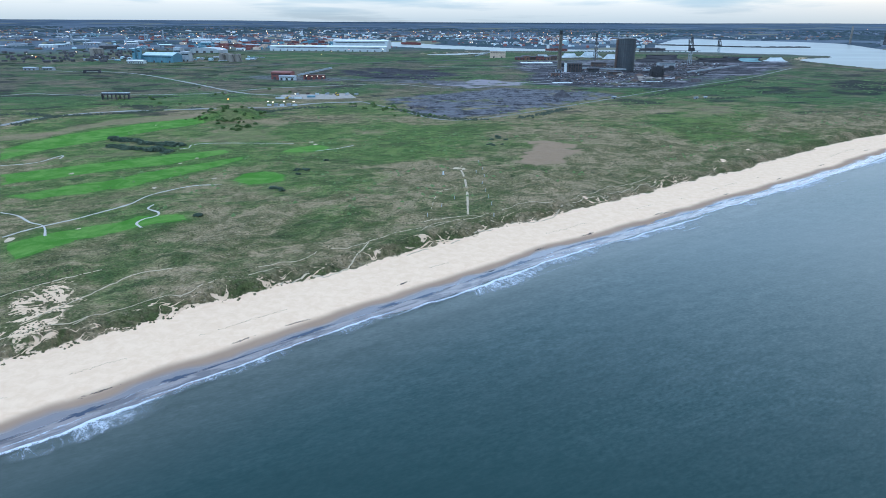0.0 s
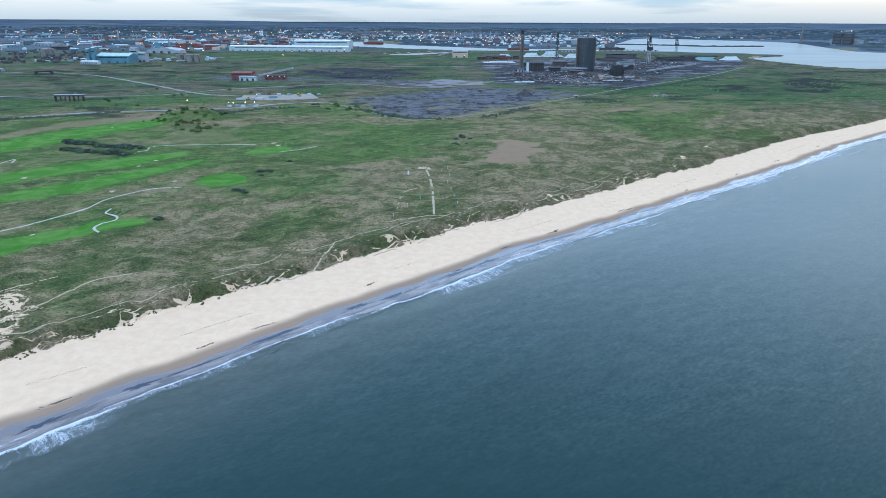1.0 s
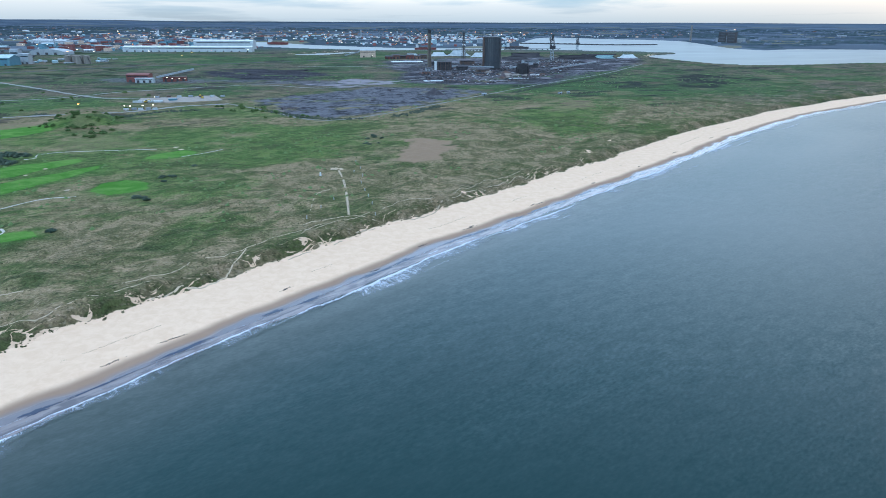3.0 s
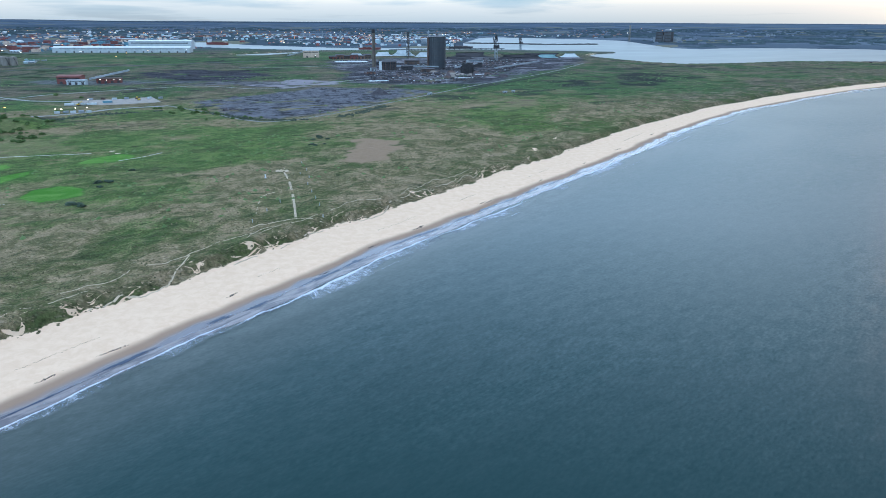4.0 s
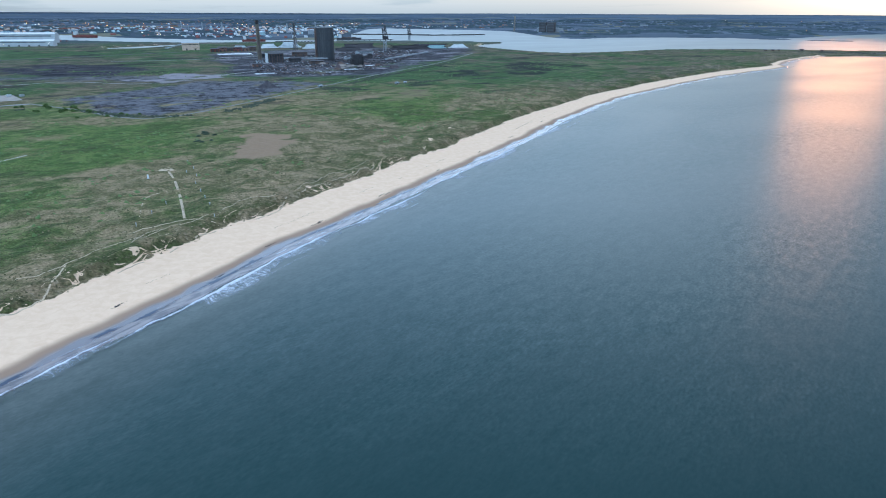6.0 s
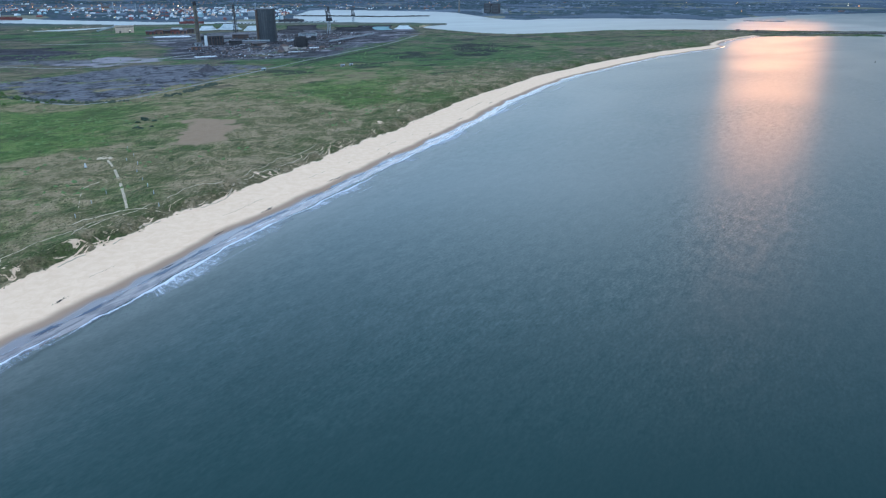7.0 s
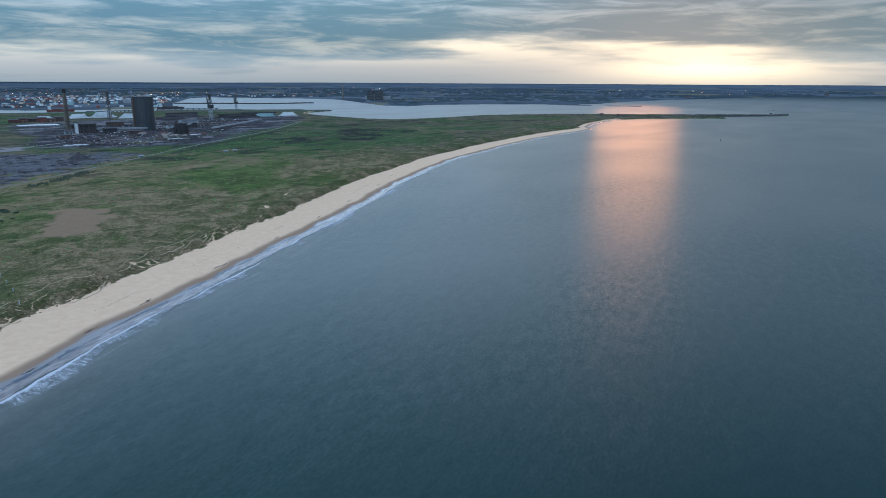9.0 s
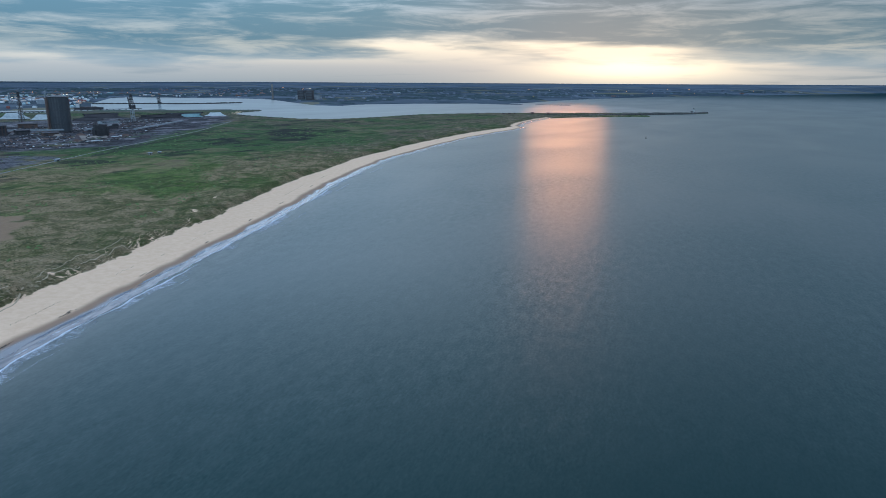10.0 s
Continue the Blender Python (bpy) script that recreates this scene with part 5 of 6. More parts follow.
gas_holder(445, 1675, 21.3, 75)


def stub_tower(x, y, r, h):
    """A burnt-out furnace base, its top torn open."""
    ob = thing("furnace_stump", "black burnt-out furnace stump with a torn top", "ruined tower", x, y)
    g = random.Random(3)
    bm = fresh()
    n = 20
    rings = []
    for z, q in ((-1, 1.0), (h * 0.5, 1.0), (h, 0.98)):
        rings.append([bm.verts.new((r * q * math.cos(6.2832 * k / n), r * q * math.sin(6.2832 * k / n), z + (g.uniform(-3, 1) if z == h else 0))) for k in range(n)])
    rings.append([bm.verts.new((0.88 * v.co.x, 0.88 * v.co.y, v.co.z - 0.2)) for v in rings[-1]])
    rings.append([bm.verts.new((0.88 * r * math.cos(6.2832 * k / n), 0.88 * r * math.sin(6.2832 * k / n), h * 0.4)) for k in range(n)])
    for a, b in zip(rings, rings[1:]):
        for k in range(n):
            bm.faces.new((a[k], a[(k + 1) % n], b[(k + 1) % n], b[k]))
    bm.faces.new(rings[-1])
    part("shell", bm, SOOT, ob)
    for k in range(7):
        a = k * 0.9
        part("buttress", box(fresh(), (r + 1) * math.cos(a), (r + 1) * math.sin(a), -1, 2.2, 1.6, h * (0.5 + 0.4 * g.random()), math.degrees(a)), SOOT, ob)
    return ob


stub_tower(467, 1487, 13, 23)


def hall(name, label, category, x, y, turn, l, w, h, rise, wall, roof, doors=3, group="", windows=True):
    """A clad hall: walls with gables, a pitched roof with eaves, doors and a strip of glazing."""
    ob = thing(name, label, category, x, y, turn, group)
    bm = fresh()
    v = [bm.verts.new(p) for p in ((-l / 2, -w / 2, -1), (l / 2, -w / 2, -1), (l / 2, w / 2, -1), (-l / 2, w / 2, -1), (-l / 2, -w / 2, h), (l / 2, -w / 2, h), (l / 2, w / 2, h), (-l / 2, w / 2, h), (-l / 2, 0, h + rise), (l / 2, 0, h + rise))]
    for f in ((0, 1, 5, 4), (2, 3, 7, 6), (1, 2, 6, 9, 5), (3, 0, 4, 8, 7), (0, 3, 2, 1)):
        bm.faces.new([v[i] for i in f])
    part("wall", bm, wall, ob)
    bm = fresh()
    e, t = 0.8, 0.5
    for s in (-1, 1):
        q = [bm.verts.new(p) for p in ((-l / 2 - e, s * (w / 2 + e), h - e * rise / (w / 2)), (l / 2 + e, s * (w / 2 + e), h - e * rise / (w / 2)), (l / 2 + e, 0, h + rise), (-l / 2 - e, 0, h + rise))]
        u = [bm.verts.new(p.co + Vector((0, 0, t))) for p in q]
        for a, b, c, d in ((0, 1, 2, 3),):
            bm.faces.new((q[d], q[c], q[b], q[a]) if s < 0 else (q[a], q[b], q[c], q[d]))
            bm.faces.new((u[a], u[b], u[c], u[d]) if s < 0 else (u[d], u[c], u[b], u[a]))
        for k in range(4):
            bm.faces.new((q[k], q[(k + 1) % 4], u[(k + 1) % 4], u[k]))
    bmesh.ops.recalc_face_normals(bm, faces=bm.faces)
    part("roof", bm, roof, ob)
    for k in range(doors):
        part("door", box(fresh(), -l / 2 + l * (k + 0.5) / doors, -w / 2 - 0.1, 0, min(5.0, l / doors * 0.4), 0.3, min(5.0, h * 0.6)), DARK_STEEL, ob)
    if windows:
        part("window", box(fresh(), 0, -w / 2 - 0.06, h * 0.72, l * 0.9, 0.25, h * 0.10), GLAZING, ob)
    return ob


def lamp_post(name, label, x, y, h, mat, group):
    ob = thing(name, label, "lamp post", x, y, 0, group)
    part("pole", drum(fresh(), 0, 0, -0.5, 0.18, 0.12, h + 0.5, 6), DARK_STEEL, ob)
    part("lamp", box(fresh(), 0, -0.5, h, 1.5, 1.3, 0.9), mat, ob, "lit lamp head")
    return ob


# boiler house by the chimney, with its pale end wall
boiler = hall("boiler_house", "gutted dark boiler house with a pale end wall", "building", 310, 1628, 6, 36, 20, 20, 2, DARK_STEEL, SLATE, 4)
part("end_wall", box(fresh(), -18.6, 0, -1, 1.0, 20.5, 22), WHITE_PANEL, boiler, "pale flat end wall")
for k in range(6):
    part("column", box(fresh(), -15 + 6 * k, -10.6, -1, 1.1, 1.0, 21), HOLDER_RUST, boiler)

for nm, x, y, l, w, h, mt in (("pump_house", 270, 1600, 14, 9, 7, GREY_PANEL), ("workshop", 360, 1640, 26, 12, 8, DARK_STEEL), ("workshop", 392, 1560, 30, 10, 6, HOLDER_RUST), ("substation", 520, 1640, 22, 14, 9, DARK_STEEL), ("workshop", 560, 1720, 40, 14, 9, DARK_STEEL), ("store", 600, 1840, 46, 16, 10, GREY_PANEL), ("store", 330, 1820, 34, 14, 9, DARK_STEEL), ("store", 420, 1850, 40, 16, 10, HOLDER_RUST), ("workshop", 250, 1520, 18, 10, 5, BRICK)):
    hall(nm, "dark run-down works building among rubble", "building", x, y, random.Random(x).uniform(-12, 12), l, w, h, 1.5, mt, SLATE, 2, "works buildings")


def lattice_mast(x, y, h, half, label):
    ob = thing("lattice_mast", label, "mast", x, y, 20)
    top = half * 0.35
    for sx in (-1, 1):
        for sy in (-1, 1):
            part("leg", beam(fresh(), (sx * half, sy * half, -1), (sx * top, sy * top, h), 0.7), DARK_STEEL, ob)
    n = 9
    for k in range(n):
        a, b = half + (top - half) * k / n, half + (top - half) * (k + 1) / n
        za, zb = h * k / n, h * (k + 1) / n
        for p, q in (((-1, -1), (1, -1)), ((1, -1), (1, 1)), ((1, 1), (-1, 1)), ((-1, 1), (-1, -1))):
            part("brace", beam(fresh(), (p[0] * a, p[1] * a, za), (q[0] * b, q[1] * b, zb), 0.35), DARK_STEEL, ob)
            part("brace", beam(fresh(), (q[0] * a, q[1] * a, za), (p[0] * b, p[1] * b, zb), 0.35), DARK_STEEL, ob)
            part("strut", beam(fresh(), (p[0] * b, p[1] * b, zb), (q[0] * b, q[1] * b, zb), 0.35), DARK_STEEL, ob)
    part("flue", drum(fresh(), 0, 0, 0, 1.6, 1.6, h + 1, 12), CONCRETE, ob, "pale slender flue")
    part("head", drum(fresh(), 0, 0, h - 9, 3.2, 2.8, 11, 12), SOOT, ob, "blackened head")
    return ob


lattice_mast(470, 2120, 77, 5, "slender flare stack in a steel lattice with a black head")


def unloader(x, y, h, turn):
    """A quayside crane: pale legs, a dark A-frame above them, the boom raised."""
    ob = thing("ship_unloader", "tall dark quayside unloading crane on pale legs", "crane", x, y, turn, "quayside cranes")
    for sx in (-1, 1):
        for sy in (-1, 1):
            part("leg", beam(fresh(), (sx * 3.0, sy * 4.0, -1), (sx * 2.4, sy * 3.2, h * 0.48), 1.5), GREY_PANEL, ob, "pale grey steel leg")
    for z in (0.16, 0.32):
        part("portal", box(fresh(), 0, 0, h * z, 6.5, 8.5, 1.6), GREY_PANEL, ob)
    part("machinery_house", box(fresh(), 1.5, 0, h * 0.46, 15, 9, h * 0.13), DARK_STEEL, ob)
    for sy in (-1, 1):
        for sx in (-1, 1):
            part("frame_leg", beam(fresh(), (sx * 6.5, sy * 3.4, h * 0.56), (sx * 0.9, sy * 1.2, h), 1.5), DARK_STEEL, ob)
        for z in (0.68, 0.80, 0.91):
            w = 6.5 - 5.6 * (z - 0.56) / 0.44
            part("tie", beam(fresh(), (-w, sy * 2.4, h * z), (w, sy * 2.4, h * z), 0.9), DARK_STEEL, ob)
    bm = fresh()
    for sy in (-1, 1):
        beam(bm, (-6, sy * 1.6, h * 0.55), (-10.5, sy * 1.6, h * 0.90), 1.1)
    for k in range(5):
        beam(bm, (-6 - 0.9 * k, -1.6, h * (0.57 + 0.07 * k)), (-6 - 0.9 * k, 1.6, h * (0.60 + 0.07 * k)), 0.7)
    part("boom", bm, DARK_STEEL, ob, "raised lattice boom")
    part("stay", beam(fresh(), (0, 0, h), (-10.3, 0, h * 0.88), 0.5), DARK_STEEL, ob)
    return ob


unloader(715, 1985, 74, 20)
unloader(1100, 2745, 56, 30)


def heap(name, label, x, y, lx, ly, h, mat, seed, turn=0.0, group=""):
    """A tipped heap with a ragged ridge."""
    ob = thing(name, label, "heap", x, y, turn, group, -0.4)
    bm = fresh()
    n, m = 22, 7
    top = None
    rings = []
    for k in range(m):
        f = k / (m - 1)
        ring = []
        for j in range(n):
            a = 2 * math.pi * j / n
            q = (1 - f) ** 0.9 * (0.86 + 0.28 * noise.noise((math.cos(a) * 1.7 + seed, math.sin(a) * 1.7, f * 2)))
            ridge = max(0.0, lx - ly) / 2 * f
            cx = math.copysign(min(abs(math.cos(a)) * 1.3, 1.0), math.cos(a)) * ridge
            ring.append(bm.verts.new((cx + (lx / 2 - ridge) * q * math.cos(a), ly / 2 * q * math.sin(a), h * f * (0.9 + 0.2 * noise.noise((a, seed, f))))))
        rings.append(ring)
    for a, b in zip(rings, rings[1:]):
        for j in range(n):
            bm.faces.new((a[j], a[(j + 1) % n], b[(j + 1) % n], b[j]))
    bm.faces.new(rings[-1])
    part("mound", bm, mat, ob)
    return ob


heap("slag_heap", "dark grey conical slag heap on the slag yard", 191, 1083, 38, 36, 11, SLAG_HEAP, 1)
q = random.Random(14)
for k in range(16):
    x, y = q.uniform(-70, 250), q.uniform(860, 1190)
    if inside(np.array([x]), np.array([y]), SLAG)[0]:
        heap("slag_heap", "low dark heap of tipped slag", x, y, q.uniform(10, 26), q.uniform(8, 14), q.uniform(1.5, 4.0), (SLAG_HEAP, COAL, RUBBLE)[k % 3], 30 + k, q.uniform(0, 180), "slag heaps")
heap("rubble_heap", "brown heap of demolition rubble", 396, 1395, 18, 16, 12, RUBBLE, 6)
q = random.Random(15)
for k in range(18):
    x, y = q.uniform(300, 520), q.uniform(1370, 1580)
    heap("rubble_heap", ("brown heap of demolition rubble", "rusty heap of scrap steel", "pale heap of broken concrete")[k % 3], x, y, q.uniform(14, 34), q.uniform(10, 18), q.uniform(2.0, 6.0), (RUBBLE, HOLDER_RUST, CONCRETE)[k % 3], 60 + k, q.uniform(-25, 25), "rubble heaps")
heap("coal_heap", "long black coal stockpile near the quay", 840, 2090, 170, 40, 13, COAL, 7, -8, "coal stockpiles")
heap("coal_heap", "long black coal stockpile near the quay", 700, 2200, 150, 50, 15, COAL, 8, -5, "coal stockpiles")
heap("coal_heap", "long black coal stockpile near the quay", 950, 2180, 160, 40, 12, COAL, 9, -12, "coal stockpiles")
heap("coal_heap", "long black coal stockpile near the quay", 620, 2060, 120, 40, 9, COAL, 10, 0, "coal stockpiles")
heap("sheeted_heap", "long stockpile under teal sheeting", 930, 2120, 118, 30, 11, TEAL_HEAP, 11, -15)
heap("ore_heap", "pale ore stockpile in a row by the river", 425, 2315, 80, 44, 14, PALE_HEAP, 12, 0, "pale stockpiles")
heap("ore_heap", "pale ore stockpile in a row by the river", 498, 2325, 90, 50, 20, PALE_HEAP, 13, 0, "pale stockpiles")
heap("ore_heap", "pale ore stockpile in a row by the river", 548, 2240, 66, 40, 15, PALE_HEAP, 14, 0, "pale stockpiles")
heap("ore_heap", "pale ore stockpile in a row by the river", 335, 2330, 60, 30, 9, PALE_HEAP, 15, 0, "pale stockpiles")
heap("pale_heap", "broad pale flat-topped stockpile by the bay", 1037, 2135, 78, 46, 12, PALE_HEAP, 16, -20)
heap("coal_heap", "low black heap on the coal yard", -100, 1540, 120, 30, 5, COAL, 17, 20, "coal stockpiles")
heap("coal_heap", "low black heap on the coal yard", -60, 1640, 130, 24, 4, COAL, 18, 12, "coal stockpiles")


def conveyor(x, y, turn, length, z0, z1, label):
    ob = thing("conveyor", label, "conveyor", x, y, turn)
    part("gallery", beam(fresh(), (0, 0, z0), (length, 0, z1), 3.2), GREY_PANEL, ob)
    for k in range(1, 5):
        f = k / 5
        bm = fresh()
        for s in (-1, 1):
            beam(bm, (length * f, s * 2.4, -1), (length * f, 0, z0 + (z1 - z0) * f - 1.4), 0.7)
        part("trestle", bm, DARK_STEEL, ob)
    return ob


# red screening house with its conveyor and the lit store beside it
hall("screening_house", "rust-red clad screening house", "building", -330, 1390, -6, 40, 24, 13.5, 2.0, RED_PANEL, RED_PANEL, 3)
hall("annexe", "low pale annexe in front of the red house", "building", -316, 1370, -6, 32, 12, 7.5, 1, WHITE_PANEL, GREY_PANEL, 3)
conveyor(-300, 1392, 6, 68, 8, 22, "pale inclined conveyor gallery on trestles")
hall("lit_store", "low red store with lamps along its front", "building", -266, 1392, 2, 42, 14, 8.5, 1.5, RED_PANEL, HOLDER_RUST, 4)
conveyor(105, 2300, 0, 66, 4, 20, "long pale inclined conveyor gallery")
hall("transfer_house", "buff clad transfer house lit by low sun", "building", 178, 2262, -4, 50, 30, 21, 3, BUFF_PANEL, GREY_PANEL, 2)
for k in range(6):
    hall("brick_store", "rust-red works store beside the stockyard", "building", 235 + 22 * k, 2140 + 12 * (k % 3), 8 * (k % 3) - 8, 24, 14, 8 + 3 * (k % 2), 2, (RED_PANEL, BRICK, HOLDER_RUST)[k % 3], SLATE, 2, "red stores")

POSTS = [lamp_post("lamp_post", "lit floodlight on a steel pole", -278, 1376, 8, LAMP_WHITE, "works lamps"), lamp_post("lamp_post", "lit orange lamp on a steel pole", -305, 948, 8, LAMP_ORANGE, "works lamps")]
for x, y in ((-268, 1376), (-256, 1378), (-246, 1380), (-246, 936), (-238, 931), (-224, 940), (-211, 940), (190, 2236), (-230, 1040)):
    again(POSTS[0], x, y, 0, 0.8)

# contractors' yard: slab, containers, plant
slab = ribbon("concrete_yard", [(-258, 1060), (-200, 1066), (-146, 1080)], 70, CONCRETE, "pale concrete contractors' yard", "yard", 6.0, 0.4, 0.1)


def container(label, x, y, turn, mat, l=12.2):
    ob = thing("shipping_container", label, "container", x, y, turn, "containers", 0.4)
    part("body", box(fresh(), 0, 0, 0, l, 2.5, 2.6), mat, ob)
    part("door", box(fresh(), l / 2 + 0.04, 0, 0.15, 0.1, 2.2, 2.3), DARK_STEEL, ob)
    for k in range(8):
        part("rib", box(fresh(), -l / 2 + l * (k + 0.5) / 8, 0, 0.15, 0.25, 2.62, 2.3), mat, ob)
    return ob


container("large dark blue container on the concrete yard", -208, 1052, 5, BLUE_PANEL)
for k in range(3):
    container("stacked white site cabin on the yard", -252 + 14 * k, 1030, 4, WHITE_PANEL)
for k in range(7):
    container("grey site container by the yard edge", -238 + 16 * k, 1092 + 4 * (k % 2), 8 * k, (GREY_PANEL, HOLDER_RUST, WHITE_PANEL)[k % 3], 6.1)
for k in range(5):
    container("pale site cabin in the lit compound", -246 + 9 * k, 942 + 3 * (k % 2), 10 * k, (WHITE_PANEL, GREY_PANEL)[k % 2], 6.1)


def excavator(x, y, turn):
    ob = thing("excavator", "yellow tracked excavator on the yard", "excavator", x, y, turn, "", 0.4)
    for s in (-1, 1):
        part("track", box(fresh(), 0, s * 1.3, 0, 4.4, 0.7, 1.0), DARK_STEEL, ob)
    cab = part("body", box(fresh(), -0.6, 0, 1.0, 3.4, 2.8, 1.5), YELLOW, ob)
    part("cab", box(fresh(), 0.6, 0.8, 2.4, 1.6, 1.1, 1.4), GLAZING, cab)
    bm = fresh()
    beam(bm, (1.0, 0, 2.0), (4.2, 0, 5.2), 0.6)
    beam(bm, (4.2, 0, 5.2), (6.6, 0, 2.6), 0.5)
    part("arm", bm, YELLOW, ob)
    part("bucket", box(fresh(), 6.6, 0, 1.6, 1.2, 1.3, 1.1), DARK_STEEL, ob)
    return ob


excavator(-240, 1026, 30)
excavator(-170, 1075, 130)


def portal_shelter(x, y):
    """The long pipe-bridge shelter standing in the fields."""
    ob = thing("portal_shelter", "long dark steel shelter on legs in rough pasture", "shelter", x, y, 4)
    part("roof", box(fresh(), 0, 0, 9.0, 40, 7, 0.8), GREY_PANEL, ob, "grey flat roof")
    part("girder", box(fresh(), 0, -3, 6.8, 39, 0.6, 2.2), DARK_STEEL, ob)
    part("girder", box(fresh(), 0, 3, 6.8, 39, 0.6, 2.2), DARK_STEEL, ob)
    for k in range(2):
        part("end_block", box(fresh(), -19.0 + 38.0 * k, 0, -1, 1.2, 6.0, 8), DARK_STEEL, ob)
    for k in range(5):
        part("leg", box(fresh(), -12 + 6 * k, 0, -1, 0.3, 4.0, 8), DARK_STEEL, ob)
    return ob


portal_shelter(-498, 1018)
hall("cabin", "small white cabin beside the service road", "cabin", 268, 1056, 30, 7, 3, 2.6, 0.6, GREY_PANEL, GREY_PANEL, 1)
hall("cabin", "small white cabin on the rough grassland", "cabin", 399, 1060, 10, 5, 3, 2.2, 0.5, GREY_PANEL, GREY_PANEL, 1)
hall("cabin", "small white cabin on the rough grassland", "cabin", 416, 1066, 10, 4, 2.5, 2.2, 0.4, GREY_PANEL, GREY_PANEL, 1)


def pallid_slab(x, y, l, w, turn):
    ob = thing("sheet_pile", "flat pale sheets lying on the works ground", "sheets", x, y, turn, "pale sheets", 0.2)
    g = random.Random(int(x))
    for k in range(5):
        part("sheet", box(fresh(), -l / 2 + l * (k + 0.5) / 5, g.uniform(-1, 1), 0, l / 5.2, w * g.uniform(0.6, 1), 0.8 + g.random()), WHITE_PANEL, ob)


pallid_slab(233, 1325, 38, 14, 6)
pallid_slab(482, 1442, 36, 12, -6)
pallid_slab(420, 1362, 40, 8, 0)
pallid_slab(270, 1985, 90, 60, 0)
pallid_slab(640, 1960, 50, 30, 0)


def debris(n, seed, name, label, mat, where, lo, hi):
    """Uncountable rubble and scrap of the demolished plant."""
    g = random.Random(seed)
    bm = fresh()
    while n:
        x, y = g.uniform(180, 1000), g.uniform(1230, 2150)
        if not inside(np.array([x]), np.array([y]), where)[0] or float(fbm(np.array([x]), np.array([y]), 60, seed, 3)[0]) < 0.47 or math.hypot(x - 467, y - 1480) < 30:
            continue
        n -= 1
        x, y = settle(x, y)
        box(bm, x, y, ground_z(x, y) - 0.4, g.uniform(lo, hi), g.uniform(lo, hi) * 0.6, g.uniform(0.5, hi * 0.3), g.uniform(0, 180), g.uniform(-14, 14))
    ob = part(name, bm, mat, None)
    tagged(ob, label, "rubble", kind="stuff")


CLEARING = [(225, 1300), (330, 1262), (415, 1310), (560, 1500), (690, 1720), (840, 1980), (760, 2120), (500, 1900), (330, 1790), (230, 1560)]
debris(1500, 5, "rubble", "grey and brown demolition rubble over the works ground", RUBBLE, CLEARING, 1.2, 5.5)
debris(420, 6, "scrap_metal", "dark twisted scrap steel over the works ground", DARK_STEEL, CLEARING, 1.5, 9.0)
debris(280, 7, "scrap_sheet", "pale scraps of cladding on the works ground", WHITE_PANEL, CLEARING, 1.0, 4.5)
debris(420, 8, "rusty_scrap", "rusty scrap steel over the works ground", HOLDER_RUST, CLEARING, 1.2, 6.0)
for a, b in (((440, 1640), (300, 1650)), ((470, 1600), (560, 1700)), ((560, 1560), (760, 1760)), ((520, 1650), (470, 1500))):
    d = math.hypot(b[0] - a[0], b[1] - a[1])
    conveyor(a[0], a[1], math.degrees(math.atan2(b[1] - a[1], b[0] - a[0])), d, 6, 9, "dark pipe bridge on trestles among rubble")

# ---- port, refinery and towns beyond the works ----
hall("blue_shed", "large blue clad process hall with a pale roof", "building", -806, 1955, -12, 96, 44, 19, 7, BLUE_PANEL, PALE_BLUE, 4)
hall("blue_tower", "tall narrow blue clad tower by the hall", "building", -877, 1940, -12, 9, 9, 36, 2, BLUE_PANEL, PALE_BLUE, 1)
hall("blue_tower", "tall narrow blue clad tower by the hall", "building", -863, 1942, -12, 8, 9, 39, 2, BLUE_PANEL, PALE_BLUE, 1)
hall("canopy", "low white canopy over dark loading bays", "building", -852, 1890, -12, 50, 14, 7, 2, WHITE_PANEL, WHITE_PANEL, 9)
hall("grey_block", "tall grey process block by the hall", "building", -778, 2010, -12, 22, 18, 36, 2, GREY_PANEL, GREY_PANEL, 2)
hall("grey_block", "lower grey process block by the hall", "building", -752, 2000, -12, 24, 18, 25, 2, GREY_PANEL, GREY_PANEL, 2)


def arch_shed(x, y, l, w, h, turn):
    ob = thing("arched_shed", "long arched white storage shed", "building", x, y, turn)
    bm = fresh()
    n = 14
    ends = []
    for s in (-1, 1):
        ends.append([bm.verts.new((l / 2 * math.cos(math.pi * k / n) * 1.0, s * w / 2, max(0, h * (0.45 + 0.55 * math.sin(math.pi * k / n)) * min(1.0, 6.0 * math.sin(math.pi * k / n))) - 1)) for k in range(n + 1)])
    for k in range(n):
        bm.faces.new((ends[0][k], ends[0][k + 1], ends[1][k + 1], ends[1][k]))
    bm.faces.new(ends[0])
    bm.faces.new(ends[1][::-1])
    bmesh.ops.recalc_face_normals(bm, faces=bm.faces)
    part("shell", bm, GREY_PANEL, ob)
    for k in range(3):
        part("door", box(fresh(), -l / 4 + l / 4 * k, -w / 2 - 0.3, 0, 10, 0.5, 8), DARK_STEEL, ob)


arch_shed(-867, 2530, 118, 60, 20, -14)


def silo(x, y, r, h, mat, label, group):
    ob = thing("storage_tank", label, "tank", x, y, 0, group)
    part("shell", drum(fresh(), 0, 0, -1, r, r, h + 1, 18), mat, ob)
    part("roof", drum(fresh(), 0, 0, h, r * 1.01, r * 0.1, r * 0.22, 18), mat, ob)
    part("stair", beam(fresh(), (r + 0.4, -r * 0.4, 0), (r * 0.5, -r - 0.4, h), 0.8), DARK_STEEL, ob)
    return ob


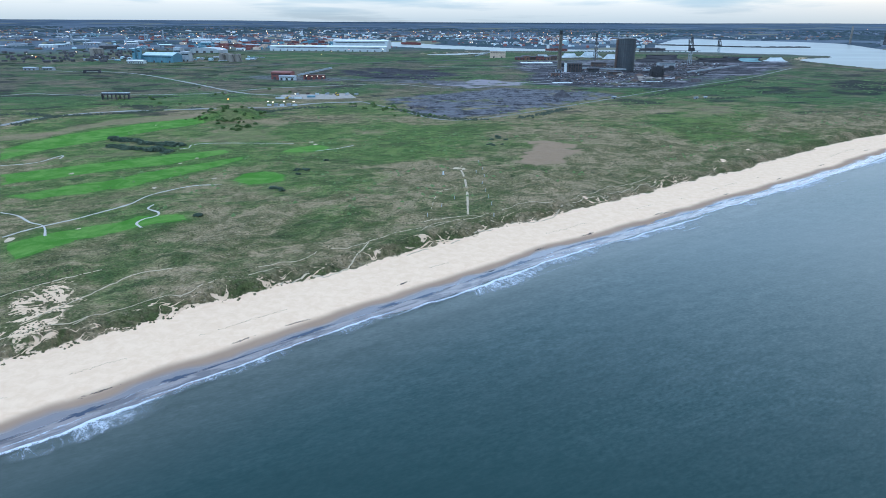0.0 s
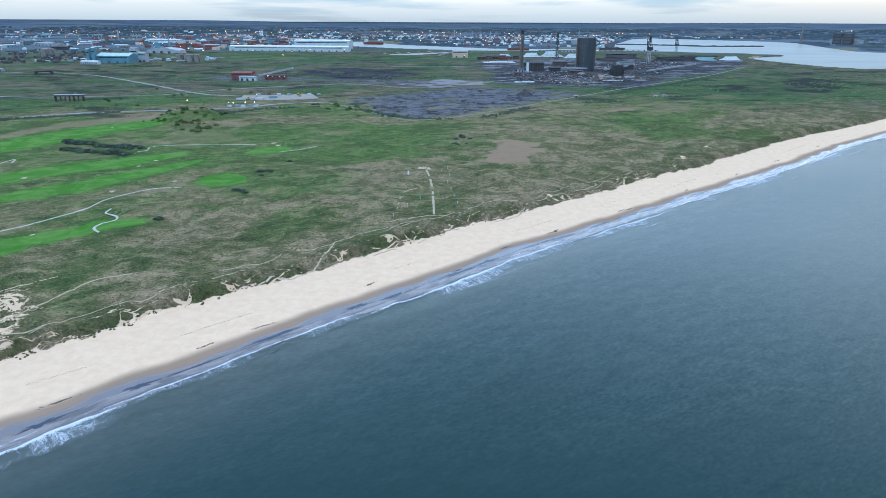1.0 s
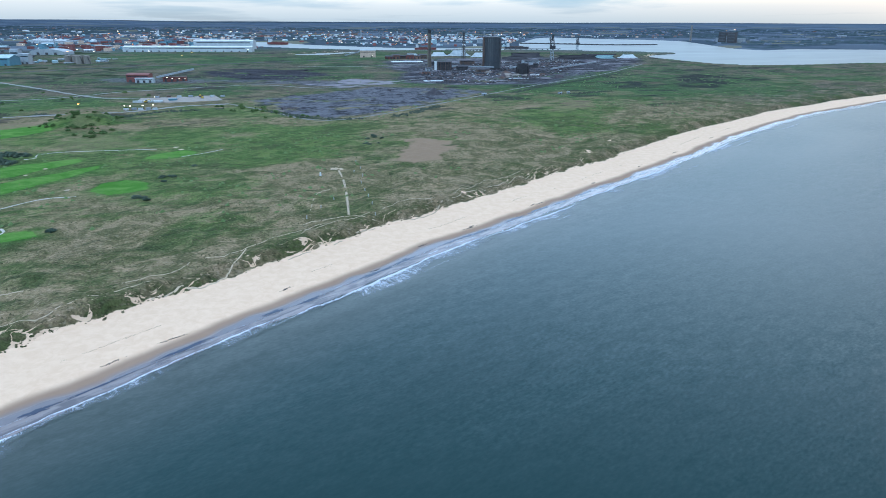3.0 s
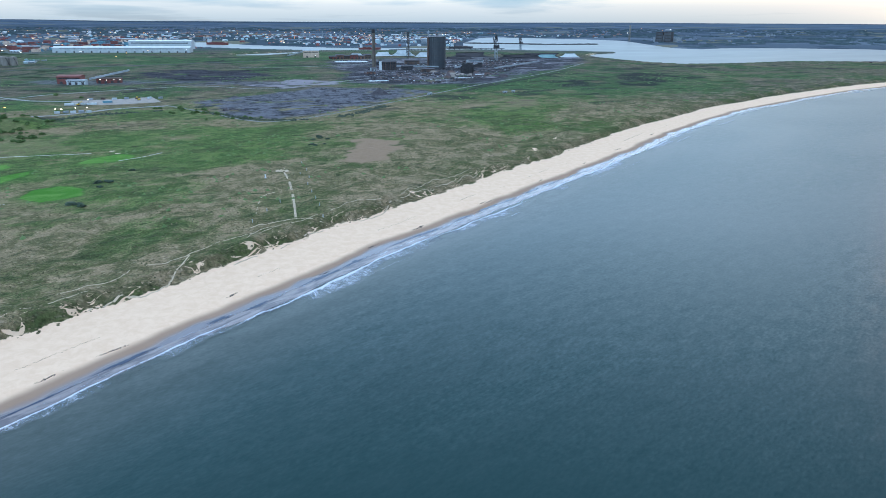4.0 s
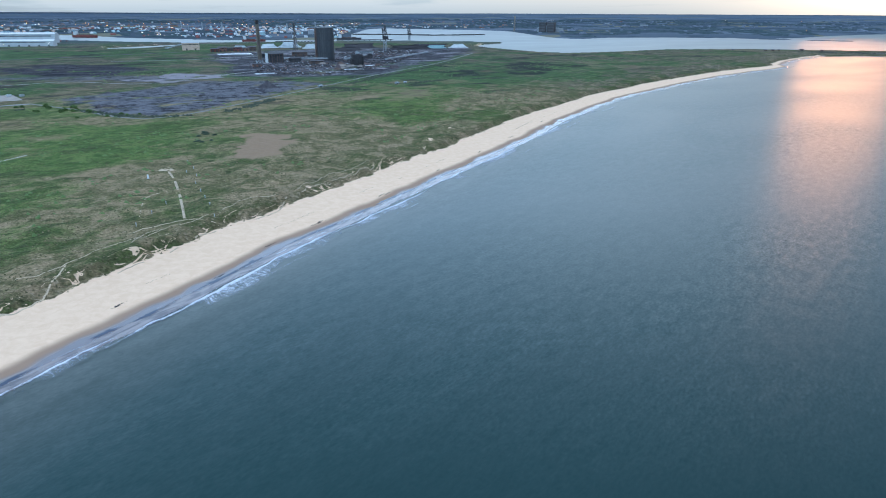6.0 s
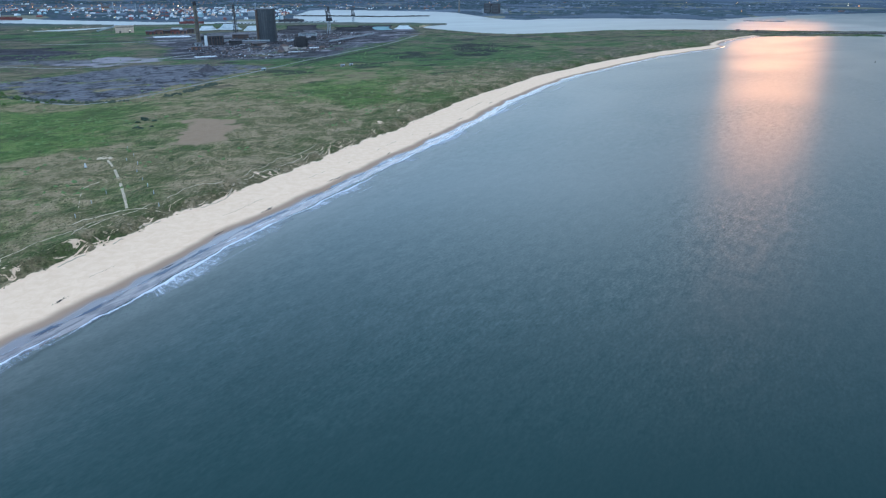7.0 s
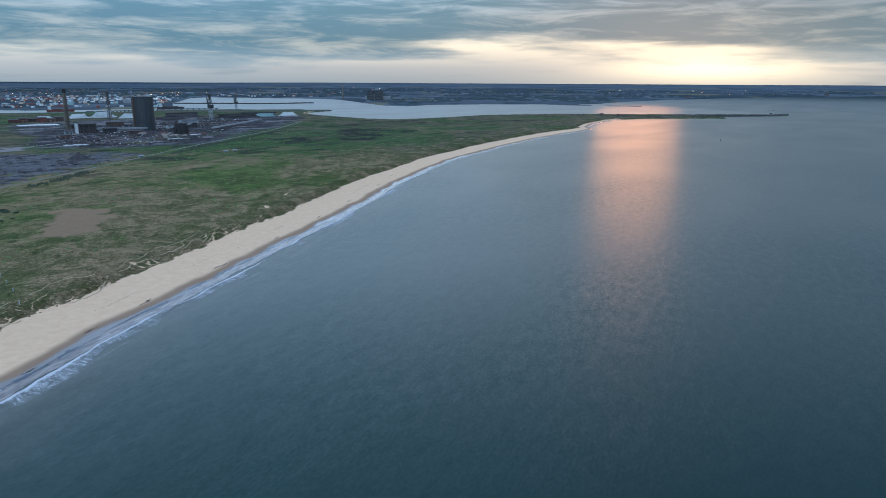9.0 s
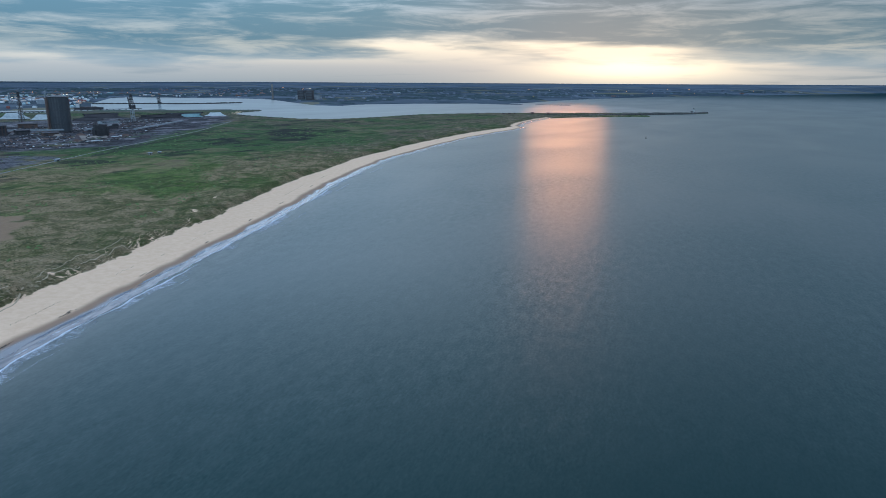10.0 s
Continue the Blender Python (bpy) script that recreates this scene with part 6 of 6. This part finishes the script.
for x, y in ((-653, 2012), (-635, 2016), (-617, 1988), (-600, 1992)):
    silo(x, y, 9, 20, CONCRETE, "squat grey storage silo beside the hall", "grey silos")
for x, y in ((-1175, 2295), (-1155, 2300), (-1190, 2330)):
    silo(x, y, 11, 22, CONCRETE, "grey storage silo at the port edge", "grey silos")
hall("long_warehouse", "very long low pale grey riverside warehouse", "building", -455, 2715, -9, 470, 46, 17, 4, WHITE_PANEL, WHITE_PANEL, 16)
hall("tall_warehouse", "tall pale grey riverside warehouse", "building", -352, 2960, -9, 240, 60, 32, 4, WHITE_PANEL, WHITE_PANEL, 9)
hall("pale_roof_shed", "broad pale roofed shed beyond the arched shed", "building", -1240, 3640, -15, 180, 50, 14, 4, WHITE_PANEL, WHITE_PANEL, 6)
hall("rail_shed", "low grey shed by the rail bridge", "building", -985, 1620, 0, 30, 12, 5, 1.5, GREY_PANEL, GREY_PANEL, 3)
hall("rail_shed", "low grey shed by the rail bridge", "building", -945, 1625, 0, 24, 12, 5, 1.5, GREY_PANEL, GREY_PANEL, 3)
bridge = thing("rail_bridge", "dark steel rail bridge over the works road", "bridge", -793, 1530, 20)
part("deck", box(fresh(), 0, 0, 4.5, 34, 9, 1.4), DARK_STEEL, bridge)
for s in (-1, 1):
    part("abutment", box(fresh(), s * 15, 0, -1, 6, 10, 5.6), DARK_STEEL, bridge)
    part("parapet", box(fresh(), 0, s * 4.2, 5.9, 34, 0.6, 1.3), DARK_STEEL, bridge)


def power_station(x, y):
    ob = thing("power_station", "large grey twin-block power station across the bay", "power station", x, y, -50)
    for s in (-1, 1):
        b = part("reactor_block", box(fresh(), s * 24, 0, -2, 42, 46, 58), DARK_STEEL, ob)
        for k in range(3):
            part("louvre", box(fresh(), s * 24, -23.3, 8 + 16 * k, 38, 0.8, 9), HOLDER, b)
    part("link_block", box(fresh(), 0, 4, -2, 8, 40, 40), GREY_PANEL, ob)
    part("turbine_hall", box(fresh(), 0, 60, -2, 150, 60, 26), GREY_PANEL, ob)


power_station(2330, 3560)
chimney(2369, 4017, 94, 6, 5, CONCRETE, CONCRETE, "tall pale chimney across the bay")


def column(x, y, r, h, label):
    ob = thing("process_column", label, "column", x, y, 0, "process columns")
    part("vessel", drum(fresh(), 0, 0, -1, r, r, h, 10), GREY_PANEL, ob)
    part("head", drum(fresh(), 0, 0, h - 1, r, r * 0.3, r, 10), GREY_PANEL, ob)
    for k in range(3):
        part("platform", drum(fresh(), 0, 0, h * (0.3 + 0.3 * k), r + 1.2, r + 1.2, 0.6, 10), DARK_STEEL, ob)
    return ob


g = random.Random(12)


def polar(az, d):
    return EYE.x + d * math.sin(radians(az)), EYE.y + d * math.cos(radians(az))


def dry(x, y, margin=25):
    return float(-depth_in(np.array([x]), np.array([y]), SHORE)[0]) > margin


HALLS = [hall("warehouse", t, "building", *polar(a, d), -10, l, w, h, rise, wall, roof, n, "distant warehouses") for t, a, d, l, w, h, rise, wall, roof, n in (
    ("white warehouse far across the flat land", -30, 3400, 70, 30, 10, 3, WHITE_PANEL, WHITE_PANEL, 4),
    ("grey warehouse far across the flat land", -27, 3600, 90, 34, 11, 3, GREY_PANEL, GREY_PANEL, 5),
    ("pale blue roofed warehouse far across the flat land", -22, 3300, 60, 30, 9, 3, GREY_PANEL, PALE_BLUE, 3),
    ("blue warehouse far across the flat land", -19, 3500, 55, 26, 12, 2, BLUE_PANEL, PALE_BLUE, 3),
    ("red brick works far across the flat land", -13, 3600, 60, 24, 12, 3, BRICK, SLATE, 3),
    ("buff warehouse far across the flat land", -9, 4100, 80, 30, 10, 3, BUFF_PANEL, GREY_PANEL, 4),
    ("dark grey works shed at the port edge", -26, 3100, 70, 32, 12, 3, DARK_STEEL, SLATE, 4))]
TANKS = [silo(*polar(6 + 4 * k, 3500 + 150 * k), 16 + 4 * k, 14 + 3 * k, (GREY_PANEL, PALE_BLUE, GREY_PANEL)[k], "pale oil storage tank on the far bank", "oil tanks") for k in range(3)]
COLUMNS = [column(*polar(9 + 3 * k, 3900), 3 + k, 38 + 9 * k, "slender grey refinery column on the far bank") for k in range(2)]
for k in range(212):
    az, d = (g.uniform(-36, -2), g.uniform(2800, 6400)) if k < 150 else (g.uniform(-2, 33), g.uniform(3700, 6500)) if k < 195 else (g.uniform(33, 78), g.uniform(4200, 9500))
    x, y = polar(az, d)
    if dry(x, y, 40):
        again(HALLS[g.choice((0, 1, 1, 1, 2, 3, 4, 4))], x, y, -az + g.uniform(-25, 25), g.uniform(0.25, 0.85))
for k in range(90):
    x, y = polar(g.uniform(-7, 23), g.uniform(3300, 5600))
    if dry(x, y, 30):
        again(TANKS[k % 3], x, y, g.uniform(0, 360), g.uniform(0.25, 0.55))
for k in range(40):
    x, y = polar(g.choice((g.uniform(-33, -18), g.uniform(2, 20))), g.uniform(2900, 5400))
    if dry(x, y, 30):
        again(COLUMNS[k % 2], x, y, 0, g.uniform(0.5, 1.2))
for k in range(230):
    pick = g.random()
    x, y = polar(*((g.uniform(-35, -5), g.uniform(2100, 7000)) if pick < 0.5 else (g.uniform(-5, 24), g.uniform(3100, 6500)) if pick < 0.85 else (g.uniform(30, 75), g.uniform(4500, 9000))))
    if dry(x, y, 10):
        again(POSTS[1 if g.random() < 0.5 else 0], x, y, g.uniform(0, 360), 0.8 + 0.0002 * math.hypot(x, y))
# smaller tanks and process blocks at the near edge of the port
for k in range(60):
    x, y = -1100 + 520 * g.random(), 1990 + 260 * g.random()
    if k % 3:
        again(HALLS[g.choice((1, 3, 4, 6, 6, 6))], x, y, g.uniform(-30, 30), g.uniform(0.14, 0.32))
    else:
        again(TANKS[k % 2], x, y, 0, g.uniform(0.2, 0.4))


def container_stack(x, y, mat, seed):
    q = random.Random(seed)
    ob = thing("container_stack", "stack of shipping containers in the port", "containers", x, y, q.uniform(-15, -5), "container stacks")
    for k in range(4):
        part("container", box(fresh(), 13 * (k % 2) - 6, 0, 5.4 * (k // 2), 12.4, 14, 5.2), mat, ob)
    return ob


STACKS = [container_stack(-700 - 40 * k, 3000 + 50 * k, m, 5 + k) for k, m in enumerate((RED_PANEL, BLUE_PANEL, RED_PANEL, BUFF_PANEL))]
for k in range(70):
    x, y = polar(g.uniform(-21, -9), g.uniform(2850, 3900))
    if dry(x, y, 30):
        again(STACKS[k % 4], x, y, -10, g.uniform(0.8, 1.3))


def afloat(x, y, turn=0.0):
    """The pose of a thing that stands in the water."""
    at = warp(np.array([x]), np.array([y]), np.array([0.0]))
    return Matrix.Translation((at[0][0], at[1][0], at[2][0])) @ Matrix.Rotation(radians(turn), 4, "Z") @ Matrix.Scale(float(nearing(math.hypot(x - EYE.x, y - EYE.y))), 4)


def ship(x, y, turn, l, hull, label):
    ob = thing("cargo_ship", label, "ship", x, y, turn)
    ob.matrix_basis = afloat(x, y, turn)
    bm = fresh()
    w, h = l * 0.16, l * 0.09
    pts = [(-l / 2, w / 2), (l * 0.38, w / 2), (l / 2, 0), (l * 0.38, -w / 2), (-l / 2, -w / 2)]
    a = [bm.verts.new((px_ * 0.97, py_ * 0.9, -1)) for px_, py_ in pts]
    b = [bm.verts.new((px_, py_, h)) for px_, py_ in pts]
    for k in range(5):
        bm.faces.new((a[k], a[(k + 1) % 5], b[(k + 1) % 5], b[k]))
    bm.faces.new(b)
    bm.faces.new(a[::-1])
    bmesh.ops.recalc_face_normals(bm, faces=bm.faces)
    part("hull", bm, hull, ob)
    part("bridge", box(fresh(), -l * 0.38, 0, h, l * 0.12, w * 0.85, l * 0.13), WHITE_PANEL, ob)
    part("funnel", box(fresh(), -l * 0.44, 0, h, l * 0.04, w * 0.3, l * 0.17), BLUE_PANEL, ob)
    for k in range(3):
        part("hatch", box(fresh(), -l * 0.22 + l * 0.2 * k, 0, h, l * 0.15, w * 0.7, l * 0.025), HOLDER_RUST, ob)


ship(480, 2925, -8, 95, RED_PANEL, "red-hulled cargo ship moored in the river")
ship(-170, 3620, -30, 120, RED_PANEL, "red-hulled cargo ship moored upriver")
ship(900, 2960, -5, 110, DARK_STEEL, "dark-hulled cargo ship at the ore quay")

# ---- quay, breakwater and the far side of the bay ----


def quay(x, y, turn, l):
    ob = thing("jetty", "long dark piled jetty in the river", "jetty", x, y, turn)
    ob.matrix_basis = afloat(x, y, turn)
    part("deck", box(fresh(), 0, 0, 4, l, 12, 1.6), DARK_STEEL, ob)
    for k in range(14):
        part("pile", box(fresh(), -l / 2 + l * (k + 0.5) / 14, 0, -3, 2.2, 11, 7), DARK_STEEL, ob)


quay(900, 2860, -5, 330)
quay(640, 2790, 4, 200)


def breakwater():
    bm = fresh()
    q = random.Random(8)
    line = curve_points([(2060, 1330), (2250, 1304), (2400, 1238), (2520, 1190), (2630, 1172)], 7.0)
    for x, y in line:
        box(bm, x + q.gauss(0, 2), y + q.gauss(0, 2), -2, q.uniform(9, 14), q.uniform(9, 14), q.uniform(6.5, 8.5), q.uniform(0, 90))
    ob = part("breakwater", bm, BREAKWATER, None)
    tagged(ob, "long dark stone breakwater running out to sea", "breakwater", kind="structure")


breakwater()


def training_wall():
    bm = fresh()
    q = random.Random(18)
    for x, y in curve_points([(1150, 3680), (1368, 3555), (1476, 3440), (1626, 3412), (1815, 3425)], 14.0):
        at = afloat(x, y)
        box(bm, at.translation.x, at.translation.y, at.translation.z - 2, q.uniform(16, 22), q.uniform(12, 18), q.uniform(5.5, 7.5), q.uniform(0, 90))
    ob = part("training_wall", bm, BREAKWATER, None)
    tagged(ob, "low dark stone training wall in the bay", "breakwater", kind="structure")


training_wall()


def lighthouse(x, y):
    ob = thing("lighthouse", "small white lighthouse near the breakwater's end", "lighthouse", x, y, 0, "", 0)
    ob.matrix_basis = Matrix.Translation((x, y, 5.5))
    part("tower", drum(fresh(), 0, 0, 0, 3.0, 2.2, 12, 12), WHITE_PANEL, ob)
    part("gallery", drum(fresh(), 0, 0, 12, 3.2, 3.2, 0.7, 12), DARK_STEEL, ob)
    part("lantern", drum(fresh(), 0, 0, 12.7, 1.6, 1.6, 2.4, 10), GLAZING, ob)
    part("dome", drum(fresh(), 0, 0, 15.1, 1.9, 0.2, 1.4, 10), DARK_STEEL, ob)
    part("keepers_hut", box(fresh(), -9, 3, 0, 10, 6, 4.5), BREAKWATER, ob)


lighthouse(2560, 1190)
for x, y, l, h in ((1990, 1545, 10, 5), (1890, 1600, 8, 2.6), (1915, 1592, 9, 2.6), (2040, 1510, 9, 3), (1940, 1590, 6, 2.5), (1800, 1650, 7, 2.6)):
    hall("pilot_house", "dark low building on the sandy point", "building", x, y, -30, l, 6, h, 1.2, BRICK, SLATE, 1, "buildings on the point")


def buoy(x, y):
    ob = thing("navigation_buoy", "small dark navigation buoy afloat", "buoy", x, y)
    ob.matrix_basis = afloat(x, y)
    part("float", drum(fresh(), 0, 0, -0.6, 1.3, 1.1, 1.3, 12), DARK_STEEL, ob)
    part("cage", drum(fresh(), 0, 0, 0.7, 0.8, 0.25, 2.6, 6, False), DARK_STEEL, ob)
    part("topmark", drum(fresh(), 0, 0, 3.3, 0.5, 0.1, 0.8, 8), RED_PANEL, ob)


buoy(1308, 714)


def town(name, label, n, seed, az0, az1, d0, d1, mat, lo, hi, clump):
    """Uncountable small houses and sheds of a far town, joined."""
    q = np.random.default_rng(seed)
    az, d = np.radians(q.uniform(az0, az1, n * 4)), np.sqrt(q.uniform(d0**2, d1**2, n * 4))
    x, y = EYE.x + d * np.sin(az), EYE.y + d * np.cos(az)
    ok = (depth_in(x, y, SHORE) < -40) & (fbm(x, y, clump, seed, 3) > 0.5)
    x, y = x[ok][:n], y[ok][:n]
    z, _, _ = land_at(x, y)
    m = len(x)
    l, w, h = q.uniform(lo, hi, m), q.uniform(lo, hi, m) * 0.5, q.uniform(3.5, 7, m)
    a = q.uniform(0, np.pi, m)
    verts = np.zeros((m, 10, 3))
    ridge = ((-0.5, 0), (0.5, 0))
    for k, (u, v) in enumerate(((-0.5, -0.5), (0.5, -0.5), (0.5, 0.5), (-0.5, 0.5)) * 2 + ridge):
        ox, oy = u * l * np.cos(a) - v * w * np.sin(a), u * l * np.sin(a) + v * w * np.cos(a)
        top = z - 2 if k < 4 else z + h if k < 8 else z + h + 0.3 * w
        verts[:, k] = np.stack(warp(x + ox, y + oy, top), 1)
    sides = [(0, 1, 5, 4), (1, 2, 6, 5), (2, 3, 7, 6), (3, 0, 4, 7), (4, 5, 9, 8), (6, 7, 8, 9)]
    tris = [t for a_, b_, c_, d_ in sides for t in ((a_, b_, c_), (a_, c_, d_))] + [(5, 6, 9), (7, 4, 8)]
    faces = (np.arange(m)[:, None, None] * 10 + np.array(tris)[None]).reshape(-1, 3)
    ob = mesh_object(name, verts.reshape(-1, 3), faces, mat)
    return tagged(ob, label, "town", kind="stuff")


town("distant_town", "pale sheds of a distant industrial town", 50, 31, -38, 4, 3600, 7600, WHITE_PANEL, 12, 40, 900)
town("distant_town", "brick houses of a distant town", 420, 32, -38, 30, 4000, 8500, BRICK, 9, 22, 1100)
town("distant_town", "grey roofs of a distant town", 450, 33, -38, 40, 3800, 9500, HAZY_ROOF, 10, 44, 800)
town("distant_town", "pale houses of a far seaside town", 60, 34, 28, 80, 4600, 9500, HAZY_ROOF, 10, 40, 900)
town("distant_town", "grey houses of a far seaside town", 260, 35, 28, 80, 4600, 9500, HAZY_ROOF, 10, 34, 900)


def woods(name, label, n, seed, az0, az1, d0, d1, mat, lo, hi, clump, size=1.0):
    """Uncountable far hedges and copses: low ragged lumps of leaf, most of them drawn out in lines."""
    q = np.random.default_rng(seed)
    az, d = np.radians(q.uniform(az0, az1, n * 4)), np.sqrt(q.uniform(d0**2, d1**2, n * 4))
    x, y = EYE.x + d * np.sin(az), EYE.y + d * np.cos(az)
    ok = (depth_in(x, y, SHORE) < -60) & (fbm(x, y, clump, seed, 3) > 0.47)
    x, y, az = x[ok][:n], y[ok][:n], az[ok][:n]
    z, _, _ = land_at(x, y)
    m, k = len(x), 9
    l, w, h = q.uniform(lo, hi, m), q.uniform(4, 14, m) * size, q.uniform(4, 9, m) * size
    turn = -az + q.normal(0, 0.5, m)
    verts = np.zeros((m, 2 * k + 1, 3))
    for ring, (out_, tall) in enumerate(((1.0, -1.0), (0.72, 0.75))):
        for j in range(k):
            a = 2 * np.pi * j / k
            u, v = l / 2 * out_ * np.cos(a) * q.uniform(0.75, 1.2, m), w / 2 * out_ * np.sin(a) * q.uniform(0.7, 1.3, m)
            verts[:, ring * k + j] = np.stack(warp(x + u * np.cos(turn) - v * np.sin(turn), y + u * np.sin(turn) + v * np.cos(turn), z + h * tall * (q.uniform(0.6, 1.2, m) if ring else 1.0)), 1)
    verts[:, 2 * k] = np.stack(warp(x, y, z + h), 1)
    tris = []
    for j in range(k):
        b = (j + 1) % k
        tris += [(j, b, k + b), (j, k + b, k + j), (k + j, k + b, 2 * k)]
    faces = (np.arange(m)[:, None, None] * (2 * k + 1) + np.array(tris)[None]).reshape(-1, 3)
    ob = soften(mesh_object(name, verts.reshape(-1, 3), faces, mat))
    return tagged(ob, label, "woodland", kind="stuff")


woods("distant_woods", "dark hedges and copses of the far country", 3600, 36, -40, 84, 3300, 9500, HAZY_WOOD, 25, 130, 700)
woods("distant_woods", "dark hedges along the flat pastures", 90, 38, -40, -14, 1500, 3200, HEDGE, 20, 80, 300, 0.45)
town("distant_sheds", "pale sheds and tank roofs of a riverside refinery", 130, 37, 1, 26, 3300, 5600, WHITE_PANEL, 8, 26, 500)
town("distant_sheds", "white sheds and office blocks of the far bank", 90, 41, -6, 27, 3250, 5200, WHITE_PANEL, 6, 22, 260)
town("distant_sheds", "pale blue roofs of a riverside works", 120, 42, -34, 26, 3050, 5600, PALE_BLUE, 6, 24, 300)
town("distant_sheds", "rust-red sheds along the far bank", 240, 43, -24, 24, 3000, 5200, RED_PANEL, 7, 26, 280)
town("distant_sheds", "buff and pink brick blocks of the far bank", 200, 44, -20, 28, 3250, 5600, BUFF_PANEL, 6, 22, 320)
town("distant_sheds", "low dark sheds at the near edge of the port", 160, 45, -38, -20, 2150, 2900, DARK_STEEL, 6, 18, 160)
